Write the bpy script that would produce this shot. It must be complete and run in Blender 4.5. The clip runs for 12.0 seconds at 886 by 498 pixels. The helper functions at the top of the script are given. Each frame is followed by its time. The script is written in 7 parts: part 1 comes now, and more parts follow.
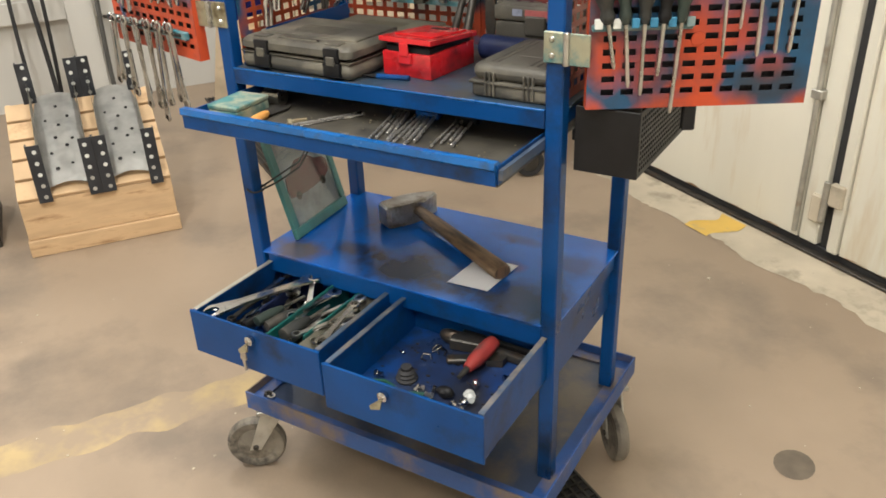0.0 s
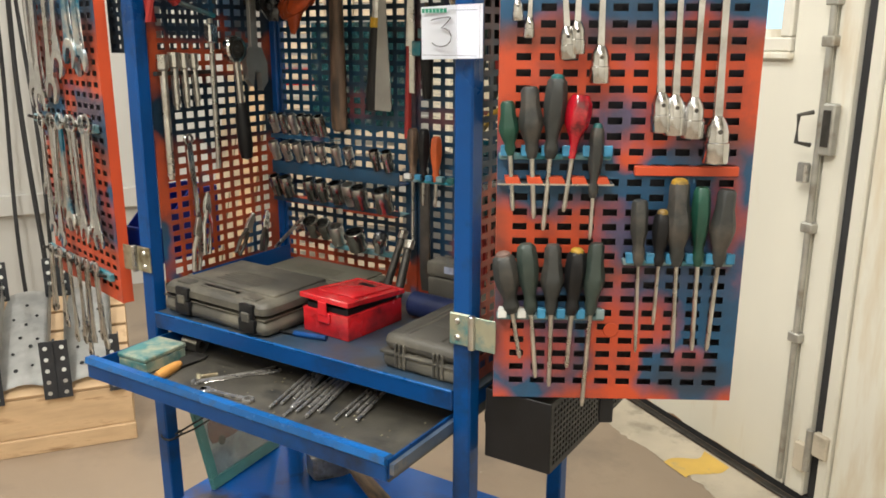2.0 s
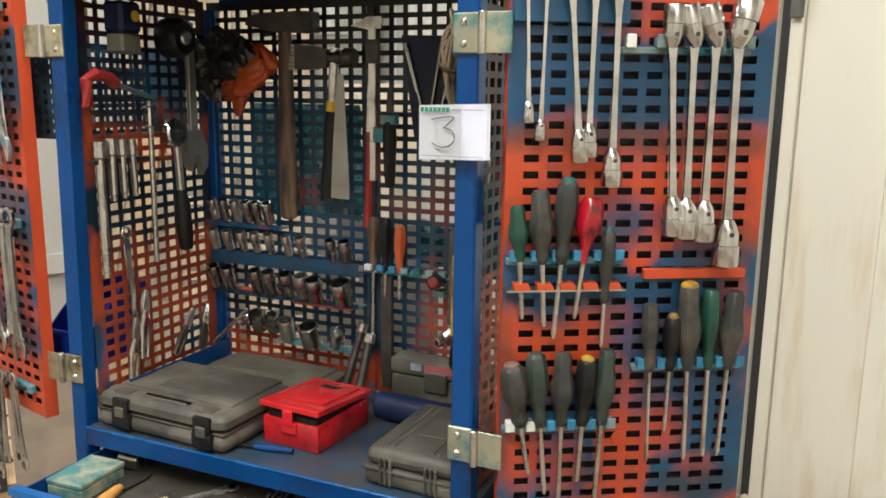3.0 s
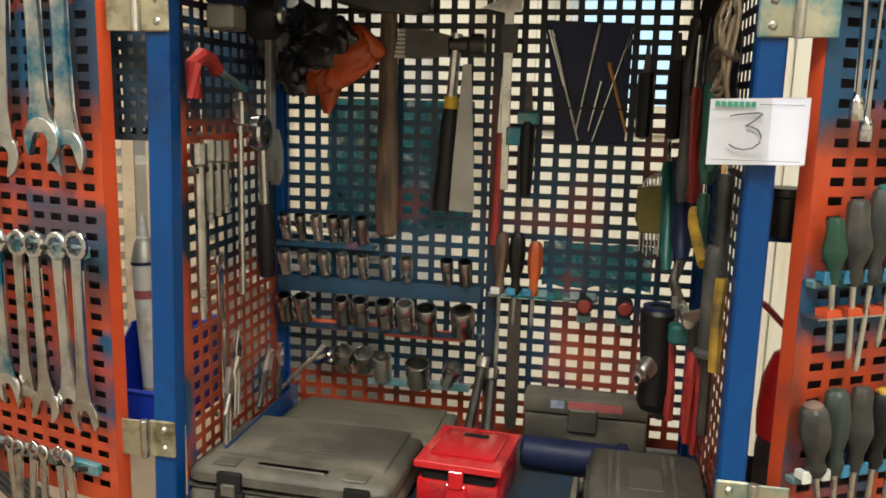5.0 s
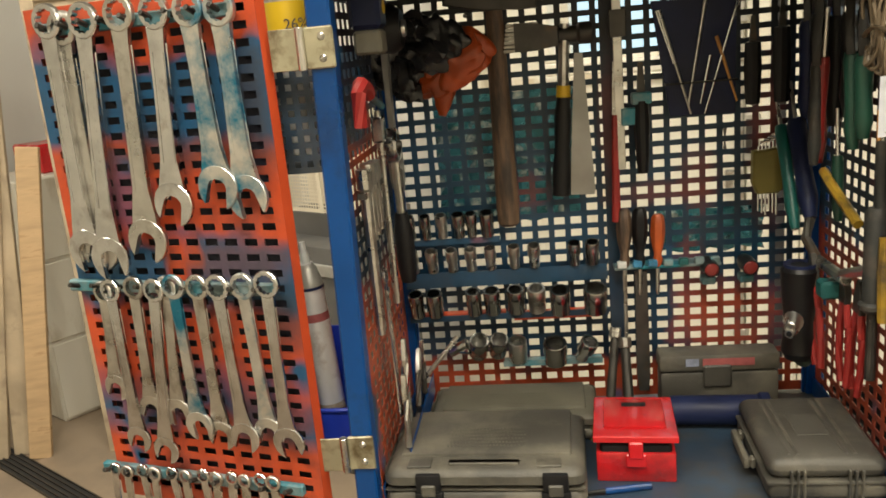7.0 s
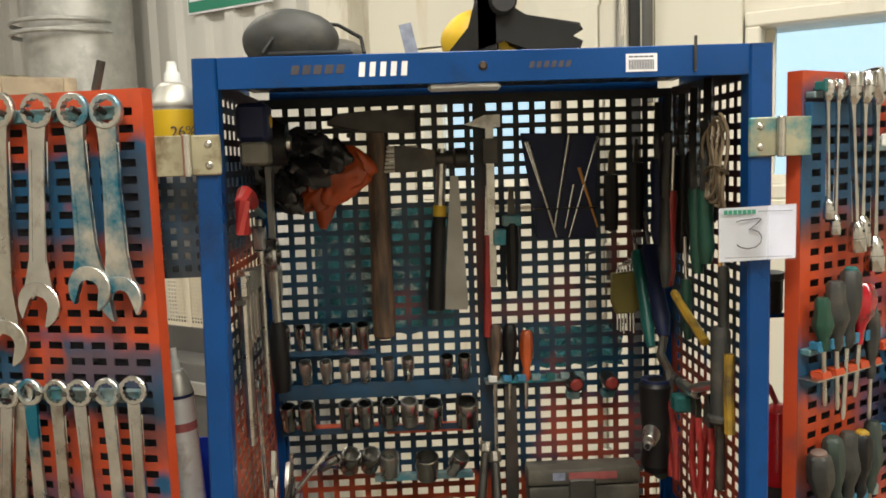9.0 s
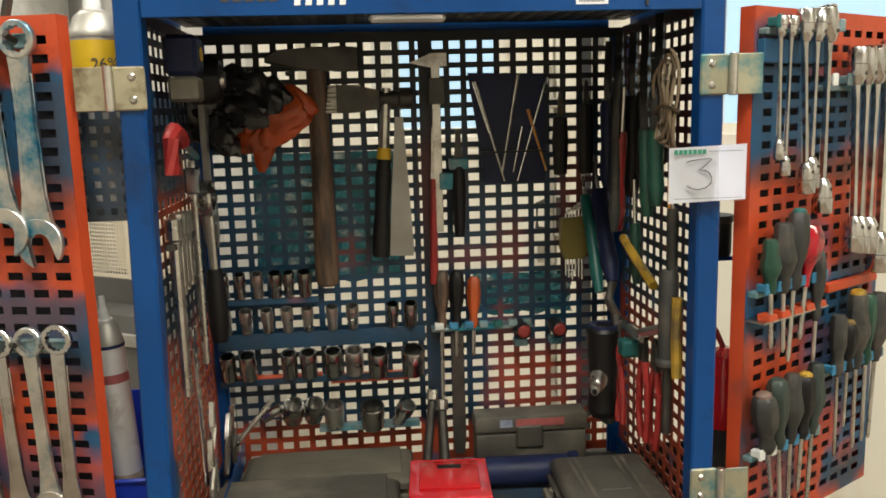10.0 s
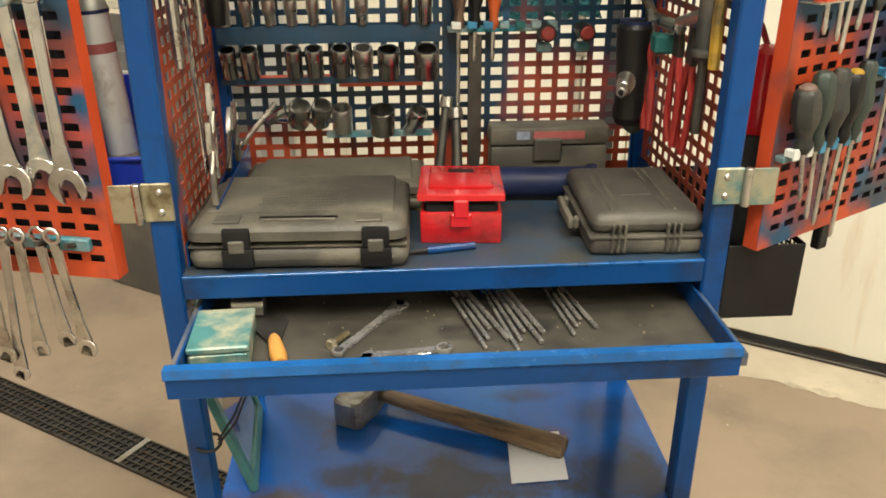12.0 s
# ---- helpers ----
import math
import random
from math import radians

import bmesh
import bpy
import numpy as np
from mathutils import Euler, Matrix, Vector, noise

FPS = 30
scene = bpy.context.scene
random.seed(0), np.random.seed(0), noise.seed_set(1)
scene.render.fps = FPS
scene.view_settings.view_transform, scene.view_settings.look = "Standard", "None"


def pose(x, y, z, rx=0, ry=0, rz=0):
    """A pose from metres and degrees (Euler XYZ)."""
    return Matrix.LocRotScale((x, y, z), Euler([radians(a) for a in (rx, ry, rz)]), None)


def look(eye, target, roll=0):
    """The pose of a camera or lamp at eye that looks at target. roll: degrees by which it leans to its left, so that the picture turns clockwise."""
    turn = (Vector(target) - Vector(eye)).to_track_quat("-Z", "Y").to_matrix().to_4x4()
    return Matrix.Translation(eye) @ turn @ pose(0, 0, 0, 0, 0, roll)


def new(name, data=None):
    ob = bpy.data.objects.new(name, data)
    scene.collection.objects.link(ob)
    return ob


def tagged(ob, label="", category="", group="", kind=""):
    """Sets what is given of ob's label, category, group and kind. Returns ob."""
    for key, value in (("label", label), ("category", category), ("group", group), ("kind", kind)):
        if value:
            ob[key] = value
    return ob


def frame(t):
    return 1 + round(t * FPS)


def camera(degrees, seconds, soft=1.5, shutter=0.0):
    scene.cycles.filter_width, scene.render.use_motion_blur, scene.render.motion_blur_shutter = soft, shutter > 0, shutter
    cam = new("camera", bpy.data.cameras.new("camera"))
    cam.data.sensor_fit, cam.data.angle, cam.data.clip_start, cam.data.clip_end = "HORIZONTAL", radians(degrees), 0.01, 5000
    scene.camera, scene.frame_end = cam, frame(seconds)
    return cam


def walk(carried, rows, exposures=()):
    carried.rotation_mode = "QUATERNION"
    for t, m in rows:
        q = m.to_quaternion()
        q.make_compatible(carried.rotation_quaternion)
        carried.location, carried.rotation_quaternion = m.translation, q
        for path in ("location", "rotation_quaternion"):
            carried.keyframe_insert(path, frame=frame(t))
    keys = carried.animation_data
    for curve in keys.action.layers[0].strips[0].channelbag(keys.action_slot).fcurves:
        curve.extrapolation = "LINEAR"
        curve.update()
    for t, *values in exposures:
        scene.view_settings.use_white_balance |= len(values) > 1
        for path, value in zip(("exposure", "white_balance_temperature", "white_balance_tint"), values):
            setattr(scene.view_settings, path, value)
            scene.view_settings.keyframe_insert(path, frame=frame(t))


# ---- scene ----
cam = camera(57.3, 12.0, soft=1.7)
PATH = [
    (0, (1.318, -1.276, 1.531), (0.389, 0.238, 0.612), -2.3),
    (0.5, (1.338, -1.232, 1.56), (0.383, 0.312, 0.722), -1.9),
    (1, (1.372, -1.145, 1.588), (0.378, 0.43, 0.858), -1.3),
    (1.5, (1.408, -1.084, 1.613), (0.38, 0.519, 1.001), -0.3),
    (2, (1.404, -1.046, 1.647), (0.365, 0.587, 1.142), 0.1),
    (2.5, (1.321, -1.031, 1.678), (0.391, 0.689, 1.257), 0.7),
    (3, (1.195, -1.045, 1.708), (0.413, 0.756, 1.328), 0.7),
    (3.5, (1.069, -1.096, 1.739), (0.317, 0.727, 1.401), 1.8),
    (3.7, (1.03, -1.101, 1.739), (0.282, 0.723, 1.402), 2.4),
    (5.3, (0.553, -0.942, 1.674), (0.231, 0.994, 1.287), 1.1),
    (5.5, (0.567, -0.914, 1.709), (0.218, 1.0, 1.245), -0.0),
    (6, (0.398, -0.978, 1.732), (0.226, 0.953, 1.244), -2.7),
    (6.5, (0.287, -1.026, 1.768), (0.106, 0.896, 1.245), -4.9),
    (6.7, (0.296, -1.048, 1.782), (0.043, 0.868, 1.266), -5.4),
    (8.3, (0.247, -1.122, 1.755), (0.132, 0.855, 1.475), -2.5),
    (8.5, (0.258, -1.12, 1.76), (0.21, 0.863, 1.504), -2.3),
    (9, (0.284, -1.113, 1.769), (0.362, 0.873, 1.551), -1.9),
    (9.5, (0.296, -1.097, 1.768), (0.455, 0.882, 1.527), -2.0),
    (10, (0.297, -1.072, 1.747), (0.489, 0.89, 1.413), -1.6),
    (10.5, (0.293, -1.057, 1.706), (0.487, 0.879, 1.243), -1.0),
    (11, (0.286, -1.035, 1.669), (0.464, 0.865, 1.07), -0.5),
    (11.5, (0.298, -1.024, 1.632), (0.448, 0.838, 0.918), -0.3),
    (12, (0.311, -1.028, 1.583), (0.431, 0.789, 0.755), -0.3),
]
walk(cam, [(t, look(eye, target, roll)) for t, eye, target, roll in PATH],
     [(0, -0.02, 6350, 9), (2, -0.1, 6300, 8), (3.5, -0.33, 6200, 8), (5.5, -0.28, 6800, 6), (6.5, -0.26, 7200, 6), (8.5, -0.44, 6700, 6), (9.5, -0.56, 6600, 7), (10.5, -0.38, 6700, 6), (11.2, -0.22, 6800, 6), (12, 0.03, 7000, 6)])

# ---- light ----
world = bpy.data.worlds.new("world")
scene.world = world
world.use_nodes = True
wn = world.node_tree.nodes
sky = wn.new("ShaderNodeTexSky")
sky.sky_type, sky.sun_disc = "NISHITA", False
sky.sun_elevation, sky.sun_rotation = radians(35), radians(20)
wn["Background"].inputs["Strength"].default_value = 0.12
world.node_tree.links.new(sky.outputs[0], wn["Background"].inputs[0])

# The room runs along AX (by the long wall) and AY (into it), turned against the cart.
TURN = -33.0
ROOM = pose(0, 0, 0, 0, 0, TURN)
CEIL = 4.0
LAMPS = [(-2.2, -1.7, 58), (0.95, -1.3, 120), (3.2, -1.3, 100), (-1.9, 0.6, 56), (0.9, 0.35, 76)]


def lamp(u, v, watts):
    data = bpy.data.lights.new("tube_light", "AREA")
    data.shape, data.size, data.size_y, data.energy = "RECTANGLE", 1.5, 0.22, watts
    data.color = (1.0, 0.95, 0.87)
    ob = new("tube_light", data)
    ob.matrix_world = ROOM @ pose(u, v, CEIL - 0.14)


for lu, lv, lw in LAMPS:
    lamp(lu, lv, lw)

# ---- materials ----


def material(name, base, rough=0.5, metal=0.0, var=0.15, scale=8.0, stain=None, stain_amount=0.0, stain_scale=3.0,
             bump=0.1, bump_scale=60.0, rough_var=0.15, stretch=(1, 1, 1), coat=0.0, spec=0.5, spots=()):
    m = bpy.data.materials.new(name)
    m.use_nodes = True
    n, l = m.node_tree.nodes, m.node_tree.links
    b = n["Principled BSDF"]
    tc = n.new("ShaderNodeTexCoord")
    mp = n.new("ShaderNodeMapping")
    mp.inputs["Scale"].default_value = stretch
    l.new(tc.outputs["Object"], mp.inputs[0])
    info = n.new("ShaderNodeObjectInfo")
    off = n.new("ShaderNodeVectorMath")
    off.operation = "MULTIPLY_ADD"
    l.new(info.outputs["Random"], off.inputs[0])
    off.inputs[1].default_value = (7, 5, 3)
    l.new(mp.outputs[0], off.inputs[2])
    na = n.new("ShaderNodeTexNoise")
    na.inputs["Scale"].default_value, na.inputs["Detail"].default_value = scale, 6
    l.new(off.outputs[0], na.inputs["Vector"])
    ramp = n.new("ShaderNodeValToRGB")
    ramp.color_ramp.elements[0].position, ramp.color_ramp.elements[1].position = 0.3, 0.7
    ramp.color_ramp.elements[0].color = tuple(c * (1 - var) for c in base) + (1,)
    ramp.color_ramp.elements[1].color = tuple(min(1, c * (1 + var)) for c in base) + (1,)
    l.new(na.outputs["Fac"], ramp.inputs[0])
    colour = ramp.outputs[0]
    if stain:
        nb = n.new("ShaderNodeTexNoise")
        nb.inputs["Scale"].default_value, nb.inputs["Detail"].default_value, nb.inputs["Roughness"].default_value = stain_scale, 8, 0.62
        l.new(off.outputs[0], nb.inputs["Vector"])
        r2 = n.new("ShaderNodeValToRGB")
        r2.color_ramp.elements[0].position, r2.color_ramp.elements[1].position = 0.62 - stain_amount * 0.3, 0.78 - stain_amount * 0.3
        l.new(nb.outputs["Fac"], r2.inputs[0])
        mix = n.new("ShaderNodeMix")
        mix.data_type = "RGBA"
        l.new(r2.outputs[0], mix.inputs["Factor"])
        l.new(colour, mix.inputs["A"])
        mix.inputs["B"].default_value = (*stain, 1)
        colour = mix.outputs["Result"]
    if spots:
        colour = sprays(n, l, tc.outputs["Object"], colour, spots)
    l.new(colour, b.inputs["Base Color"])
    mr = n.new("ShaderNodeMapRange")
    mr.inputs["To Min"].default_value, mr.inputs["To Max"].default_value = max(0.03, rough - rough_var), min(1, rough + rough_var)
    l.new(na.outputs["Fac"], mr.inputs["Value"])
    l.new(mr.outputs[0], b.inputs["Roughness"])
    b.inputs["Metallic"].default_value = metal
    b.inputs["Coat Weight"].default_value = coat
    b.inputs["Specular IOR Level"].default_value = spec
    if bump:
        nc = n.new("ShaderNodeTexNoise")
        nc.inputs["Scale"].default_value, nc.inputs["Detail"].default_value = bump_scale, 4
        l.new(off.outputs[0], nc.inputs["Vector"])
        bp = n.new("ShaderNodeBump")
        bp.inputs["Strength"].default_value, bp.inputs["Distance"].default_value = bump, 0.004
        l.new(nc.outputs["Fac"], bp.inputs["Height"])
        l.new(bp.outputs[0], b.inputs["Normal"])
    return m


OR, BL, DB = (0.5, 0.066, 0.02), (0.012, 0.075, 0.165), (0.002, 0.02, 0.045)


ORI = (0.33, 0.05, 0.018)   # the orange of the inner sheets, darker than OR


def sprays(n, l, vector, colour, spots, ragged=0.9, fine=14.0, soft=0.45):
    """Lay ragged-edged spots (centre, radii, colour, strength) over a colour."""
    wob = n.new("ShaderNodeTexNoise")
    wob.inputs["Scale"].default_value, wob.inputs["Detail"].default_value, wob.inputs["Roughness"].default_value = fine, 7, 0.65
    l.new(vector, wob.inputs["Vector"])
    for centre, radii, paint, strength in spots:
        sub = n.new("ShaderNodeVectorMath")
        sub.operation = "SUBTRACT"
        l.new(vector, sub.inputs[0])
        sub.inputs[1].default_value = centre
        div = n.new("ShaderNodeVectorMath")
        div.operation = "DIVIDE"
        l.new(sub.outputs[0], div.inputs[0])
        div.inputs[1].default_value = radii
        far = n.new("ShaderNodeVectorMath")
        far.operation = "LENGTH"
        l.new(div.outputs[0], far.inputs[0])
        add = n.new("ShaderNodeMath")
        add.operation = "MULTIPLY_ADD"
        l.new(wob.outputs["Fac"], add.inputs[0])
        add.inputs[1].default_value = ragged * 2
        l.new(far.outputs["Value"], add.inputs[2])
        mr = n.new("ShaderNodeMapRange")
        mr.inputs["From Min"].default_value, mr.inputs["From Max"].default_value = 1 + ragged - soft, 1 + ragged + soft
        mr.inputs["To Min"].default_value, mr.inputs["To Max"].default_value = strength, 0.0
        l.new(add.outputs[0], mr.inputs["Value"])
        mix = n.new("ShaderNodeMix")
        mix.data_type = "RGBA"
        l.new(mr.outputs[0], mix.inputs["Factor"])
        l.new(colour, mix.inputs["A"])
        mix.inputs["B"].default_value = (*paint, 1)
        colour = mix.outputs["Result"]
    return colour


def panel_paint(name, stops, axis="Z", wobble=0.11, patch=7.0, slant=0.0, top=1.95, low=1.05, speck=0.62, blob=0.66, rub=OR, spots=()):
    """Sheet steel painted orange over blue in bands: stops are heights and colours, painted-in shade among them; the
    bands wander and are rubbed.
    """
    m = bpy.data.materials.new(name)
    m.use_nodes = True
    n, l = m.node_tree.nodes, m.node_tree.links
    b = n["Principled BSDF"]
    tc = n.new("ShaderNodeTexCoord")
    sx = n.new("ShaderNodeSeparateXYZ")
    l.new(tc.outputs["Object"], sx.inputs[0])
    na = n.new("ShaderNodeTexNoise")
    na.inputs["Scale"].default_value, na.inputs["Detail"].default_value = patch, 3
    l.new(tc.outputs["Object"], na.inputs["Vector"])
    sub = n.new("ShaderNodeMath")
    sub.operation = "MULTIPLY_ADD"
    l.new(na.outputs["Fac"], sub.inputs[0])
    sub.inputs[1].default_value = wobble * 2.6
    l.new(sx.outputs[axis], sub.inputs[2])
    sl = n.new("ShaderNodeMath")
    sl.operation = "MULTIPLY_ADD"
    l.new(sx.outputs["X"], sl.inputs[0])
    sl.inputs[1].default_value = slant
    l.new(sub.outputs[0], sl.inputs[2])
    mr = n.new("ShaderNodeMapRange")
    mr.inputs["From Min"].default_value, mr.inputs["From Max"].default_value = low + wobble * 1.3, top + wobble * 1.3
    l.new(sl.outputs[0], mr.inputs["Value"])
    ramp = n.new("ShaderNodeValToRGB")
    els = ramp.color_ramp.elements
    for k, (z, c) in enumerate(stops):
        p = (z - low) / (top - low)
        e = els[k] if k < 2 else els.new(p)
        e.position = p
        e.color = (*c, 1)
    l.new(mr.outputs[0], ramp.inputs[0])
    nb = n.new("ShaderNodeTexNoise")
    nb.inputs["Scale"].default_value, nb.inputs["Detail"].default_value, nb.inputs["Roughness"].default_value = 11, 8, 0.7
    l.new(tc.outputs["Object"], nb.inputs["Vector"])
    r2 = n.new("ShaderNodeValToRGB")
    r2.color_ramp.elements[0].position, r2.color_ramp.elements[1].position = 0.46, 0.72
    l.new(nb.outputs["Fac"], r2.inputs[0])
    sc = n.new("ShaderNodeMath")
    sc.operation = "MULTIPLY"
    l.new(r2.outputs[0], sc.inputs[0])
    sc.inputs[1].default_value = speck
    mix = n.new("ShaderNodeMix")
    mix.data_type = "RGBA"
    l.new(sc.outputs[0], mix.inputs["Factor"])
    nd = n.new("ShaderNodeTexNoise")
    nd.inputs["Scale"].default_value, nd.inputs["Detail"].default_value = 6.5, 2
    shift = n.new("ShaderNodeVectorMath")
    l.new(tc.outputs["Object"], shift.inputs[0])
    shift.inputs[1].default_value = (3.7, 1.9, 8.3)
    l.new(shift.outputs[0], nd.inputs["Vector"])
    r4 = n.new("ShaderNodeValToRGB")
    r4.color_ramp.elements[0].position, r4.color_ramp.elements[1].position = blob - 0.02, blob + 0.03
    l.new(nd.outputs["Fac"], r4.inputs[0])
    flip = n.new("ShaderNodeMix")
    flip.data_type = "RGBA"
    l.new(r4.outputs[0], flip.inputs["Factor"])
    l.new(ramp.outputs[0], flip.inputs["A"])
    flip.inputs["B"].default_value = (*rub, 1)
    r5 = n.new("ShaderNodeValToRGB")
    r5.color_ramp.elements[0].position, r5.color_ramp.elements[1].position = 1 - blob - 0.03, 1 - blob + 0.02
    l.new(nd.outputs["Fac"], r5.inputs[0])
    flop = n.new("ShaderNodeMix")
    flop.data_type = "RGBA"
    l.new(r5.outputs[0], flop.inputs["Factor"])
    flop.inputs["A"].default_value = (*BL, 1)
    l.new(flip.outputs["Result"], flop.inputs["B"])
    l.new(sprays(n, l, tc.outputs["Object"], flop.outputs["Result"], spots), mix.inputs["A"])
    mix.inputs["B"].default_value = (0.03, 0.035, 0.045, 1)
    l.new(mix.outputs["Result"], b.inputs["Base Color"])
    r3 = n.new("ShaderNodeMapRange")
    r3.inputs["To Min"].default_value, r3.inputs["To Max"].default_value = 0.3, 0.62
    l.new(nb.outputs["Fac"], r3.inputs["Value"])
    l.new(r3.outputs[0], b.inputs["Roughness"])
    bp = n.new("ShaderNodeBump")
    bp.inputs["Strength"].default_value, bp.inputs["Distance"].default_value = 0.12, 0.002
    l.new(nb.outputs["Fac"], bp.inputs["Height"])
    l.new(bp.outputs[0], b.inputs["Normal"])
    return m


GRIME, RUBBED = (0.013, 0.016, 0.022), (0.11, 0.085, 0.065)
BLUE = material("blue_paint", (0.002, 0.05, 0.2), 0.32, spec=0.28, var=0.2, scale=5, stain=(0.01, 0.02, 0.045), stain_amount=0.3, stain_scale=5.5, bump=0.06)
# Base set brighter than BLUE: the shelf's reflected light is put into the colour.
BLUE_DIRTY_LIT = material("greasy_blue_paint_lit", (0.009, 0.125, 0.54), 0.15, var=0.16, scale=6, stain=(0.016, 0.03, 0.07), stain_amount=0.16, stain_scale=7.5, bump=0.06, rough_var=0.1, spots=[
    ((.4, .085, .63), (.16, .075, 1), GRIME, .92), ((.69, .07, .63), (.1, .08, 1), GRIME, .85), ((.72, .27, .63), (.06, .05, 1), GRIME, .6), ((.09, .04, .63), (.08, .045, 1), RUBBED, .85), ((.2, .11, .63), (.04, .03, 1), GRIME, .7), ((.56, .33, .63), (.06, .02, 1), GRIME, .5), ((.34, .3, .63), (.04, .04, 1), GRIME, .5), ((.6, .2, .63), (.03, .02, 1), (.1, .03, .03), .5)])
DRAWER_IN = material("drawer_floor_paint", (0.004, 0.05, 0.22), 0.3, var=0.25, scale=7, stain=(0.012, 0.016, 0.03), stain_amount=0.5, stain_scale=9, bump=0.08, spots=[
    ((.6, -.06, .5), (.13, .12, 1), (.02, .022, .035), .7), ((.66, -.16, .5), (.09, .08, 1), (.02, .022, .03), .7), ((.5, -.18, .5), (.06, .04, 1), (.04, .045, .05), .6), ((.52, .0, .5), (.05, .04, 1), GRIME, .6)])
EDGE = material("greyed_blue_edge", (0.06, 0.085, 0.13), 0.45, 0.2, var=0.35, scale=16, stain=(0.2, 0.17, 0.14), stain_amount=0.5, stain_scale=12, bump=0.1)
BLUE_FLOOR = material("rubbed_blue_shelf", (0.03, 0.055, 0.09), 0.42, var=0.35, scale=7, stain=(0.05, 0.05, 0.048), stain_amount=0.6, stain_scale=8, bump=0.1)
WORN = material("chipped_blue_edge", (0.006, 0.09, 0.3), 0.28, var=0.25, scale=14, stain=(0.03, 0.06, 0.11), stain_amount=0.2, stain_scale=22, bump=0.15)
BASE_BLUE = material("worn_base_paint", (0.02, 0.075, 0.26), 0.45, var=0.3, scale=6, stain=(0.17, 0.13, 0.10), stain_amount=0.5, stain_scale=5, bump=0.15)
BASE_DUST = material("dusty_base_plate", (0.035, 0.05, 0.09), 0.35, var=0.35, scale=7, stain=(0.12, 0.1, 0.08), stain_amount=0.55, stain_scale=5, bump=0.12)
TRAY_DARK = material("oily_grey_tray", (0.062, 0.057, 0.046), 0.4, var=0.35, scale=9, stain=(0.02, 0.02, 0.02), stain_amount=0.4, stain_scale=10, bump=0.12)
# The near-black upper stops paint in the shade below the roof.
P_BACK_SHADED = panel_paint("back_panel_paint_shaded", [(1.05, ORI), (1.15, ORI), (1.17, DB), (1.45, (0.003, 0.042, 0.09)), (1.72, (0.002, 0.028, 0.06)), (1.8, (0.006, 0.007, 0.008)), (1.95, (0.006, 0.006, 0.006))], wobble=0.09, patch=6, blob=0.7, rub=ORI, speck=0.8, spots=[
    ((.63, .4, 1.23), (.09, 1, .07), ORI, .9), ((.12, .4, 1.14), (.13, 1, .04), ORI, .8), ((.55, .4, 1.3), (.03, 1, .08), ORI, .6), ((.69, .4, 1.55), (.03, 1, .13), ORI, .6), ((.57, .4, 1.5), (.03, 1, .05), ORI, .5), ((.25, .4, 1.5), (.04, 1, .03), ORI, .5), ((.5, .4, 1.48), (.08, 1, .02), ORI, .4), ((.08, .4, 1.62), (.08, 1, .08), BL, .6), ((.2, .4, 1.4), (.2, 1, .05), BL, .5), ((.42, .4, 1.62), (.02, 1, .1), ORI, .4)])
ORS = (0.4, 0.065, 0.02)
# Orange and blue bands are paint; the dark top stops carry the cabinet's shade.
P_SIDE_SHADED = panel_paint("side_panel_paint_shaded", [(1.05, ORS), (1.4, ORS), (1.44, DB), (1.54, DB), (1.575, ORS), (1.64, ORS), (1.67, DB), (1.78, (0.012, 0.012, 0.03)), (1.83, (0.05, 0.014, 0.02)), (1.95, (0.06, 0.014, 0.015))], wobble=0.07, rub=ORS, speck=0.75)
P_RSIDE_SHADED = panel_paint("right_side_paint_shaded", [(1.05, ORI), (1.38, ORI), (1.42, DB), (1.6, DB), (1.64, (0.06, 0.014, 0.012)), (1.95, (0.03, 0.01, 0.013))], wobble=0.09, rub=ORI, speck=0.8)
BROWN = (0.13, 0.045, 0.03)
P_DOORR = panel_paint("door_paint_banded", [(1.05, OR), (1.1, OR), (1.125, BL), (1.26, BL), (1.3, OR), (1.385, OR), (1.415, BL), (1.485, BL), (1.51, OR), (1.635, OR), (1.675, BL), (1.785, BL), (1.82, OR), (1.95, OR)], wobble=0.055, patch=8, spots=[
    ((.3, 0, 1.3), (.1, 1, .1), BL, .95), ((.2, 0, 1.36), (.05, 1, .05), BL, .8), ((.17, 0, 1.53), (.045, 1, .04), BL, .85), ((.08, 0, 1.83), (.1, 1, .03), BL, .8),
    ((.03, 0, 1.19), (.035, 1, .05), OR, .9), ((.1, 0, 1.16), (.03, 1, .05), OR, .7), ((.18, 0, 1.2), (.03, 1, .05), OR, .85), ((.25, 0, 1.22), (.03, 1, .04), OR, .8), ((.3, 0, 1.16), (.03, 1, .02), OR, .6),
    ((.34, 0, 1.4), (.02, 1, .07), OR, .7), ((.1, 0, 1.65), (.16, 1, .02), BROWN, .7), ((.28, 0, 1.64), (.1, 1, .02), BROWN, .7), ((.32, 0, 1.5), (.05, 1, .03), BROWN, .6), ((.1, 0, 1.3), (.12, 1, .02), BROWN, .6), ((.0, 0, 1.3), (.02, 1, .12), BROWN, .6), ((.3, 0, 1.13), (.07, 1, .03), (.03, .03, .035), .7)])
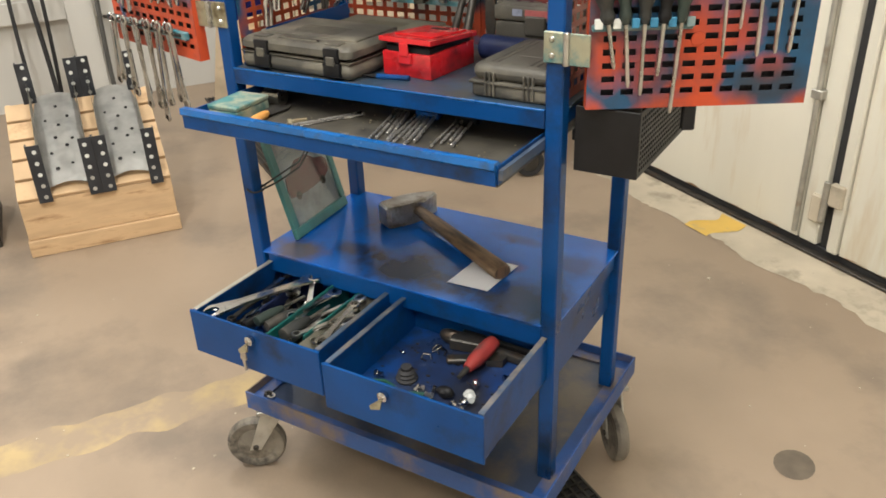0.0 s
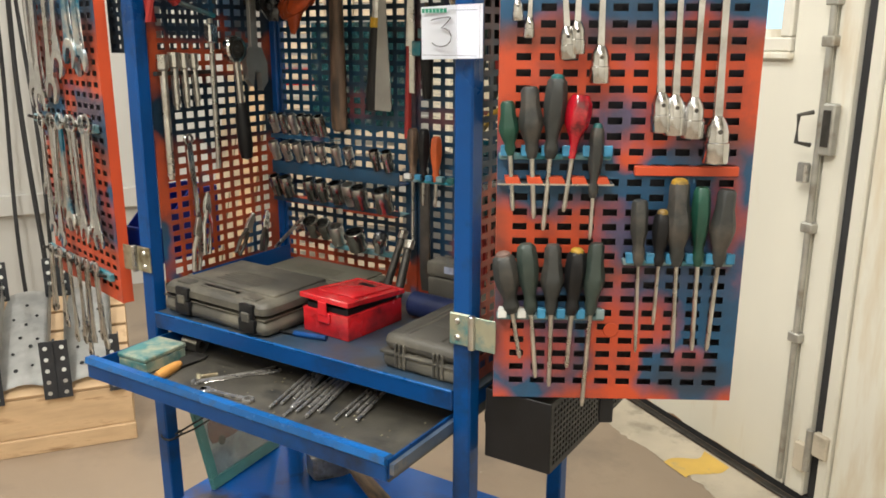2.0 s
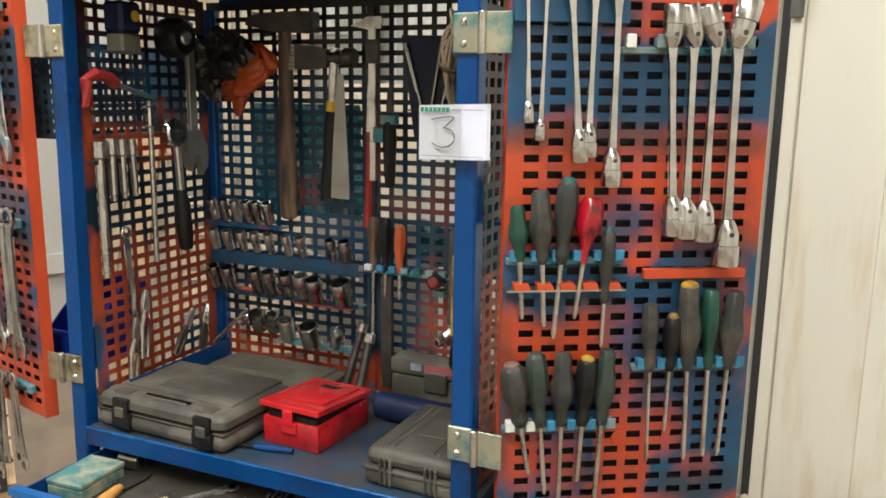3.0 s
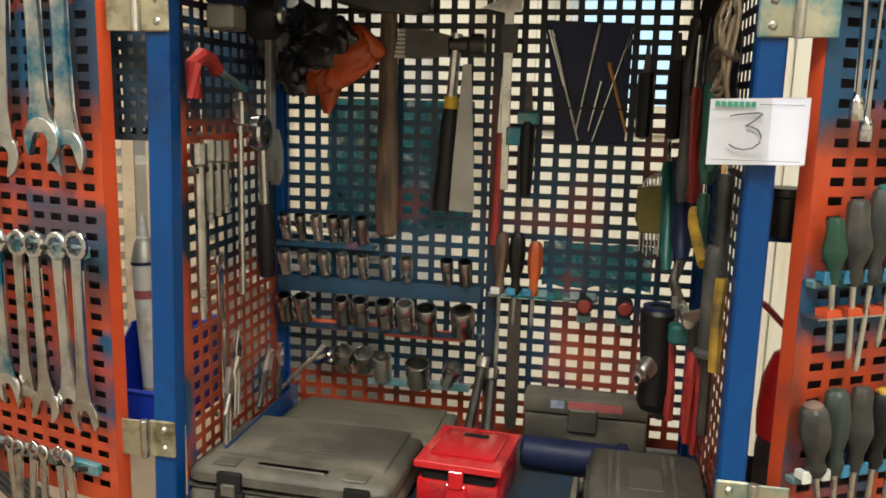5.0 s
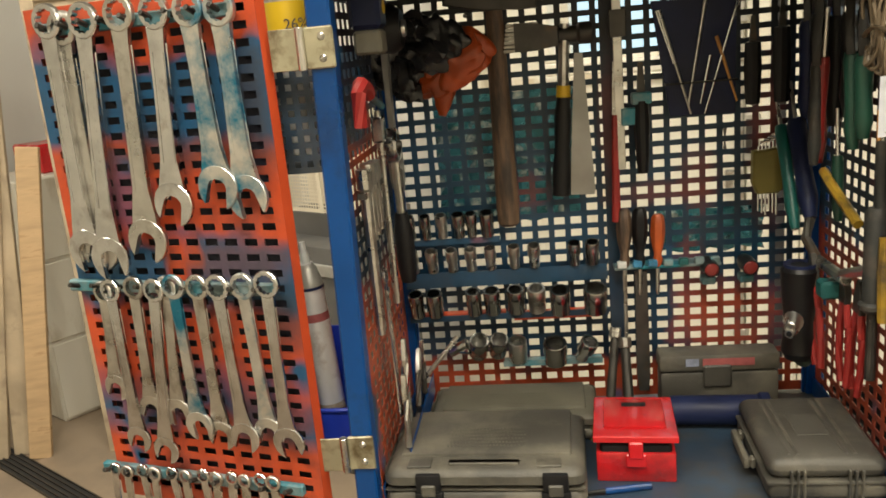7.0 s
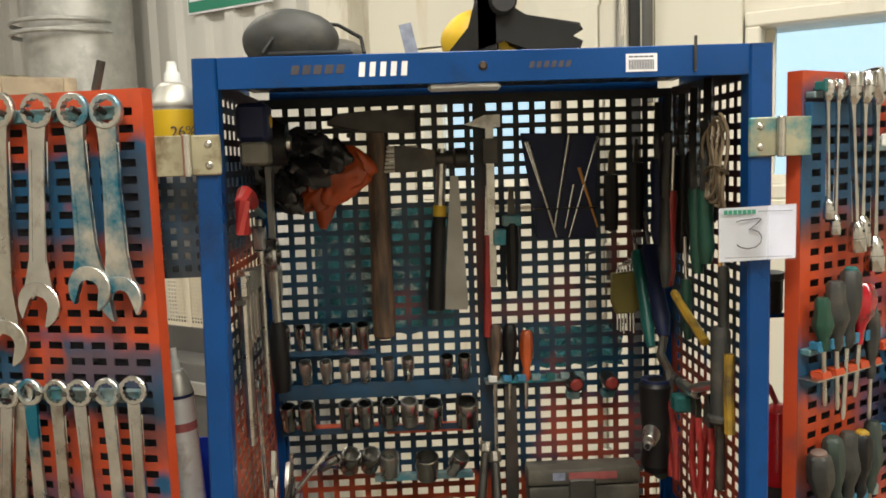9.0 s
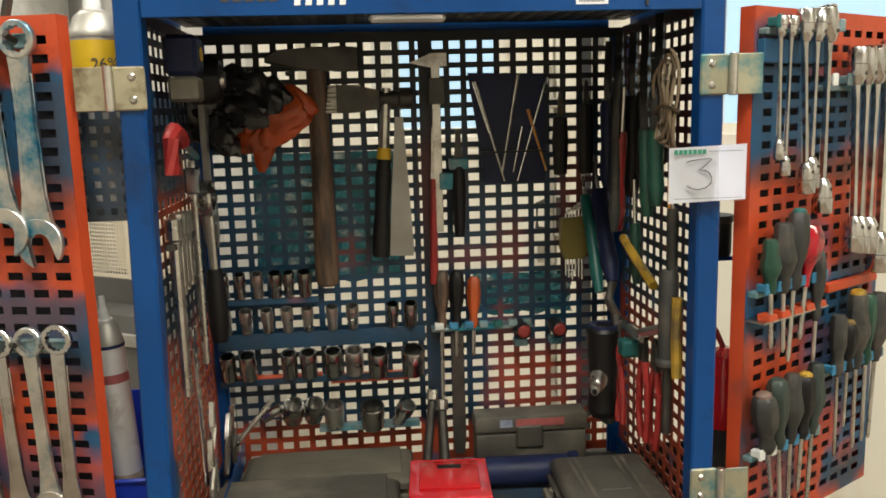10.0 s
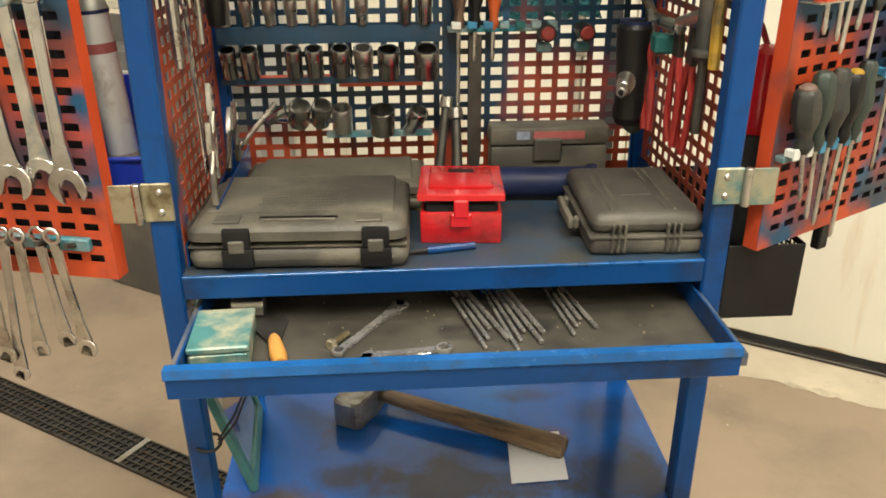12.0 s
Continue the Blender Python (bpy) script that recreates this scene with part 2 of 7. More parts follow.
P_DOORL = panel_paint("door_paint_rubbed", [(1.05, OR), (1.22, OR), (1.26, BL), (1.33, OR), (1.42, OR), (1.45, BL), (1.52, BL), (1.55, OR), (1.66, OR), (1.69, BL), (1.8, BL), (1.83, OR), (1.95, OR)], wobble=0.06, patch=7, spots=[
    ((.3, 0, 1.5), (.1, 1, .03), BROWN, .6), ((.36, 0, 1.7), (.03, 1, .09), (.04, .03, .03), .7), ((.37, 0, 1.42), (.03, 1, .05), (.03, .04, .05), .7), ((.2, 0, 1.66), (.15, 1, .025), BROWN, .6), ((.12, 0, 1.6), (.05, 1, .05), BL, .6), ((.3, 0, 1.25), (.08, 1, .04), BROWN, .5)])
ORANGE = material("orange_paint", OR, 0.4, var=0.12, stain=(0.05, 0.06, 0.08), stain_amount=0.15)
CHROME = material("bright_steel", (0.58, 0.58, 0.58), 0.17, 1.0, var=0.16, scale=30, stain=(0.4, 0.38, 0.36), stain_amount=0.25, stain_scale=25, bump=0.04)
STEEL = material("satin_steel", (0.54, 0.53, 0.5), 0.3, 1.0, var=0.2, scale=25, stain=(0.3, 0.27, 0.24), stain_amount=0.3, stain_scale=18, bump=0.06)
BLUED = material("steel_with_blue_paint", (0.58, 0.57, 0.54), 0.32, 0.9, var=0.2, scale=25, stain=(0.03, 0.22, 0.36), stain_amount=0.5, stain_scale=12, bump=0.06)
IRON = material("dark_iron", (0.07, 0.066, 0.06), 0.45, 0.7, var=0.35, scale=20, stain=(0.12, 0.075, 0.045), stain_amount=0.2, stain_scale=14, bump=0.15)
SOCKET = material("socket_steel", (0.33, 0.325, 0.31), 0.22, 1.0, var=0.25, scale=30, bump=0.05)
HAMMER = material("forged_steel", (0.32, 0.315, 0.31), 0.36, 0.7, var=0.3, scale=25, stain=(0.14, 0.115, 0.095), stain_amount=0.4, stain_scale=20, bump=0.25, bump_scale=90)
WOOD = material("oily_ash_handle", (0.19, 0.125, 0.075), 0.55, var=0.3, scale=14, stain=(0.06, 0.045, 0.035), stain_amount=0.5, stain_scale=9, stretch=(1, 6, 6), bump=0.25)
WOODV = material("dark_ash_handle", (0.13, 0.08, 0.05), 0.55, var=0.35, scale=14, stain=(0.035, 0.025, 0.02), stain_amount=0.5, stain_scale=9, stretch=(6, 6, 1), bump=0.25)
PLY = material("pale_plywood", (0.55, 0.38, 0.22), 0.65, var=0.16, scale=5, stain=(0.3, 0.18, 0.09), stain_amount=0.2, stain_scale=5, stretch=(1, 1, 6), bump=0.12)
PINE = material("weathered_pine", (0.46, 0.37, 0.26), 0.75, var=0.22, scale=6, stain=(0.26, 0.2, 0.15), stain_amount=0.35, stain_scale=5, bump=0.2)
CASE = material("dusty_black_plastic", (0.062, 0.058, 0.049), 0.52, var=0.3, scale=7, stain=(0.14, 0.128, 0.1), stain_amount=0.55, stain_scale=6, bump=0.2, bump_scale=260)
CASE2 = material("dusty_olive_plastic", (0.1, 0.094, 0.07), 0.6, var=0.25, scale=10, stain=(0.14, 0.13, 0.1), stain_amount=0.45, stain_scale=6, bump=0.1, bump_scale=220)
BLACK = material("black_plastic", (0.009, 0.009, 0.01), 0.45, var=0.3, scale=18, bump=0.08, spec=0.3)
GREYP = material("grey_rubber", (0.026, 0.028, 0.027), 0.55, var=0.35, scale=20, stain=(0.07, 0.06, 0.05), stain_amount=0.4, stain_scale=14)
RED = material("red_enamel", (0.55, 0.014, 0.02), 0.26, var=0.1, scale=6, stain=(0.14, 0.012, 0.014), stain_amount=0.25, stain_scale=8, coat=0.3)
REDP = material("red_grip", (0.28, 0.02, 0.018), 0.42, var=0.2, scale=16, stain=(0.12, 0.02, 0.02), stain_amount=0.25)
REDCLEAR = material("red_clear_grip", (0.42, 0.008, 0.02), 0.12, var=0.2, scale=30, stain=(0.1, 0.005, 0.01), stain_amount=0.4, stain_scale=30, coat=0.5, bump=0.05)
REDWORN = material("faded_red_grip", (0.3, 0.032, 0.027), 0.6, var=0.2, scale=20, stain=(0.12, 0.05, 0.045), stain_amount=0.45, stain_scale=22)
RUSTYCAP = material("rubbed_brown_cap", (0.12, 0.075, 0.06), 0.6, var=0.3, scale=25)
GREEN = material("green_grip", (0.01, 0.055, 0.036), 0.4, var=0.3, scale=18)
GREENG = material("green_grey_grip", (0.028, 0.042, 0.036), 0.5, var=0.3, scale=18)
TEAL = material("teal_plastic", (0.012, 0.1, 0.1), 0.4, var=0.2)
YEL = material("yellow_plastic", (0.62, 0.4, 0.02), 0.45, var=0.15, stain=(0.2, 0.14, 0.04), stain_amount=0.2)
CAPYEL = material("dulled_yellow_cap", (0.36, 0.22, 0.025), 0.45, var=0.25, scale=20, stain=(0.07, 0.05, 0.025), stain_amount=0.45, stain_scale=14)
KHAKI = material("khaki_holder", (0.17, 0.145, 0.035), 0.5, var=0.2, scale=14)
CLIPB = material("pale_blue_clip", (0.035, 0.19, 0.34), 0.45, var=0.35, scale=40)
CLIPW = material("white_clip", (0.62, 0.64, 0.62), 0.5, var=0.15, scale=40)
RACK = material("teal_smeared_rack", (0.2, 0.27, 0.28), 0.5, 0.3, var=0.4, scale=20, stain=(0.02, 0.2, 0.26), stain_amount=0.5, stain_scale=12)
HINGE = material("yellow_zinc", (0.4, 0.37, 0.26), 0.42, 0.55, var=0.2, scale=18, stain=(0.13, 0.1, 0.055), stain_amount=0.45, stain_scale=20)
HINGE_TEAL = material("zinc_smeared_teal", (0.34, 0.33, 0.24), 0.42, 0.5, var=0.2, scale=18, stain=(0.03, 0.2, 0.24), stain_amount=0.55, stain_scale=16)
PAPER = material("white_paper", (0.8, 0.82, 0.88), 0.75, var=0.03, bump=0.02)
INK = material("dark_ink", (0.045, 0.04, 0.05), 0.6, var=0.1, bump=0)
GINK = material("green_ink", (0.03, 0.22, 0.14), 0.6, var=0.1, bump=0)
WHITE = material("white_marker", (0.75, 0.77, 0.78), 0.5, var=0.1, bump=0)
WALLC = material("cream_wall_paint", (0.73, 0.7, 0.615), 0.5, var=0.06, scale=2, stain=(0.5, 0.44, 0.34), stain_amount=0.18, stain_scale=4.5, stretch=(1, 1, 0.35), bump=0.05)
WALLW = material("white_sheet_wall", (0.58, 0.57, 0.54), 0.5, var=0.06, scale=2, stain=(0.5, 0.47, 0.42), stain_amount=0.12, stain_scale=3, stretch=(1, 1, 0.3), bump=0.04)
GATE = material("scuffed_gate_paint", (0.7, 0.675, 0.585), 0.48, var=0.07, scale=2, stain=(0.58, 0.49, 0.35), stain_amount=0.24, stain_scale=7, stretch=(1, 1, 0.14), bump=0.08)
RUST = material("rust_scale", (0.24, 0.12, 0.055), 0.8, var=0.4, scale=30, stain=(0.5, 0.42, 0.3), stain_amount=0.55, stain_scale=22, bump=0.4)
# Near-black colour paints in the darkness inside the double-skinned doors.
INSIDE_SHADE = material("shaded_door_lining", (0.018, 0.017, 0.022), 0.6, var=0.3, scale=9, stain=(0.03, 0.035, 0.06), stain_amount=0.4)
BLPAINT = material("dull_blue_paint", BL, 0.45, var=0.2, scale=12, stain=(0.03, 0.035, 0.045), stain_amount=0.3, stain_scale=14)
KEYSTEEL = material("polished_tool_steel", (0.45, 0.435, 0.415), 0.28, 0.75, var=0.3, scale=30, stain=(0.4, 0.36, 0.31), stain_amount=0.3, stain_scale=20, bump=0.05)
CONC = material("sealed_concrete", (0.3, 0.232, 0.17), 0.46, var=0.12, scale=1.9, stain=(0.2, 0.16, 0.125), stain_amount=0.4, stain_scale=1.5, bump=0.12, bump_scale=90)
CONC2 = material("bare_concrete", (0.52, 0.46, 0.36), 0.75, var=0.15, scale=5, stain=(0.3, 0.26, 0.2), stain_amount=0.3, stain_scale=6, bump=0.3, bump_scale=70)
YLINE = material("worn_yellow_line", (0.43, 0.325, 0.17), 0.55, var=0.12, scale=4, stain=(0.31, 0.24, 0.17), stain_amount=0.8, stain_scale=5, bump=0.1)
YPATCH = material("yellow_floor_paint", (0.68, 0.45, 0.1), 0.55, var=0.12, scale=6, stain=(0.42, 0.33, 0.2), stain_amount=0.3, stain_scale=9, bump=0.1)
OIL = material("oil_spot", (0.13, 0.105, 0.08), 0.35, var=0.3, scale=14, bump=0.05)
RUBBER = material("black_rubber", (0.022, 0.022, 0.024), 0.7, var=0.3, scale=12, bump=0.1)
TYRE = material("grey_tyre", (0.19, 0.17, 0.14), 0.7, var=0.35, scale=14, stain=(0.05, 0.045, 0.04), stain_amount=0.4, stain_scale=18, bump=0.15)
ZINC = material("dull_zinc", (0.42, 0.41, 0.37), 0.45, 0.6, var=0.2, scale=16, stain=(0.28, 0.24, 0.19), stain_amount=0.4, stain_scale=10)
GALV = material("galvanised_sheet", (0.47, 0.47, 0.45), 0.45, 0.5, var=0.16, scale=14, stain=(0.36, 0.36, 0.35), stain_amount=0.35, stain_scale=9, bump=0.04)
LEGS = material("dark_perforated_steel", (0.035, 0.038, 0.045), 0.5, 0.4, var=0.25, scale=12)
BEIGE = material("beige_coated_mesh", (0.66, 0.6, 0.48), 0.55, var=0.08)
DGREY = material("dark_grey_machine", (0.09, 0.088, 0.085), 0.5, var=0.2, scale=5, stain=(0.15, 0.14, 0.12), stain_amount=0.3)
BIN = material("blue_bin_plastic", (0.012, 0.04, 0.42), 0.4, var=0.15)
CANW = material("white_can", (0.78, 0.77, 0.76), 0.35, 0.1, var=0.08, scale=12, stain=(0.3, 0.2, 0.14), stain_amount=0.3, stain_scale=10)
CABLE = material("grey_cable", (0.09, 0.09, 0.088), 0.6, var=0.2)
DGLOVE = material("black_glove_rubber", (0.012, 0.012, 0.014), 0.27, var=0.4, scale=14, bump=0.5, bump_scale=25)
OGLOVE = material("orange_glove_rubber", (0.42, 0.06, 0.008), 0.42, var=0.3, scale=14, stain=(0.06, 0.03, 0.02), stain_amount=0.3, bump=0.4, bump_scale=25)
POUCH = material("navy_vinyl", (0.008, 0.014, 0.05), 0.48, spec=0.3, var=0.3, scale=14, bump=0.15)
TINT = material("sea_green_frame", (0.06, 0.2, 0.2), 0.35, var=0.2, scale=14)
TIN = material("scuffed_teal_tin", (0.07, 0.22, 0.22), 0.4, 0.2, var=0.3, scale=10, stain=(0.42, 0.42, 0.3), stain_amount=0.55, stain_scale=14)
LABELR = material("faded_red_label", (0.34, 0.09, 0.09), 0.5, var=0.25, scale=60)
PRINTBG = material("grey_blue_print", (0.3, 0.36, 0.4), 0.35, var=0.25, scale=12, stain=(0.14, 0.17, 0.19), stain_amount=0.4, stain_scale=8)
PRINTRED = material("dark_red_print", (0.1, 0.016, 0.022), 0.35, var=0.25, scale=20)
LABELB = material("pale_label", (0.24, 0.27, 0.36), 0.4, var=0.3, scale=60)
KNIFE = material("orange_handle", (0.45, 0.085, 0.02), 0.45, var=0.25, scale=20, stain=(0.1, 0.04, 0.02), stain_amount=0.3)
ORWOOD = material("varnished_orange_wood", (0.5, 0.24, 0.06), 0.45, var=0.2, scale=12, stain=(0.2, 0.1, 0.03), stain_amount=0.3)
GREYSTEEL = material("plain_grey_steel", (0.3, 0.295, 0.28), 0.36, 0.6, var=0.18, scale=14, bump=0.05)
TOOLBLACK = material("oily_black_steel", (0.016, 0.015, 0.014), 0.35, 0.3, var=0.4, scale=25, bump=0.1)
WIRE = material("tan_wire", (0.16, 0.12, 0.075), 0.5, var=0.25, scale=30)
DIVT = material("dark_teal_plastic", (0.008, 0.1, 0.09), 0.4, var=0.2)
BUTTON = material("dark_red_button", (0.2, 0.025, 0.022), 0.35, var=0.2)


def glow(name, colour, strength):
    m = bpy.data.materials.new(name)
    m.use_nodes = True
    b = m.node_tree.nodes["Principled BSDF"]
    b.inputs["Base Color"].default_value = (*colour, 1)
    b.inputs["Emission Color"].default_value = (*colour, 1)
    b.inputs["Emission Strength"].default_value = strength
    return m


DAY = glow("daylight_outside", (0.62, 0.84, 1.0), 1.1)
TUBE = glow("lit_diffuser", (1.0, 0.95, 0.86), 4.0)


def glass_material(name, tint=(1, 1, 1), rough=0.02):
    m = bpy.data.materials.new(name)
    m.use_nodes = True
    b = m.node_tree.nodes["Principled BSDF"]
    b.inputs["Base Color"].default_value = (*tint, 1)
    b.inputs["Transmission Weight"].default_value = 1
    b.inputs["Roughness"].default_value = rough
    b.inputs["IOR"].default_value = 1.45
    return m


GLASS = glass_material("clear_glass")

# ---- mesh helpers ----


def mesh_from(bm, name, mat, smooth=True):
    me = bpy.data.meshes.new(name)
    bmesh.ops.recalc_face_normals(bm, faces=bm.faces)
    bm.to_mesh(me)
    bm.free()
    me.materials.append(mat)
    if smooth:
        for p in me.polygons:
            p.use_smooth = True
        me.set_sharp_from_angle(angle=radians(35))
    return me


def part(name, bm, mat, parent, label="", m=None):
    ob = new(name, mesh_from(bm, name, mat))
    ob.parent = parent
    if m is not None:
        ob.matrix_basis = m
    if label:
        ob["label"] = label
    return ob


def thing(name, label, category, m=None, group="", kind=""):
    ob = new(name)
    ob.empty_display_size = 0.05
    if m is not None:
        ob.matrix_basis = m
    return tagged(ob, label, category, group, kind)


def solid(name, bm, mat, label, category, m=None, group="", kind=""):
    ob = new(name, mesh_from(bm, name, mat))
    if m is not None:
        ob.matrix_basis = m
    return tagged(ob, label, category, group, kind)


def B():
    return bmesh.new()


def box(bm, x0, y0, z0, x1, y1, z1, bevel=0.0, seg=1, m=None):
    r = bmesh.ops.create_cube(bm, size=1)
    vs = r["verts"]
    for v in vs:
        v.co = Vector((x0 + (v.co.x + 0.5) * (x1 - x0), y0 + (v.co.y + 0.5) * (y1 - y0), z0 + (v.co.z + 0.5) * (z1 - z0)))
    if bevel:
        es = list({e for v in vs for e in v.link_edges})
        r = bmesh.ops.bevel(bm, geom=es, offset=bevel, segments=seg, profile=0.5, affect="EDGES")
        vs = list({v for f in r["faces"] for v in f.verts})
    if m is not None:
        bmesh.ops.transform(bm, matrix=m, verts=vs)
    return bm


def lathe(bm, profile, seg=16, m=None, start=0.0, closed=False):
    """Turn (radius, height) pairs round z."""
    rings, made = [], []
    for r, z in profile:
        if r < 1e-5:
            ring = [bm.verts.new((0, 0, z))]
        else:
            ring = [bm.verts.new((r * math.cos(start + 2 * math.pi * k / seg), r * math.sin(start + 2 * math.pi * k / seg), z)) for k in range(seg)]
        made += ring
        rings.append(ring)
    pairs = list(zip(rings, rings[1:])) + ([(rings[-1], rings[0])] if closed else [])
    for a, b in pairs:
        for k in range(seg):
            q = [a[k % len(a)], a[(k + 1) % len(a)], b[(k + 1) % len(b)], b[k % len(b)]]
            q = list(dict.fromkeys(q))
            if len(q) > 2:
                bm.faces.new(q)
    if m is not None:
        bmesh.ops.transform(bm, matrix=m, verts=made)
    return bm


def between(a, b):
    """Pose whose z runs from a towards b."""
    a, b = Vector(a), Vector(b)
    return Matrix.Translation(a) @ (b - a).to_track_quat("Z", "Y").to_matrix().to_4x4()


def rod(bm, a, b, r0, r1=None, seg=10, bevel=0.0):
    h = (Vector(b) - Vector(a)).length
    r1 = r0 if r1 is None else r1
    c = bevel or min(r0, r1) * 0.15
    return lathe(bm, [(0, 0), (r0 - c, 0), (r0, c), (r1, h - c), (max(r1 - c, 1e-4), h), (0, h)], seg, between(a, b))


def tube(bm, pts, r, seg=8, m=None):
    """A round bar along points."""
    pts = [Vector(p) for p in pts]
    rings, made = [], []
    up = Vector((0.13, 0.21, 0.97))
    for i, p in enumerate(pts):
        d = (pts[min(i + 1, len(pts) - 1)] - pts[max(i - 1, 0)]).normalized()
        a = d.cross(up).normalized()
        c = d.cross(a)
        ring = [bm.verts.new(p + r * (a * math.cos(2 * math.pi * k / seg) + c * math.sin(2 * math.pi * k / seg))) for k in range(seg)]
        made += ring
        rings.append(ring)
    for a, b in zip(rings, rings[1:]):
        for k in range(seg):
            bm.faces.new((a[k], a[(k + 1) % seg], b[(k + 1) % seg], b[k]))
    bm.faces.new(rings[0])
    bm.faces.new(rings[-1])
    if m is not None:
        bmesh.ops.transform(bm, matrix=m, verts=made)
    return bm


def prism(bm, pts, y0, y1, m=None, bevel=0.0):
    """An outline in x and z, given thickness along y."""
    a = [bm.verts.new((x, y0, z)) for x, z in pts]
    b = [bm.verts.new((x, y1, z)) for x, z in pts]
    n = len(pts)
    fs = [bm.faces.new(a), bm.faces.new(b[::-1])]
    fs += [bm.faces.new((a[k], b[k], b[(k + 1) % n], a[(k + 1) % n])) for k in range(n)]
    vs = a + b
    if bevel:
        es = list(fs[0].edges) + list(fs[1].edges)
        r = bmesh.ops.bevel(bm, geom=es, offset=bevel, segments=1, profile=0.5, affect="EDGES")
        vs = list({v for f in bm.faces for v in f.verts}) if m is None else list({v for f in r["faces"] for v in f.verts} | {v for v in vs if v.is_valid})
    if m is not None:
        bmesh.ops.transform(bm, matrix=m, verts=vs)
    return bm


def perforated(w, h, px, pz, hx, hz, t, rim_x, rim_z, skip=None):
    """A sheet from (0, 0) to (w, h) in x and z, t thick along y, with rows of oblong holes."""
    nx, nz = int((w - 2 * rim_x + (px - hx)) / px), int((h - 2 * rim_z + (pz - hz)) / pz)
    ox, oz = (w - (nx * px - (px - hx))) / 2, (h - (nz * pz - (pz - hz))) / 2
    xs, zs = [0.0], [0.0]
    for k in range(nx):
        xs += [ox + k * px, ox + k * px + hx]
    for k in range(nz):
        zs += [oz + k * pz, oz + k * pz + hz]
    xs.append(w)
    zs.append(h)
    bm = bmesh.new()
    grids = [[[bm.verts.new((x, y, z)) for z in zs] for x in xs] for y in (0.0, t)]

    def hole(i, k):
        return i % 2 == 1 and k % 2 == 1 and 0 < i < len(xs) - 2 and 0 < k < len(zs) - 2 and not (skip and skip(xs[i], zs[k]))

    f, b = grids
    for i in range(len(xs) - 1):
        for k in range(len(zs) - 1):
            if hole(i, k):
                c = [(i, k), (i + 1, k), (i + 1, k + 1), (i, k + 1)]
                for (a0, a1), (b0, b1) in zip(c, c[1:] + c[:1]):
                    bm.faces.new((f[a0][a1], f[b0][b1], b[b0][b1], b[a0][a1]))
            else:
                for g in grids:
                    bm.faces.new((g[i][k], g[i + 1][k], g[i + 1][k + 1], g[i][k + 1]))
    loop = [(i, 0) for i in range(len(xs))] + [(len(xs) - 1, k) for k in range(1, len(zs))]
    loop += [(i, len(zs) - 1) for i in range(len(xs) - 2, -1, -1)] + [(0, k) for k in range(len(zs) - 2, 0, -1)]
    for (a0, a1), (b0, b1) in zip(loop, loop[1:] + loop[:1]):
        bm.faces.new((f[a0][a1], f[b0][b1], b[b0][b1], b[a0][a1]))
    return bm


def moved(bm, m):
    bmesh.ops.transform(bm, matrix=m, verts=bm.verts)
    return bm

# ---- room ----
WV = 2.22   # the long wall's face
U0, U1, V0, H = -4.0, 4.2, -4.2, CEIL
WIN = [(-0.98, -0.42), (0.36, 0.95)]
WZ0, WZ1 = 1.65, 2.18


def setting(name, bm, mat, label, category, m=ROOM):
    return solid(name, bm, mat, label, category, m, kind="structure")


ground = B()
box(ground, U0 - 0.2, V0 - 0.2, -0.2, U1 + 0.2, WV + 0.2, 0)
setting("floor", ground, CONC, "worn beige-brown sealed concrete workshop floor", "floor")
setting("ceiling", box(B(), U0 - 0.2, V0 - 0.2, H, U1 + 0.2, WV + 0.2, H + 0.15), WALLW, "plain pale workshop ceiling", "ceiling")
setting("wall_west", box(B(), U0 - 0.2, V0 - 0.2, 0, U0, WV + 0.2, H), WALLW, "white painted workshop wall with sheet cladding", "wall")
setting("wall_east", box(B(), U1, V0 - 0.2, 0, U1 + 0.2, WV + 0.2, H), WALLC, "plain cream workshop wall", "wall")
setting("wall_south", box(B(), U0, V0 - 0.2, 0, U1, V0, H), WALLC, "plain cream workshop wall", "wall")
wall = B()
edges = [-1.45] + [e for w in WIN for e in w] + [U1]
for a, b in zip(edges[::2], edges[1::2]):
    box(wall, a, WV, 0, b, WV + 0.18, H)
for a, b in WIN:
    box(wall, a, WV, 0, b, WV + 0.18, WZ0)
    box(wall, a, WV, WZ1, b, WV + 0.18, H)
bmesh.ops.remove_doubles(wall, verts=wall.verts, dist=1e-5)
setting("wall_north", wall, WALLC, "cream painted workshop wall with two small windows", "wall")

# ribbed sheet cladding beyond the column
ribs = B()
pts, x = [], U0
while x < -1.5:
    pts += [(x, WV), (x + 0.06, WV), (x + 0.085, WV - 0.035), (x + 0.14, WV - 0.035), (x + 0.165, WV)]
    x += 0.2
pts = [p for p in pts if p[0] < -1.5] + [(-1.5, WV), (-1.5, WV + 0.18), (U0, WV + 0.18)]
va = [ribs.verts.new((a, b, 0)) for a, b in pts]
vb = [ribs.verts.new((a, b, H)) for a, b in pts]
for k in range(len(pts)):
    q = (k + 1) % len(pts)
    ribs.faces.new((va[k], va[q], vb[q], vb[k]))
setting("wall_cladding", ribs, WALLW, "white ribbed metal sheet wall cladding", "wall")
setting("column", box(B(), -1.52, WV - 0.12, 0, -1.31, WV + 0.18, H, 0.006), WALLC, "cream painted steel column at the wall", "column")

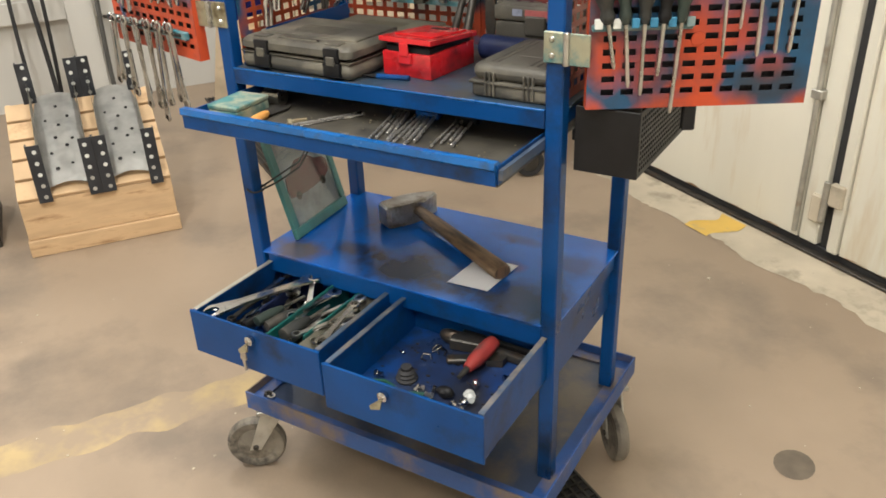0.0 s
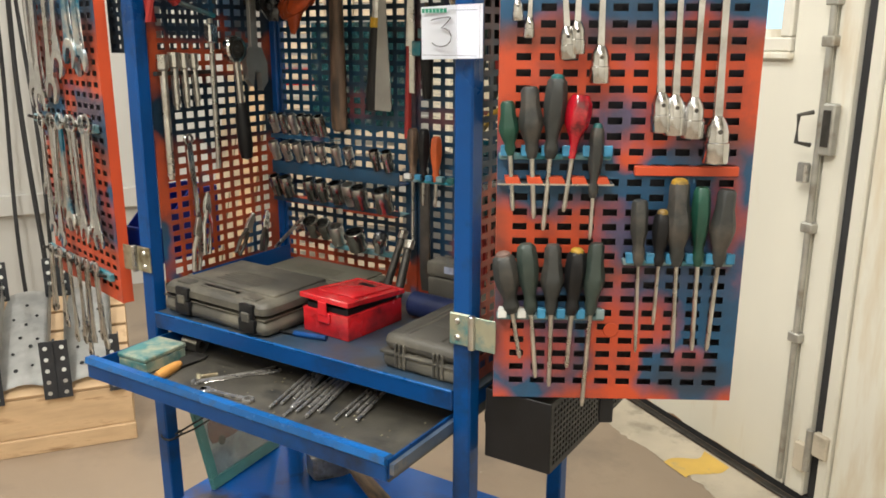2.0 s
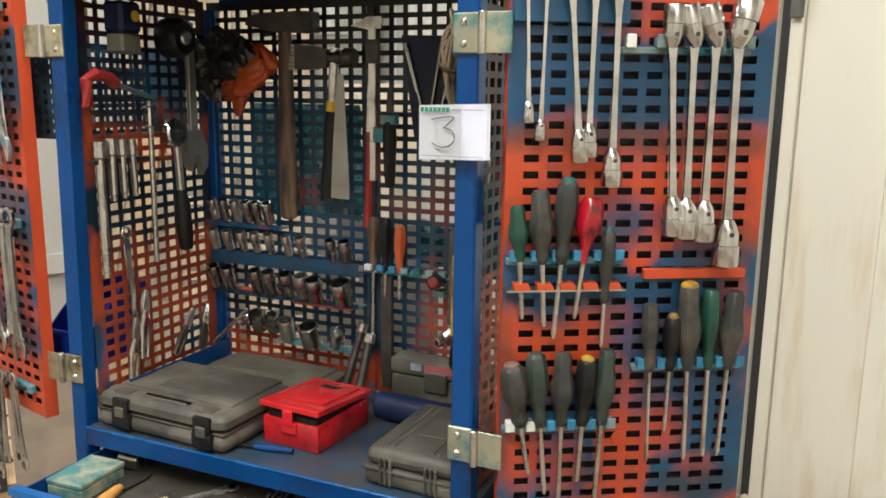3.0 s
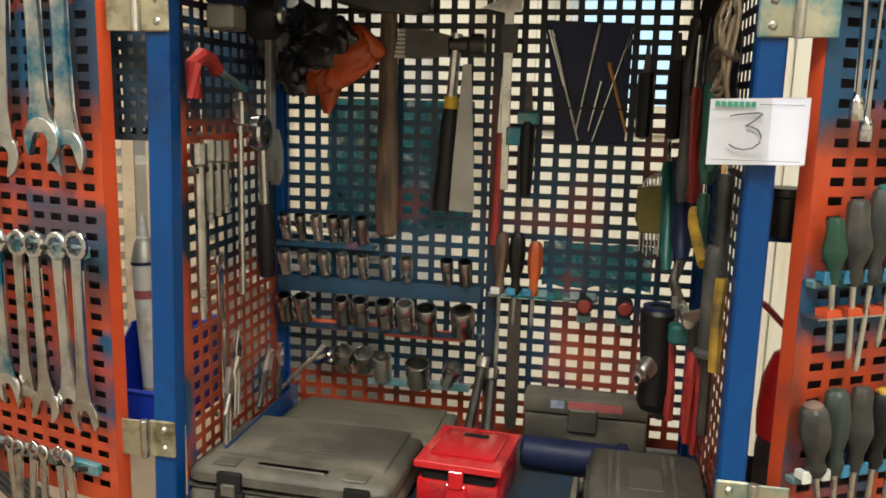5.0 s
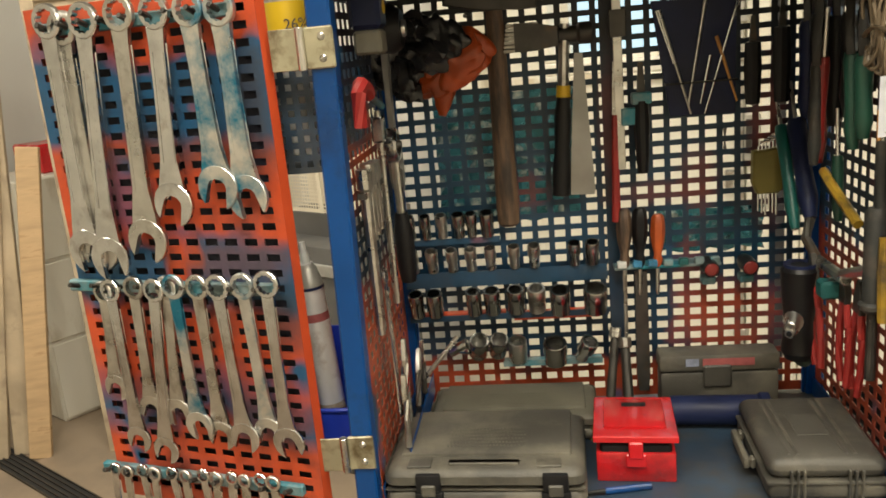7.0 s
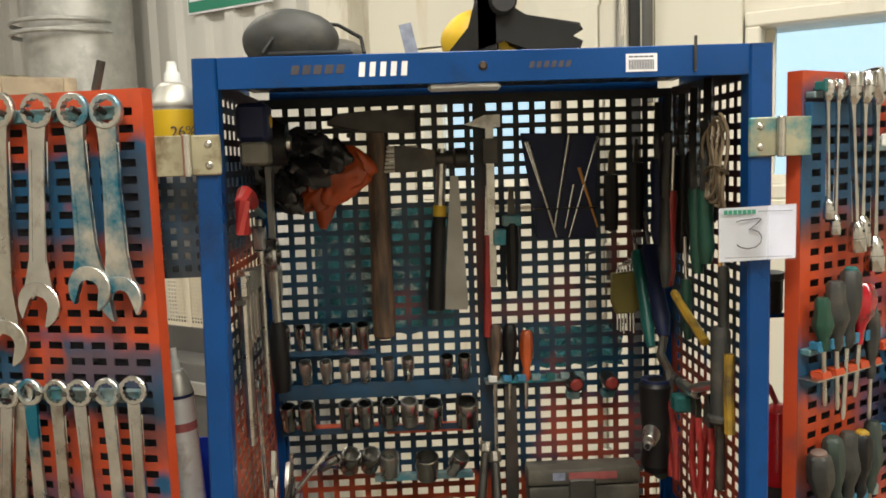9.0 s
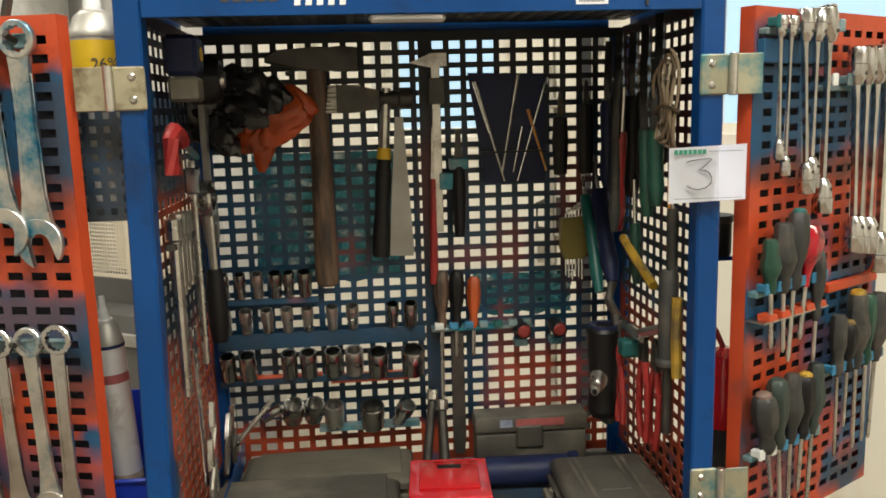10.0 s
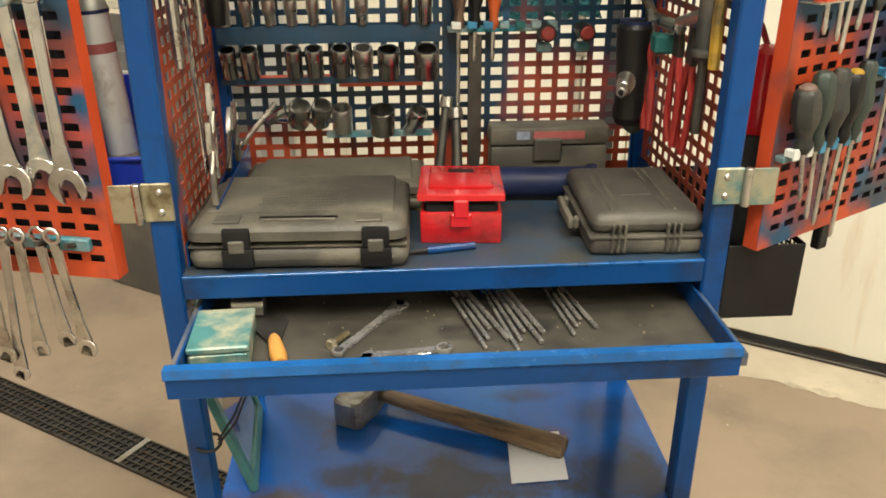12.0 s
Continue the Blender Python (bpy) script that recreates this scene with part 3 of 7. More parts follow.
for k, (a, b) in enumerate(WIN):
    w = thing("window_%d" % (k + 1), "small bright window with a pale frame in the cream wall", "window", ROOM, kind="structure")
    fr = B()
    for q in ((a - 0.05, WZ0 - 0.05, b + 0.05, WZ0), (a - 0.05, WZ1, b + 0.05, WZ1 + 0.05), (a - 0.05, WZ0, a, WZ1), (b, WZ0, b + 0.05, WZ1)):
        box(fr, q[0], WV - 0.06, q[1], q[2], WV - 0.002, q[3], 0.006)
    box(fr, a, WV + 0.05, WZ0, a + 0.03, WV + 0.09, WZ1)
    box(fr, b - 0.03, WV + 0.05, WZ0, b, WV + 0.09, WZ1)
    box(fr, a + 0.03, WV + 0.05, WZ0, b - 0.03, WV + 0.09, WZ0 + 0.03)
    part("window_frame", fr, WALLC, w)
    part("window_sill", box(B(), a - 0.06, WV - 0.068, WZ0 - 0.075, b + 0.06, WV - 0.002, WZ0 - 0.051, 0.005), GATE, w, "cream painted sill")
    p = part("pane", box(B(), a + 0.03, WV + 0.065, WZ0 + 0.03, b - 0.03, WV + 0.071, WZ1), GLASS, w, "clear glass pane")
    p.visible_shadow = False
setting("backdrop", box(B(), -2.5, WV + 1.2, 0.8, 2.6, WV + 1.22, 3.4), DAY, "bright hazy daylight outside the windows", "backdrop")

# the wide sheet door in the long wall: leaves, gasket, strip for the gap below
door = thing("door_1", "closed cream sheet-metal workshop gate with scuffs and rust", "door", ROOM, kind="structure")
for a, b, z in ((-1.25, -0.2, 1.595), (0.0, 0.3, 3.2), (0.301, 2.9, 1.54)):
    part("leaf", box(B(), a, WV - 0.045, 0.03, b, WV - 0.003, z, 0.002), GATE, door)
    bm = B()
    xs = a + 0.02
    while xs < b - 0.06:   # rust scale creeping up from the lower edge
        w = 0.07 + 0.2 * abs(noise.noise((xs * 9, 4, 1)))
        hgt = 0.003 + 0.02 * abs(noise.noise((xs * 5, 1, 7)))
        prism(bm, [(xs, 0.032), (min(b - 0.003, xs + w), 0.032), (min(b - 0.003, xs + w * 0.8), 0.032 + hgt * 0.6), (xs + w * 0.4, 0.032 + hgt), (xs + w * 0.15, 0.032 + hgt * 0.5)], WV - 0.0458, WV - 0.0452)
        xs += w + 0.03 + 0.3 * abs(noise.noise((xs * 3, 8, 2)))
    part("rust_edge", bm, RUST, door, "flaking rust along the lower edge")
part("leaf", box(box(box(B(), -0.36, WV - 0.045, 1.593, -0.2, WV - 0.003, 3.2), -1.25, WV - 0.045, 1.593, -1.04, WV - 0.003, 3.2), -1.04, WV - 0.045, 2.24, -0.36, WV - 0.003, 3.2), GATE, door)
part("gasket", box(B(), -0.1, WV - 0.03, 0.03, -0.055, WV - 0.003, 3.2, 0.003), RUBBER, door, "black rubber gasket strip")
part("edge_strip", box(B(), -0.05, WV - 0.06, 0.03, -0.004, WV - 0.003, 3.2, 0.006), GATE, door)
part("edge_strip", box(B(), -0.19, WV - 0.05, 0.03, -0.105, WV - 0.003, 3.2, 0.006), GATE, door)
part("lock_rod", rod(B(), (-0.2, WV - 0.065, 0.06), (-0.2, WV - 0.065, 1.9), 0.011), ZINC, door, "grey painted locking rod")
for z in (1.62, 1.75, 1.0, 0.6):
    part("bracket", box(B(), -0.225, WV - 0.08, z, -0.175, WV - 0.04, z + 0.035, 0.004), ZINC, door)
lc = part("lock_case", box(B(), -0.185, WV - 0.085, 1.27, -0.135, WV - 0.051, 1.44, 0.006), ZINC, door, "grey steel lock case")
part("keep", box(B(), -0.175, WV - 0.089, 1.3, -0.145, WV - 0.0855, 1.42, 0.001), IRON, lc, "dark latch slot")
part("handle", tube(B(), [(-0.21, WV - 0.09, 1.41), (-0.235, WV - 0.13, 1.40), (-0.235, WV - 0.13, 1.31), (-0.21, WV - 0.09, 1.3)], 0.008), IRON, door, "black bent handle")
part("padlock", box(B(), -0.25, WV - 0.10, 1.17, -0.21, WV - 0.07, 1.24, 0.006), CHROME, door, "steel padlock body")
hg = part("hinge", rod(B(), (-0.085, WV - 0.07, 0.15), (-0.085, WV - 0.07, 0.31), 0.013), ZINC, door, "heavy pale hinge barrel")
part("leaf_plate", box(B(), -0.072, WV - 0.075, 0.22, -0.01, WV - 0.046, 0.31, 0.006), CONC2, door)
part("leaf_plate", box(B(), -0.15, WV - 0.068, 0.13, -0.1, WV - 0.046, 0.24, 0.005), CONC2, door)
# Black strip drawn in for the dark gap under the leaves.
part("threshold", box(B(), -1.4, WV - 0.04, 0.0, U1, WV - 0.004, 0.028, 0.003), RUBBER, door, "black strip painted in for the dark gap under the gate")
setting("gate_track", box(B(), -1.4, WV - 0.085, 0.0, U1, WV - 0.055, 0.012, 0.002), IRON, "rusty steel track along the gate", "track")
pipe = setting("pipe", rod(B(), (-0.02, WV - 0.07, 1.95), (-0.02, WV - 0.07, H), 0.02), CABLE, "dark conduit on the wall", "pipe")
apron = B()
va = []
for k in range(241):
    u = -1.4 + k * (U1 + 1.4) / 240
    va.append((apron.verts.new((u, WV - 0.3 + 0.04 * noise.noise((u * 3.1, 0, 0)) + 0.03 * noise.noise((u * 13, 4, 0)) + 0.015 * noise.noise((u * 41, 4, 0)), 0.0012)), apron.verts.new((u, WV - 0.09, 0.0012))))
for p, q in zip(va, va[1:]):
    apron.faces.new((p[0], q[0], q[1], p[1]))
setting("threshold_strip", apron, CONC2, "bare patched concrete strip along the gate", "floor strip")


def paint_patch(u0, u1, v0, v1, z, seed, rough=0.02, n=14):
    bm = B()
    lo, hi = [], []
    for k in range(n + 1):
        v = v0 + (v1 - v0) * k / n
        lo.append(bm.verts.new((u0 + rough * noise.noise((v * 9, seed, 0)), v, z)))
        hi.append(bm.verts.new((u1 + rough * noise.noise((v * 9, seed, 5)), v, z)))
    for k in range(n):
        bm.faces.new((lo[k], hi[k], hi[k + 1], lo[k + 1]))
    return bm


setting("floor_marking", paint_patch(-0.545, -0.405, WV - 0.31, WV - 0.1, 0.0024, 1, 0.05, 30), YPATCH, "patch of yellow floor paint at the gate", "floor marking")
setting("floor_line", paint_patch(-0.42, -0.265, -4.0, 0.12, 0.0004, 2, 0.05, 160), YLINE, "faded yellow line painted on the floor", "floor marking")
spot = B()
ring = [spot.verts.new((1.239 + (0.052 + 0.014 * noise.noise((k, 3, 1))) * math.cos(k * 0.349), 0.59 + (0.06 + 0.015 * noise.noise((k, 9, 2))) * math.sin(k * 0.349), 0.0012)) for k in range(18)]
spot.faces.new(ring)
solid("oil_stain", spot, OIL, "round dark oil stain on the concrete floor", "stain", kind="structure")

# floor drain: dark channel under a grating of bars
dr = thing("floor_drain", "long dark steel floor drain with a square-holed grating", "drain", ROOM, kind="structure")
DV0, DV1 = 0.52, 0.645
part("channel", box(B(), -3.6, DV0, 0.001, 3.2, DV1, 0.004), RUBBER, dr, "dark channel bed")
bars = B()
for v in (DV0, DV0 + 0.024, DV0 + 0.048, DV0 + 0.072, DV0 + 0.096, DV1 - 0.006):
    box(bars, -3.6, v, 0.004, 3.2, v + 0.006, 0.012)
grate = part("grating", bars, IRON, dr)
cross = B()
x = -2.2
while x < 1.2:
    box(cross, x, DV0 + 0.0065, 0.0045, x + 0.006, DV1 - 0.0065, 0.0105)
    x += 0.026
cr = part("cross_bars", cross, IRON, dr)
cr["kind"] = "stuff"
part("joint_plate", box(B(), -0.985, DV0, 0.005, -0.965, DV1, 0.0135), ZINC, dr)
part("joint_plate", box(B(), -0.1, DV0, 0.005, -0.08, DV1, 0.0135), ZINC, dr)

for lu, lv, lw in LAMPS:
    lt = thing("ceiling_light", "long white ceiling light with a lit diffuser", "ceiling light", ROOM @ pose(lu, lv, CEIL), group="ceiling lights")
    part("housing", box(B(), -0.78, -0.13, -0.1, 0.78, 0.13, 0, 0.01), WALLW, lt)

# ---- the cart ----
W, D, PW, TOP = 0.79, 0.415, 0.033, 1.914
FX = -0.018   # the front left post stands out by this at the shelf and leans back in above


def leaning_post(x0, y0, rings):
    """A square tube with eased corners through (height, shift in x)."""
    c, loops, bm = 0.003, [], B()
    for z, dx in rings:
        ring = [(c, 0), (PW - c, 0), (PW, c), (PW, PW - c), (PW - c, PW), (c, PW), (0, PW - c), (0, c)]
        loops.append([bm.verts.new((x0 + dx + x, y0 + y, z)) for x, y in ring])
    for a, b in zip(loops, loops[1:]):
        for k in range(8):
            bm.faces.new((a[k], a[(k + 1) % 8], b[(k + 1) % 8], b[k]))
    bm.faces.new(loops[0])
    bm.faces.new(loops[-1])
    return bm


cart = thing("tool_cart", "tall blue steel tool cart with open perforated doors and drawers", "tool cart")
for x0 in (0, W - PW):
    for y0 in (0, D - PW):
        high = TOP - 0.042 if y0 else TOP
        part("post", leaning_post(x0, y0, [(0.235, -0.01), (1.05, FX), (high, 0)] if x0 + y0 == 0 else [(0.235, 0), (high, 0)]), BLUE, cart)
# base of angle iron
bx0, bx1, by0, by1, bz0, bz1 = -0.025, 0.812, -0.097, 0.515, 0.203, 0.256
for q in ((bx0, by0, bz0, bx1, by0 + 0.005, bz1), (bx0, by1 - 0.005, bz0, bx1, by1, bz1), (bx0, by0 + 0.005, bz0, bx0 + 0.005, by1 - 0.005, bz1), (bx1 - 0.005, by0 + 0.005, bz0, bx1, by1 - 0.005, bz1)):
    part("base_rail", box(B(), *q, 0.0012), BASE_BLUE, cart)
for q in ((bx0 + 0.005, by0 + 0.005, 0.229, bx1 - 0.005, by0 + 0.04, 0.234), (bx0 + 0.005, by1 - 0.04, 0.229, bx1 - 0.005, by1 - 0.005, 0.234), (bx0 + 0.005, by0 + 0.04, 0.229, bx0 + 0.04, by1 - 0.04, 0.234), (bx1 - 0.04, by0 + 0.04, 0.229, bx1 - 0.005, by1 - 0.04, 0.234)):
    part("base_flange", box(B(), *q), BASE_BLUE, cart)
part("base_plate", box(B(), bx0 + 0.005, by0 + 0.005, 0.222, bx1 - 0.005, by1 - 0.005, 0.2285), BASE_DUST, cart, "grimy base plate")


def caster(x, y, turn):
    c = new("caster")
    c.parent = cart
    c.matrix_basis = pose(x, y, 0, 0, 0, turn)
    part("fork", prism(prism(box(B(), -0.04, -0.04, 0.19, 0.04, 0.04, 0.203, 0.002), [(-0.03, 0.19), (0.03, 0.19), (0.075, 0.07), (0.045, 0.07)], -0.026, -0.021), [(-0.03, 0.19), (0.03, 0.19), (0.075, 0.07), (0.045, 0.07)], 0.021, 0.026), ZINC, c, "dull zinc fork")
    wheel = lathe(B(), [(0.012, -0.02), (0.05, -0.013), (0.056, -0.016), (0.072, -0.016), (0.078, -0.008), (0.078, 0.008), (0.072, 0.016), (0.056, 0.016), (0.05, 0.013), (0.012, 0.02)], 28, pose(0.058, 0, 0.079, 90))
    part("wheel", wheel, TYRE, c, "grey rubber wheel")
    part("axle", rod(B(), (0.058, -0.03, 0.079), (0.058, 0.03, 0.079), 0.008), IRON, c)


caster(0.02, -0.05, 215)
caster(0.77, -0.05, 20)
caster(0.02, 0.46, 160)
caster(0.765, 0.45, -50)

# middle shelf over two drawers
MZ = 0.632
part("middle_shelf", box(B(), 0.004, 0.002, MZ - 0.006, W - 0.004, D - 0.002, MZ, 0.001), BLUE_DIRTY_LIT, cart, "greasy blue shelf with dark rub marks")
part("shelf_apron", box(B(), PW, 0.003, MZ - 0.05, W - PW, 0.007, MZ - 0.0065), BLUE, cart)
part("shelf_apron", box(B(), PW, D - 0.007, MZ - 0.05, W - PW, D - 0.003, MZ - 0.0065), BLUE, cart)
for x in (0.012, W - 0.017):
    part("shelf_apron", box(B(), x, PW + 0.001, MZ - 0.05, x + 0.005, D - PW - 0.001, MZ - 0.0065), BLUE, cart)
part("drawer_divider", box(B(), 0.4, 0.03, 0.47, 0.408, 0.38, MZ - 0.051), BLUE, cart)
part("drawer_housing", box(box(box(B(), 0.034, 0.38, 0.47, W - 0.034, 0.384, MZ - 0.051), 0.02, 0.035, 0.47, 0.024, 0.38, MZ - 0.051), W - 0.024, 0.035, 0.47, W - 0.02, 0.38, MZ - 0.051), BLUE, cart)


def drawer(x0, x1, y0, depth, z0, z1, key):
    """An open steel drawer: bottom, four sides, a small lock with a tag."""
    t = 0.0025
    y1 = y0 + depth
    bm = B()
    box(bm, x0, y0, z0, x1, y1, z0 + t)
    d = part("drawer", bm, DRAWER_IN, cart)
    part("front", box(B(), x0 - 0.004, y0 - 0.003, z0 - 0.004, x1 + 0.004, y0 + 0.003, z1, 0.0015), BLUE, d)
    part("back", box(B(), x0, y1 - t, z0 + t, x1, y1, z1 - 0.012), BLUE, d)
    for x in (x0, x1 - 0.012):
        s = box(B(), x + (0 if x == x0 else 0.012 - t), y0 + 0.0035, z0 + t, x + (t if x == x0 else 0.012), y1 - t, z1 - 0.004)
        box(s, x, y0 + 0.0035, z1 - 0.004, x + 0.012, y1, z1 - 0.002)
        part("side", s, BLUE, d)
    for xr in (x0 + 0.0005, x1 - 0.0115):
        bare = key and xr < x0 + .005
        part("runner", box(B(), xr, y0 + 0.005, z1 - 0.0015, xr + 0.011, y1, z1 + 0.0005), ZINC if bare else EDGE, d, "bare steel runner edge" if bare else "greyed blue runner edge")
    xm = (x0 + x1) / 2 + (0.0 if key else -0.03)
    lock = part("lock", lathe(B(), [(0, 0), (0.009, 0), (0.011, 0.003), (0.011, 0.012), (0.006, 0.016), (0, 0.016)], 14, pose(xm, y0 - 0.0032, z1 - 0.022, 90)), CHROME, d, "chrome cam lock")
    part("tag", prism(B(), [(xm - 0.004, z1 - 0.026), (xm + 0.006, z1 - 0.022), (xm + 0.0, z1 - 0.045), (xm - 0.022, z1 - 0.052), (xm - 0.024, z1 - 0.044)], y0 - 0.024, y0 - 0.0205), HINGE, lock, "pale metal key tag")
    if key:
        kk = prism(B(), [(xm - 0.022, z1 - 0.052), (xm - 0.008, z1 - 0.05), (xm - 0.006, z1 - 0.068), (xm - 0.012, z1 - 0.072), (xm - 0.01, z1 - 0.095), (xm - 0.017, z1 - 0.1), (xm - 0.02, z1 - 0.072), (xm - 0.025, z1 - 0.068)], y0 - 0.021, y0 - 0.018)
        part("key", kk, STEEL, lock, "small hanging key")
    return d


drawer(0.032, 0.386, -0.255, 0.33, 0.503, 0.608, True)
drawer(0.42, 0.774, -0.28, 0.33, 0.503, 0.608, False)

# wide shallow tray drawer
TZ = 1.003
tx0, tx1, ty0, ty1 = 0.034, 0.75, -0.172, 0.19
td = part("tray_drawer", box(B(), tx0, ty0 + 0.004, TZ - 0.004, tx1, ty1, TZ), TRAY_DARK, cart, "oily dark tray bottom")
part("front", box(B(), tx0 - 0.008, ty0 - 0.002, TZ - 0.002, tx1 - 0.002, ty0 + 0.003, 1.032, 0.001), BLUE, td)
lip = prism(B(), [(-0.018, -0.002), (-0.018, 0.006), (-0.012, 0.011), (0.004, 0.012), (0.006, 0.0), (0.0, -0.006)], 0, tx1 - tx0 + 0.007, pose(tx0 - 0.009, ty0 + 0.0, 1.032, 0, 0, -90) @ pose(0, 0, 0))
part("lip", lip, WORN, td, "rounded front lip with worn edge")
for x in (tx0, tx1 - 0.003):
    part("side", box(B(), x, ty0 + 0.004, TZ + 0.0005, x + 0.003, ty1, 1.036), BLUE, td)
    part("rail", box(B(), x - (0.009 if x == tx0 else -0.004), ty0 + 0.004, 1.012, x - (0.001 if x == tx0 else -0.012), 0.2, 1.03), EDGE, td, "greyed sliding rail")
part("back", box(B(), tx0 + 0.004, ty1 - 0.003, TZ + 0.0005, tx1 - 0.004, ty1, 1.03), BLUE, td)

# main shelf
SZ = 1.083
part("main_shelf", box(B(), 0.004, 0.006, SZ - 0.005, W - 0.004, D - 0.004, SZ), BLUE_FLOOR, cart, "dark rubbed blue shelf floor")
part("shelf_front", box(B(), FX + PW + 0.0005, -0.001, SZ - 0.034, W - PW - 0.0005, 0.0055, SZ + 0.001, 0.0015), BLUE, cart)
part("shelf_back", box(B(), PW, D - 0.006, SZ - 0.034, W - PW, D - 0.0035, SZ - 0.0055), BLUE, cart)
for x in (0.008, W - 0.013):
    part("shelf_side", box(B(), x, PW + 0.001, SZ - 0.034, x + 0.005, D - PW - 0.001, SZ - 0.0055), BLUE, cart)
    part("shelf_side", box(B(), x + (0.01 if x < 0.1 else -0.01), PW + 0.001, SZ + 0.0005, x + (0.013 if x < 0.1 else -0.007), D - PW - 0.001, SZ + 0.035), BLUE, cart)

part("worn_edge", box(B(), FX + PW + 0.001, -0.0022, SZ - 0.002, W - PW - 0.001, 0.003, SZ + 0.0022, 0.0008), WORN, cart, "chipped bare shelf edge")
# cabinet frame and perforated sheets
part("top_rail", box(B(), PW + 0.0005, 0.0, TOP - 0.042, W - PW - 0.0005, 0.004, TOP, 0.001), BLUE, cart)
part("top_rail", box(B(), PW + 0.0005, D - 0.004, TOP - 0.042, W - PW - 0.0005, D, TOP, 0.001), BLUE, cart)
for x in (0.0, W - 0.004):
    part("top_rail", box(B(), x, PW + 0.0005, TOP - 0.042, x + 0.004, D - PW - 0.0005, TOP, 0.001), BLUE, cart)
part("back_sheet", moved(perforated(W - 2 * 0.012, TOP - SZ - 0.03, 0.0302, 0.0235, 0.0195, 0.0135, 0.0015, 0.012, 0.015), pose(0.012, 0.3955, SZ + 0.004)), P_BACK_SHADED, cart, "dark blue perforated sheet with orange patches and painted-in top shade")
part("side_sheet", moved(perforated(D - 2 * PW - 0.004, TOP - SZ - 0.03, 0.0302, 0.0235, 0.0195, 0.0135, 0.0015, 0.012, 0.015), pose(0.018, PW + 0.002, SZ + 0.004, 0, 0, 90)), P_SIDE_SHADED, cart, "orange and blue perforated side sheet with painted-in top shade")
part("side_sheet", moved(perforated(D - 2 * PW - 0.004, TOP - SZ - 0.03, 0.0302, 0.0235, 0.0195, 0.0135, 0.0015, 0.012, 0.015), pose(W - 0.0165, PW + 0.002, SZ + 0.004, 0, 0, 90)), P_RSIDE_SHADED, cart, "orange perforated side sheet with painted-in top shade")
part("roof_sheet", moved(perforated(W - 0.012, D - 0.012, 0.0302, 0.0235, 0.0195, 0.0135, 0.0015, 0.012, 0.015), Matrix.Translation((0.006, 0.006, TOP - 0.012)) @ Matrix(((1, 0, 0, 0), (0, 0, 1, 0), (0, 1, 0, 0), (0, 0, 0, 1)))), P_BACK_SHADED, cart, "perforated roof sheet")
for x in (0.0345, W - 0.0345 - 0.004):
    part("stiffener", box(B(), x, 0.388, SZ + 0.001, x + 0.004, 0.3945, TOP - 0.043), BLUE, cart)
part("stiffener", box(B(), 0.405, 0.389, SZ + 0.001, 0.421, 0.3945, TOP - 0.043), P_BACK_SHADED, cart)
part("catch", box(B(), 0.315, 0.005, TOP - 0.052, 0.415, 0.018, TOP - 0.042, 0.004), GALV, cart, "pale door catch under the top rail")


def swing_door(origin, turn, length, z0, z1, paint):
    """A tray-like perforated door in its own frame: x away from the hinge, front face at y = 0."""
    d = part("cabinet_door", perforated(length, z1 - z0, 0.0335, 0.0226, 0.0215, 0.0105, 0.0015, 0.014, 0.014), paint, cart, "open perforated door in rubbed orange and blue paint", Matrix.Translation((0, 0, 0)))
    moved_m = Matrix.Translation(origin) @ pose(0, 0, 0, 0, 0, turn)
    d.matrix_basis = moved_m
    for v in d.data.vertices:
        v.co.z += z0
    f = B()
    for q in ((0, z0, 0.0015, z1), (length - 0.0015, z0, length, z1)):
        box(f, q[0], 0.0016, q[1], q[2], 0.024, q[3])
    box(f, 0.0016, 0.0016, z0, length - 0.0016, 0.024, z0 + 0.0015)
    box(f, 0.0016, 0.0016, z1 - 0.0015, length - 0.0016, 0.024, z1)
    part("edge_flange", f, ORANGE, d)
    return d


DR_O, DR_T = (0.832, 0.002, 0), 30.2
DZ0, DZ1 = 1.094, 1.876
door_r = swing_door(DR_O, DR_T, 0.372, DZ0, DZ1, P_DOORR)
# the other door is built the same way and mirrored through its turn: its x runs to the far edge
door_l = swing_door((-0.061 - 0.388 * math.cos(radians(14)), -0.02 + 0.388 * math.sin(radians(14)), 0), -14.0, 0.388, DZ0, DZ1, P_DOORL)
ML = Matrix.Translation((-0.061, -0.02, 0)) @ pose(0, 0, 0, 0, 0, -14.0)   # x runs from the hinge to minus
MR = Matrix.Translation(DR_O) @ pose(0, 0, 0, 0, 0, DR_T)


def hinge(x, z, side, parent, mat):
    h = part("hinge", box(B(), x - 0.02, -0.006, z - 0.027, x + 0.02, -0.0005, z + 0.027, 0.002), mat, parent, "yellowed zinc hinge with screws")
    s = 1 if side > 0 else -1
    arm = B()
    box(arm, min(x + s * 0.018, x + s * 0.066), -0.009, z - 0.027, max(x + s * 0.018, x + s * 0.066), -0.0065, z + 0.027, 0.001)
    part("leaf", arm, mat, h)
    part("barrel", rod(B(), (x + s * 0.024, -0.009, z - 0.028), (x + s * 0.024, -0.009, z + 0.028), 0.006), STEEL, h)
    for dz in (-0.014, 0.014):
        part("screw", lathe(B(), [(0, 0.0035), (0.003, 0.003), (0.0055, 0.0), (0.0055, -0.001)], 10, pose(x - s * 0.004, -0.006, z + dz, 90)), STEEL, h)


for z in (1.197, 1.786):
    hinge(0.016 + FX * (1.914 - z) / .86, z, -1, cart, HINGE)
    hinge(W - 0.016, z, 1, cart, HINGE_TEAL)

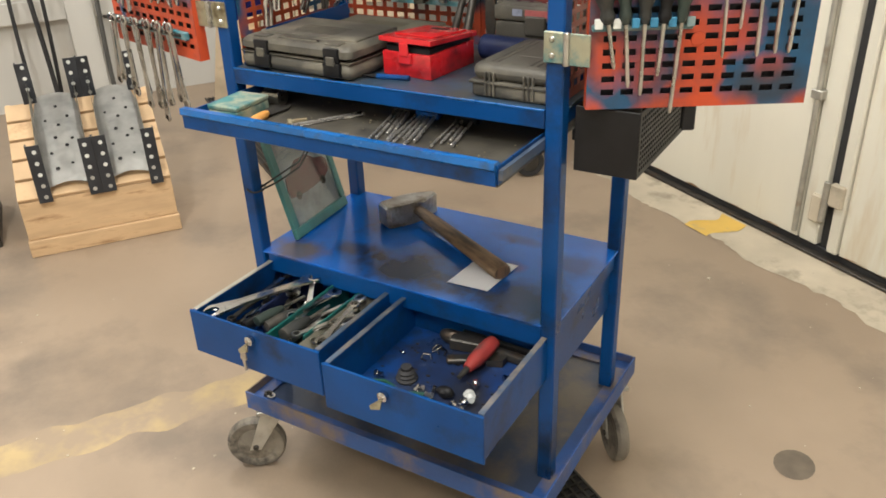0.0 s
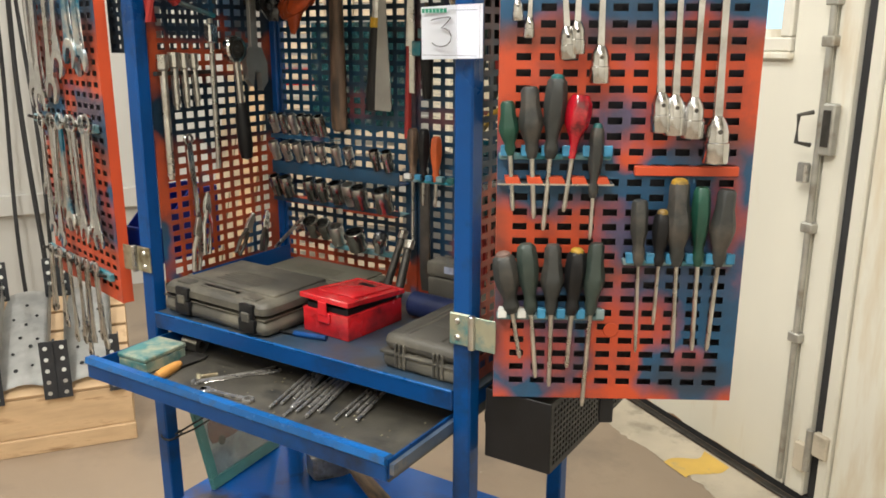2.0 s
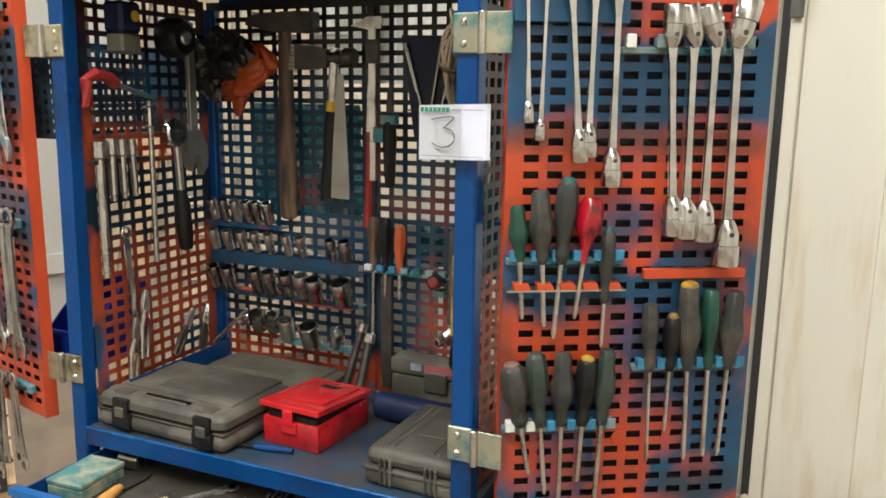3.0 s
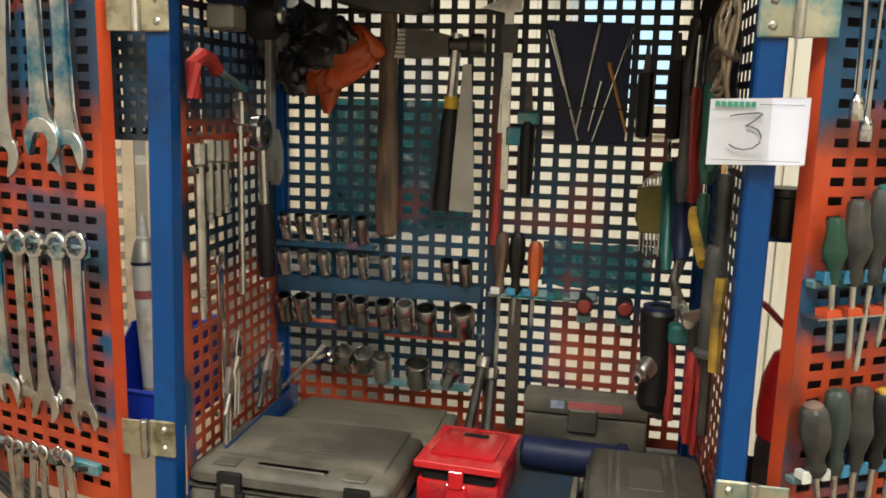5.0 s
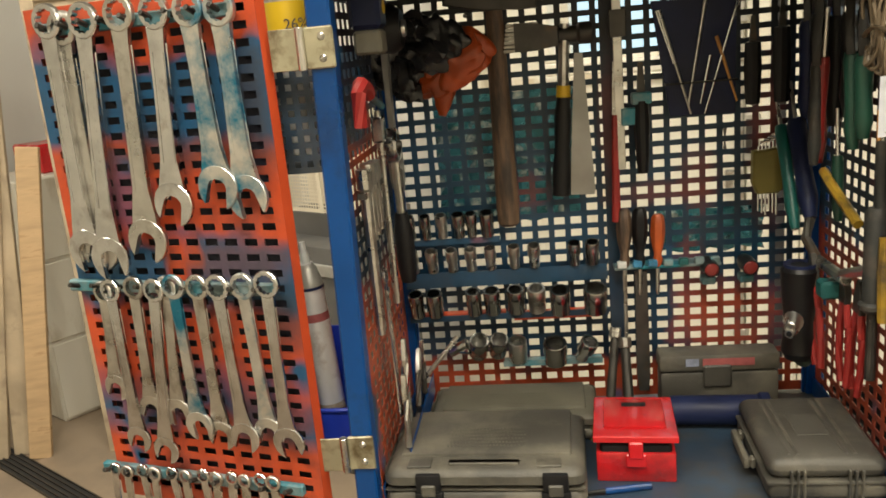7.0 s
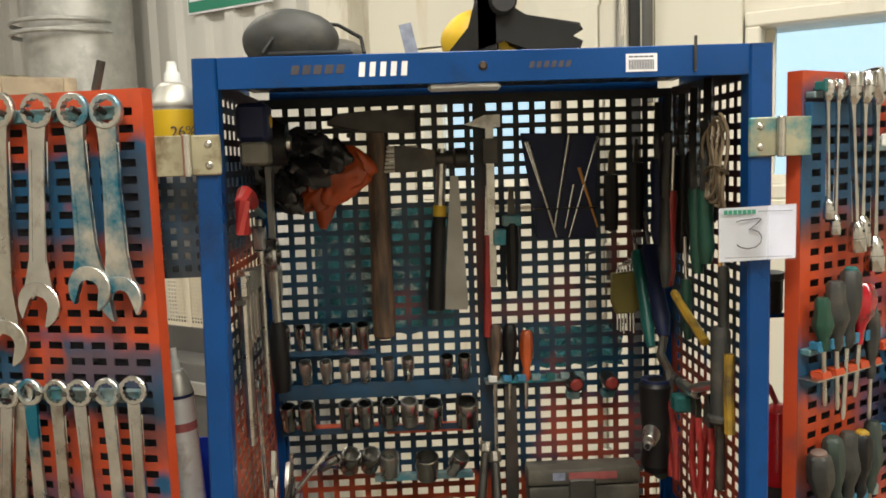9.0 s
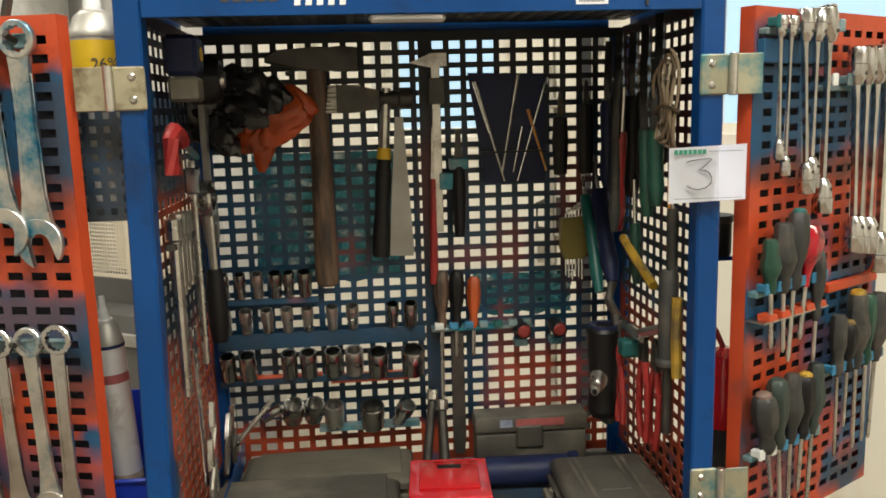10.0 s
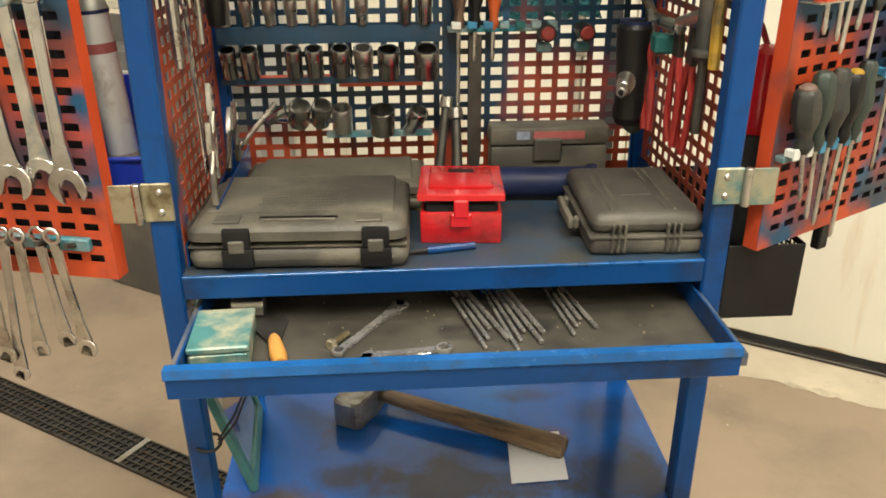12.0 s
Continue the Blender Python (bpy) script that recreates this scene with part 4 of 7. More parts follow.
# ---- hand tools: how each kind is made ----
rng = random.Random(7)
Y90 = pose(0, 0, 0, 90)


def slope(x0, z0, x1, z1):
    """Degrees about y that turn straight down into the way from (x0, z0) to (x1, z1)."""
    return -math.degrees(math.atan2(x1 - x0, z0 - z1))


def jaw_outline(r, tilt):
    """A crescent head with a parallel-sided mouth, opening downwards."""
    hw = r * 0.5
    pts = []
    for k in range(19):
        a = -math.pi / 2 + 0.62 + (2 * math.pi - 1.24) * k / 18
        pts.append((r * math.cos(a), r * math.sin(a) * (1.12 if math.sin(a) < 0 else 0.92)))
    pts += [(-hw * 1.02, -r * 0.86), (-hw, 0.0), (-hw * 0.8, 0.2 * r), (-hw * 0.35, 0.34 * r), (hw * 0.35, 0.34 * r), (hw * 0.8, 0.2 * r), (hw, 0.0), (hw * 1.02, -r * 0.86)]
    c, s = math.cos(radians(tilt)), math.sin(radians(tilt))
    return [(x * c - z * s, x * s + z * c) for x, z in pts]


def ring_bm(ring, thick):
    """A ring end with a twelve-point bore, its rim rounded."""
    bm, seg = B(), 24
    loops = []
    for r, y in ((.68, -.5), (.93, -.5), (1, -.3), (1, .3), (.93, .5), (.68, .5)):
        loop = []
        for k in range(seg):
            a = 2 * math.pi * k / seg
            q = ring * r * (1 if r > .7 else (1.07 if k % 2 else .93))
            loop.append(bm.verts.new((q * math.cos(a), y * thick, q * math.sin(a))))
        loops.append(loop)
    for a, b in zip(loops, loops[1:] + loops[:1]):
        for k in range(seg):
            bm.faces.new((a[k], a[(k + 1) % seg], b[(k + 1) % seg], b[k]))
    return bm


def make_spanner(length, ring, width, jaw, thick, mat, label, m, group="", tilt=15):
    """A combination spanner: ring at the origin, open jaw straight below; the shaft has a sunk panel on both faces."""
    t = thing("combination_spanner", label, "spanner", m, group)
    part("ring_end", ring_bm(ring, thick * 1.15), mat, t)
    w = width / 2 * 1.25
    outline = [(-w * 1.1, -ring * 0.82), (w * 1.1, -ring * 0.82), (w * 0.78, -ring * 1.7), (w * 0.82, -length * 0.4), (w * 0.95, -length * 0.76), (w * 1.35, -length + jaw * 1.0), (w * 1.7, -length + jaw * 0.55), (-w * 1.7, -length + jaw * 0.55), (-w * 1.35, -length + jaw * 1.0), (-w * 0.95, -length * 0.76), (-w * 0.82, -length * 0.4), (-w * 0.78, -ring * 1.7)]
    bar = prism(B(), outline, -thick * 0.36, thick * 0.36, Matrix.Identity(4), 0.0014)
    for sx in (-1, 1):   # raised edges beside the sunk panel
        prism(bar, [(sx * w * 0.5, -length * 0.2), (sx * w * 0.74, -length * 0.2), (sx * w * 0.84, -length * 0.78), (sx * w * 0.56, -length * 0.78)][::sx], -thick * 0.43, -thick * 0.355)
    for k in range(6):   # stamped marks
        z = -length * (0.36 + 0.045 * k)
        box(bar, -w * 0.26, -thick * 0.385, z, w * 0.26, -thick * 0.35, z + length * 0.016)
    part("shaft", bar, mat, t)
    part("open_jaw", prism(B(), [(x, z - length) for x, z in jaw_outline(jaw, tilt)], -thick * 0.42, thick * 0.42, Matrix.Identity(4), 0.0012), mat, t)
    return t


def spanner(m, x0, z0, x1, z1, y, ring, width, jaw, mat, label, group):
    length = math.hypot(x1 - x0, z1 - z0)
    return make_spanner(length, ring, width, jaw, width * 0.42, mat, label, m @ pose(x0, y, z0, 0, slope(x0, z0, x1, z1)), group, rng.choice((-15, 15)))


def screwdriver(m, top, mid, tip, y, fat, handle_mat, label, shaft=0.0032, cap=None, shape=0):
    x0, z0 = top
    length = math.hypot(tip[0] - x0, tip[1] - z0)
    h = math.hypot(mid[0] - x0, mid[1] - z0) + 0.012
    t = thing("screwdriver", label, "screwdriver", m @ pose(x0, y, z0, 0, slope(x0, z0, *tip)), "screwdrivers on the cart")
    if shape == 0:
        prof = [(0, 0), (fat * 0.6, -0.001), (fat * 0.9, -0.006), (fat * 1.02, -h * 0.2), (fat * 1.06, -h * 0.36), (fat * 0.94, -h * 0.54), (fat * 0.66, -h * 0.7), (fat * 0.58, -h * 0.78), (fat * 0.74, -h * 0.86), (fat * 0.72, -h * 0.91), (fat * 0.45, -h), (0, -h)]
    elif shape == 2:
        prof = [(0, 0), (fat * .6, -.001), (fat * .78, -.006), (fat * .82, -h * .26), (fat * 1.08, -h * .46), (fat * 1.1, -h * .54), (fat * .82, -h * .7), (fat * .6, -h * .78), (fat * .66, -h * .88), (fat * .4, -h), (0, -h)]
    elif shape == 3:
        prof = [(0, 0), (fat * .7, -.002), (fat * 1.0, -.012), (fat * 1.12, -h * .3), (fat * .98, -h * .5), (fat * .5, -h * .68), (fat * .36, -h * .8), (fat * .34, -h * .95), (fat * .3, -h), (0, -h)]
    else:
        prof = [(0, 0), (fat * 0.8, -0.001), (fat * 0.98, -0.006), (fat * 1.04, -h * 0.3), (fat * 1.02, -h * 0.5), (fat * 0.8, -h * 0.6), (fat * 0.72, -h * 0.68), (fat * 0.84, -h * 0.78), (fat * 0.8, -h * 0.9), (fat * 0.45, -h), (0, -h)]
    bm = lathe(B(), prof, 24)
    for v in bm.verts:   # flutes
        a = math.atan2(v.co.y, v.co.x)
        k = 1 + 0.07 * math.cos(6 * a) * (1 if -h * 0.66 < v.co.z < -0.004 else 0.2)
        v.co.x *= k
        v.co.y *= k
    part("handle", bm, handle_mat, t)
    if cap:
        part("cap", lathe(B(), [(0, 0.004), (fat * 0.4, 0.0035), (fat * 0.66, 0.0005), (fat * 0.72, -0.004)], 14), cap, t, "bright coloured end cap")
    part("shaft", lathe(B(), [(shaft, -h + 0.004), (shaft, -length + 0.012), (shaft * 1.1, -length + 0.008), (shaft * 0.6, -length), (0, -length)], 8), STEEL, t, "steel shaft")
    return t


def socket_bm(r, h, step=0.9):
    return lathe(B(), [(r * step, 0), (r * step, h * 0.42), (r, h * 0.5), (r, h * 0.97), (r * 0.95, h), (r * 0.74, h), (r * 0.7, h * 0.45), (0, h * 0.45)], 14)


def flex_wrench(x0, z0, x1, z1, y, r, m):
    length = math.hypot(x1 - x0, z1 - z0)
    t = thing("flex_head_wrench", "bright double-ended flex-head socket wrench hanging on the door", "wrench", m @ pose(x0, y, z0, 0, slope(x0, z0, x1, z1)), "flex-head wrenches on the door")
    bar = prism(B(), [(-r * 0.5, 0), (r * 0.5, 0), (r * 0.27, -length * 0.12), (r * 0.24, -length * 0.5), (r * 0.27, -length * 0.84), (r * 0.62, -length + r * 2.4), (-r * 0.62, -length + r * 2.4), (-r * 0.27, -length * 0.84), (-r * 0.24, -length * 0.5), (-r * 0.27, -length * 0.12)], -r * 0.24, r * 0.24, Matrix.Identity(4), 0.0008)
    part("shaft", bar, CHROME, t)
    for z, tilt in ((-length + r * 2.0, 0), (0.002, rng.uniform(-25, 30))):
        mm = pose(0, -r * 0.1, z, 180 if z < -0.05 else 0, tilt)
        s = lathe(B(), [(0, -r * 0.8), (r * 0.45, -r * 0.7), (r * 0.72, -r * 0.2), (r * 0.88, r * 0.3), (r * 0.9, r * 1.2), (r, r * 1.25), (r, r * 2.7), (r * 0.94, r * 2.8), (r * 0.72, r * 2.8), (r * 0.68, r * 1.6), (0, r * 1.6)], 16, mm)
        e = part("socket_end", s, CHROME, t)
        part("pivot_pin", rod(B(), mm @ Vector((0, -r * 0.93, r * 0.35)), mm @ Vector((0, r * 0.93, r * 0.35)), r * 0.2, seg=8), IRON, e)
    return t


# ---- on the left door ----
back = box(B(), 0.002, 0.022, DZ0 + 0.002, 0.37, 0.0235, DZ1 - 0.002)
part("back_sheet", back, INSIDE_SHADE, door_r)
part("back_sheet", box(B(), 0.002, 0.022, DZ0 + 0.002, 0.386, 0.0235, DZ1 - 0.002), INSIDE_SHADE, door_l)
DLX = 0.388   # the left door's own frame starts at its far edge
for z, x0, x1 in ((1.845, 0.03, 0.36), (1.463, -0.01, 0.36), (1.146, -0.02, 0.36)):
    r = part("tool_rack", box(B(), x0, -0.012, z - 0.009, x1, -0.0005, z + 0.009, 0.002), RACK, door_l, "steel hook rail")
    for k in range(9):
        part("hook", rod(B(), (x0 + 0.02 + k * (x1 - x0 - 0.04) / 8, -0.03, z + 0.007), (x0 + 0.02 + k * (x1 - x0 - 0.04) / 8, -0.011, z), 0.004, seg=6), IRON, r)
big = [(.326, 1.856, .336, 1.498), (.308, 1.845, .318, 1.50), (.258, 1.851, .292, 1.487), (.200, 1.855, .220, 1.514), (.140, 1.851, .161, 1.569), (.085, 1.849, .081, 1.592), (.040, 1.846, .040, 1.577)]
for k, (a, b, c, d) in enumerate(big):
    L = math.hypot(a - c, b - d)
    r = 0.0245 + (L - 0.27) * 0.02
    spanner(ML, -a, b, -c, d + r, -0.02 + (0.009 if k == 1 else 0) - 0.002 * (k % 3), r * .95, 0.0225, r * 1.3, (CHROME, STEEL, CHROME, STEEL, CHROME, BLUED, BLUED)[k], "large combination spanner hung by its ring on the open door" if k < 5 else "large combination spanner smeared with blue paint", "large spanners on the door")
mid = [(.324, 1.457, .335, 1.286), (.304, 1.462, .305, 1.202), (.265, 1.465, .273, 1.254), (.223, 1.464, .255, 1.187), (.205, 1.466, .224, 1.251), (.187, 1.470, .184, 1.235), (.150, 1.468, .150, 1.219), (.110, 1.471, .104, 1.222), (.072, 1.471, .064, 1.23), (.028, 1.477, .03, 1.22)]
for k, (a, b, c, d) in enumerate(mid):
    r = 0.0175 + 0.0003 * k
    spanner(ML, -a, b, -c, d + r * 0.8, -0.019 - 0.006 * (k % 2), r, 0.016, r * 1.28, BLUED if k in (5, 8) else (STEEL, CHROME)[k % 2], "medium combination spanner hung by its ring on the open door", "medium spanners on the door")
low = [(.375, .02, .165), (.345, .01, .15), (.319, -.01, .185), (.29, .01, .16), (.26, -.015, .17), (.23, .005, .2), (.2, -.01, .165), (.172, .01, .19), (.147, .024, .222), (.12, .005, .174), (.095, -.009, .158), (.069, -.017, .166)]
for k, (a, dx, L) in enumerate(low):
    r = 0.0112 + 0.0004 * (k % 4)
    spanner(ML, -a, 1.15 + 0.0012 * k, -a - dx, 1.15 - L + r, -0.018 - 0.006 * (k % 2), r, 0.0112, r * 1.2, (CHROME, STEEL)[k % 2], "small combination spanner hung by its ring on the open door", "small spanners on the door")
solid("steel_pin", rod(B(), (0, 0, 0), (0.012, 0, 0.04), 0.006), IRON, "dark steel pin on top of the open door", "pin", ML @ pose(-0.075, 0.012, DZ1))

# ---- on the right door ----
def clip_rack(x0, x1, z, mats, label, tall=0.016):
    rk = part("tool_rack", box(B(), x0, -0.016, z - 0.011, x1, -0.0005, z - 0.002, 0.0015), RACK, door_r, label)
    n = len(mats)
    for k, mt in enumerate(mats):
        x = x0 + 0.008 + k * (x1 - x0 - 0.016) / (n - 1)
        part("clip", box(box(B(), x - 0.0066, -0.03, z - 0.004, x + 0.0066, -0.026, z + tall - 0.004, 0.0012), x - 0.005, -0.0265, z - 0.001, x + 0.005, -0.012, z + tall * 0.6, 0.001), mt, rk)
    return rk


clip_rack(0.003, 0.166, 1.24, [CLIPW, CLIPW, CLIPB, CLIPB, CLIPB, RACK], "clip rail with white and blue tabs")
clip_rack(0.19, 0.352, 1.328, [CLIPB] * 6, "clip rail with blue tabs")
clip_rack(0.002, 0.165, 1.486, [CLIPB] * 6, "clip rail with blue tabs")
clip_rack(0.005, 0.178, 1.848, [TEAL, TEAL, RACK, TEAL, RACK, RACK], "clip rail with teal tabs", 0.018)
clip_rack(0.15, 0.33, 1.772, [CLIPW, RACK, RACK, RACK, RACK], "pale clip rail", 0.018)
part("bracket", box(B(), 0.004, -0.012, 1.80, 0.16, -0.0008, 1.832, 0.001), BLPAINT, door_r)
for k in range(5):
    part("guide_tab", prism(B(), [(.012 + .032 * k, 1.4426), (.034 + .032 * k, 1.4426), (.03 + .032 * k, 1.452), (.01 + .032 * k, 1.452)], -0.031, -0.012), ORANGE, door_r, "orange guide tab")
part("shelf_strip", box(B(), 0.0, -0.03, 1.44, 0.168, -0.0008, 1.4425), STEEL, door_r, "bare steel guide strip")
part("shelf_strip", box(B(), 0.2, -0.012, 1.452, 0.35, -0.0008, 1.466, 0.001), ORANGE, door_r)
part("stop_tab", lathe(B(), [(0, -0.002), (0.011, -0.002), (0.012, -0.001), (0, -0.001)], 16, pose(0.18, 0, 1.209) @ Y90 @ pose(0, 0, 0, 180)), ORANGE, door_r, "orange round stop")
part("latch", box(B(), 0.17, 0.004, DZ0 - 0.045, 0.192, 0.02, DZ0 + 0.004, 0.002), BLACK, door_r, "black latch tab under the door")
for q in ((.018, 1.836, .024, 1.676, .0078), (.043, 1.837, .040, 1.653, .0078), (.076, 1.835, .095, 1.628, .0125), (.107, 1.836, .106, 1.635, .0125), (.138, 1.837, .140, 1.597, .0145)):
    flex_wrench(*q[:4], -0.026, q[4], MR)
for q in ((.212, 1.778, .229, 1.531, .0155), (.242, 1.779, .247, 1.527, .0158), (.272, 1.78, .273, 1.523, .016), (.303, 1.781, .308, 1.49, .0185)):
    flex_wrench(*q[:4], -0.03, q[4], MR)
drivers = [
    ((.012, 1.561), (.017, 1.495), (.023, 1.402), .0125, GREEN, "green-handled screwdriver in the door rack", None, 2),
    ((.043, 1.581), (.049, 1.491), (.054, 1.39), .0155, GREYP, "grey-handled screwdriver in the door rack", None, 2),
    ((.082, 1.594), (.073, 1.491), (.068, 1.373), .0145, GREYP, "grey screwdriver with a teal cap in the door rack", TEAL, 0),
    ((.116, 1.571), (.110, 1.491), (.097, 1.401), .0165, REDCLEAR, "red translucent-handled screwdriver in the door rack", None, 3),
    ((.141, 1.526), (.139, 1.434), (.137, 1.359), .010, GREYP, "slim grey screwdriver with a teal cap", TEAL, 0),
    ((.207, 1.42), (.206, 1.332), (.214, 1.184), .0115, GREYP, "dark grey straight-handled screwdriver in the door rack", None, 1),
    ((.241, 1.402), (.235, 1.333), (.238, 1.229), .012, BLACK, "black screwdriver with a dull yellow cap", CAPYEL, 0),
    ((.262, 1.448), (.268, 1.333), (.27, 1.184), .0175, GREYP, "dark screwdriver with a rubbed brown head and yellow mark", CAPYEL, 2),
    ((.295, 1.44), (.297, 1.333), (.299, 1.188), .0125, GREEN, "green-handled screwdriver in the door rack", None, 0),
    ((.331, 1.437), (.328, 1.333), (.321, 1.188), .0165, GREYP, "grey-handled screwdriver in the door rack", None, 2),
    ((.010, 1.336), (.016, 1.255), (.039, 1.171), .017, GREYP, "worn grey screwdriver with a rubbed brown cap", RUSTYCAP, 0),
    ((.044, 1.353), (.053, 1.255), (.064, 1.139), .0145, GREENG, "green-grey screwdriver in the door rack", None, 0),
    ((.084, 1.352), (.085, 1.255), (.085, 1.125), .015, GREYP, "dark grey screwdriver in the door rack", None, 2),
    ((.120, 1.343), (.111, 1.255), (.111, 1.157), .0145, BLACK, "black screwdriver with a dull yellow cap", CAPYEL, 0),
    ((.148, 1.355), (.144, 1.255), (.137, 1.093), .0145, GREENG, "green-grey screwdriver with a long shaft", None, 2),
]
for top, md, tip, fat, mt, lab, cap, shp in drivers:
    screwdriver(MR, top, md, tip, -0.027, fat, mt, lab, 0.0035 if fat > 0.012 else 0.0028, cap, shp)

# ---- on the back sheet ----
I4 = Matrix.Identity(4)
for z, x0, x1, h in ((1.430, 0.03, 0.21, .012), (1.366, 0.03, 0.40, .03), (1.281, 0.03, 0.40, .012), (1.185, 0.2, 0.385, .012)):
    part("socket_rail", box(B(), x0, 0.358, z - h, x1, 0.3945, z - h + 0.002), BLUE if h > .02 else RACK, cart, "narrow rail with pegs for sockets")
    part("socket_rail", box(B(), x0, 0.356, z - h, x1, 0.358, z - 0.001), P_BACK_SHADED if z > 1.2 else RACK, cart)
part("socket_rail", box(B(), 0.05, 0.375, 1.262, 0.21, 0.3945, 1.277, 0.001), ORANGE, cart, "orange rail strip")
part("socket_rail", box(B(), 0.225, 0.375, 1.258, 0.37, 0.3945, 1.272, 0.001), ORANGE, cart, "orange rail strip")
rows = [(1.433, 0.047, [(.048, .0105, 1), (.077, .010, 0), (.107, .0105, 1), (.138, .012, 0), (.161, .0105, 0), (.189, .0125, 0)]),
        (1.369, 0.045, [(.047, .0115, 1), (.083, .0115, 1), (.12, .011, 1), (.155, .011, 1), (.191, .0105, 1), (.234, .0105, 1), (.27, .0115, 1), (.342, .0115, 0), (.374, .0125, 0)]),
        (1.284, 0.05, [(.047, .014, 0), (.081, .0155, 0), (.154, .0145, 0), (.188, .0155, 0), (.232, .0165, 0), (.27, .0165, 1), (.312, .0185, 0), (.375, .0215, 0)]),
        (1.187, 0.046, [(.229, .0175, 1), (.298, .022, 0)])]
for z, h, items in rows:
    for x, r, bright in items:
        solid("socket", socket_bm(r, h, 0.84 if r < 0.0125 else 0.95), STEEL if bright else SOCKET, "bright socket standing on a peg rail" if bright else "dark hex socket standing on a peg rail", "socket", pose(x, 0.358 if r < 0.018 else 0.34, z, 20), "sockets in rows")
for x, r in ((.153, .019), (.19, .0175)):
    solid("socket", socket_bm(r, 0.045, 0.92), SOCKET, "large dark hex socket on a peg", "socket", pose(x, 0.362, 1.2, 35, 10), "sockets in rows")
solid("socket", socket_bm(0.017, 0.046, 0.75), CHROME, "bright chrome socket tipped on its peg", "socket", pose(.345, 0.355, 1.187, 25, 25), "sockets in rows")
uj = thing("extension_bar", "steel extension bar with a universal joint leaning on the back sheet", "extension bar")
part("bar", rod(B(), (0.012 + .03, 0.34, 1.155), (.115, 0.365, 1.235), 0.0045), STEEL, uj)
part("joint", rod(rod(B(), (.1, 0.362, 1.205), (.135, 0.352, 1.225), 0.0105), (.112, 0.36, 1.212), (.14, 0.348, 1.212), 0.0085), CHROME, uj)


def hammer(label, head, handle_mat, m):
    return thing("hammer", label, "hammer", m, "hammers on the cart")


hb = hammer("large hammer with a long dark ash handle hung up", 0, WOODV, pose(0.228, 0.37, 1.84))
hd = prism(B(), [(-.086, .006), (-.07, .017), (-.02, .02), (.02, .02), (.04, .022), (.073, .02), (.074, -.02), (.04, -.02), (.02, -.018), (-.02, -.018), (-.086, -.003)], -0.017, 0.017, I4, 0.003)
part("head", hd, IRON, hb, "dark forged head")
part("handle", moved(lathe(B(), [(0, 0.022), (.012, .022), (.0125, -.02), (.0145, -.1), (.0165, -.25), (.018, -.36), (.0165, -.392), (.011, -.397), (0, -.397)], 14), Matrix.Diagonal((1.15, 0.8, 1, 1))), WOODV, hb)
part("peg", rod(B(), (-.05, 0.0, -0.022), (-.05, 0.025, -0.019), 0.004), IRON, cart, m=pose(0.228, 0.37, 1.84))
h2 = hammer("claw hammer with a black rubber grip and a yellow band", 0, BLACK, pose(0.345, 0.366, 1.772))
part("head", prism(lathe(B(), [(0, -.046), (.017, -.046), (.0185, -.043), (.0185, -.025), (.014, -.02), (.013, .01), (0, .01)], 14, pose(0, 0, 0, 0, -90)), [(-.012, .015), (-.035, .02), (-.085, .026), (-.085, -.022), (-.07, -.024), (-.012, -.018)], -0.012, 0.012), IRON, h2, "dark steel head")
part("neck", lathe(B(), [(.009, .018), (.0095, -.09)], 10, pose(0, 0, 0, 0, 4)), STEEL, h2)
part("band", lathe(B(), [(.012, -.085), (.0125, -.105)], 12, pose(0, 0, 0, 0, 4)), YEL, h2, "yellow band")
part("grip", lathe(B(), [(0.0, -.1), (.0115, -.1), (.015, -.14), (.0135, -.19), (.0165, -.25), (.0155, -.278), (0, -.282)], 12, pose(0, 0, 0, 0, 4)), BLACK, h2, "black rubber grip")
blade = prism(B(), [(-.007, .0), (.007, .0), (.019, -.235), (.017, -.245), (-.024, -.243), (-.02, -.17)], -0.0012, 0.0012)
box(blade, -.006, -.0016, -.222, -.0005, -.0011, -.2165, .0004)
solid("saw_blade", blade, GREYSTEEL, "grey steel blade plate with a hole hung beside the hammer", "blade", pose(0.366, 0.352, 1.74))
br = thing("feeler_comb", "block of thin grey steel leaves on the back sheet", "gauge", pose(0.24, 0.36, 1.749))
for k in range(7):
    part("leaf", box(B(), 0.001 * k, 0, 0.007 * k, 0.062, 0.022, 0.007 * k + 0.006, 0.001), ZINC, br)
cal = thing("vernier_caliper", "grey steel vernier caliper hung by its jaws", "caliper", pose(0.432, 0.36, 1.835))
part("beam", box(B(), -.0075, -0.002, -.3, .0075, 0.002, .005, 0.0008), STEEL, cal)
part("fixed_jaw", prism(B(), [(-.045, -.004), (-.008, .012), (.02, .012), (.02, -.01), (-.008, -.012)], -0.003, 0.003), STEEL, cal)
part("slider", box(B(), -.013, -0.004, -.075, .015, 0.0045, -.03, 0.001), IRON, cal)
fl = thing("file", "slim file with a black handle on the back sheet", "file", pose(0.469, 0.362, 1.715))
part("blade", prism(B(), [(-.004, 0), (.004, 0), (.008, -.06), (-.008, -.06)], -0.002, 0.002), IRON, fl)
part("ferrule", box(B(), -.017, -0.01, -.07, .017, 0.008, -.05, 0.002), RACK, fl)
part("handle", lathe(B(), [(0, -.062), (.012, -.065), (.014, -.1), (.011, -.17), (.009, -.19), (0, -.19)], 10), BLACK, fl)
rp = thing("slim_pliers", "slim red-handled pliers hung on the back sheet", "pliers", pose(0.426, 0.362, 1.63))
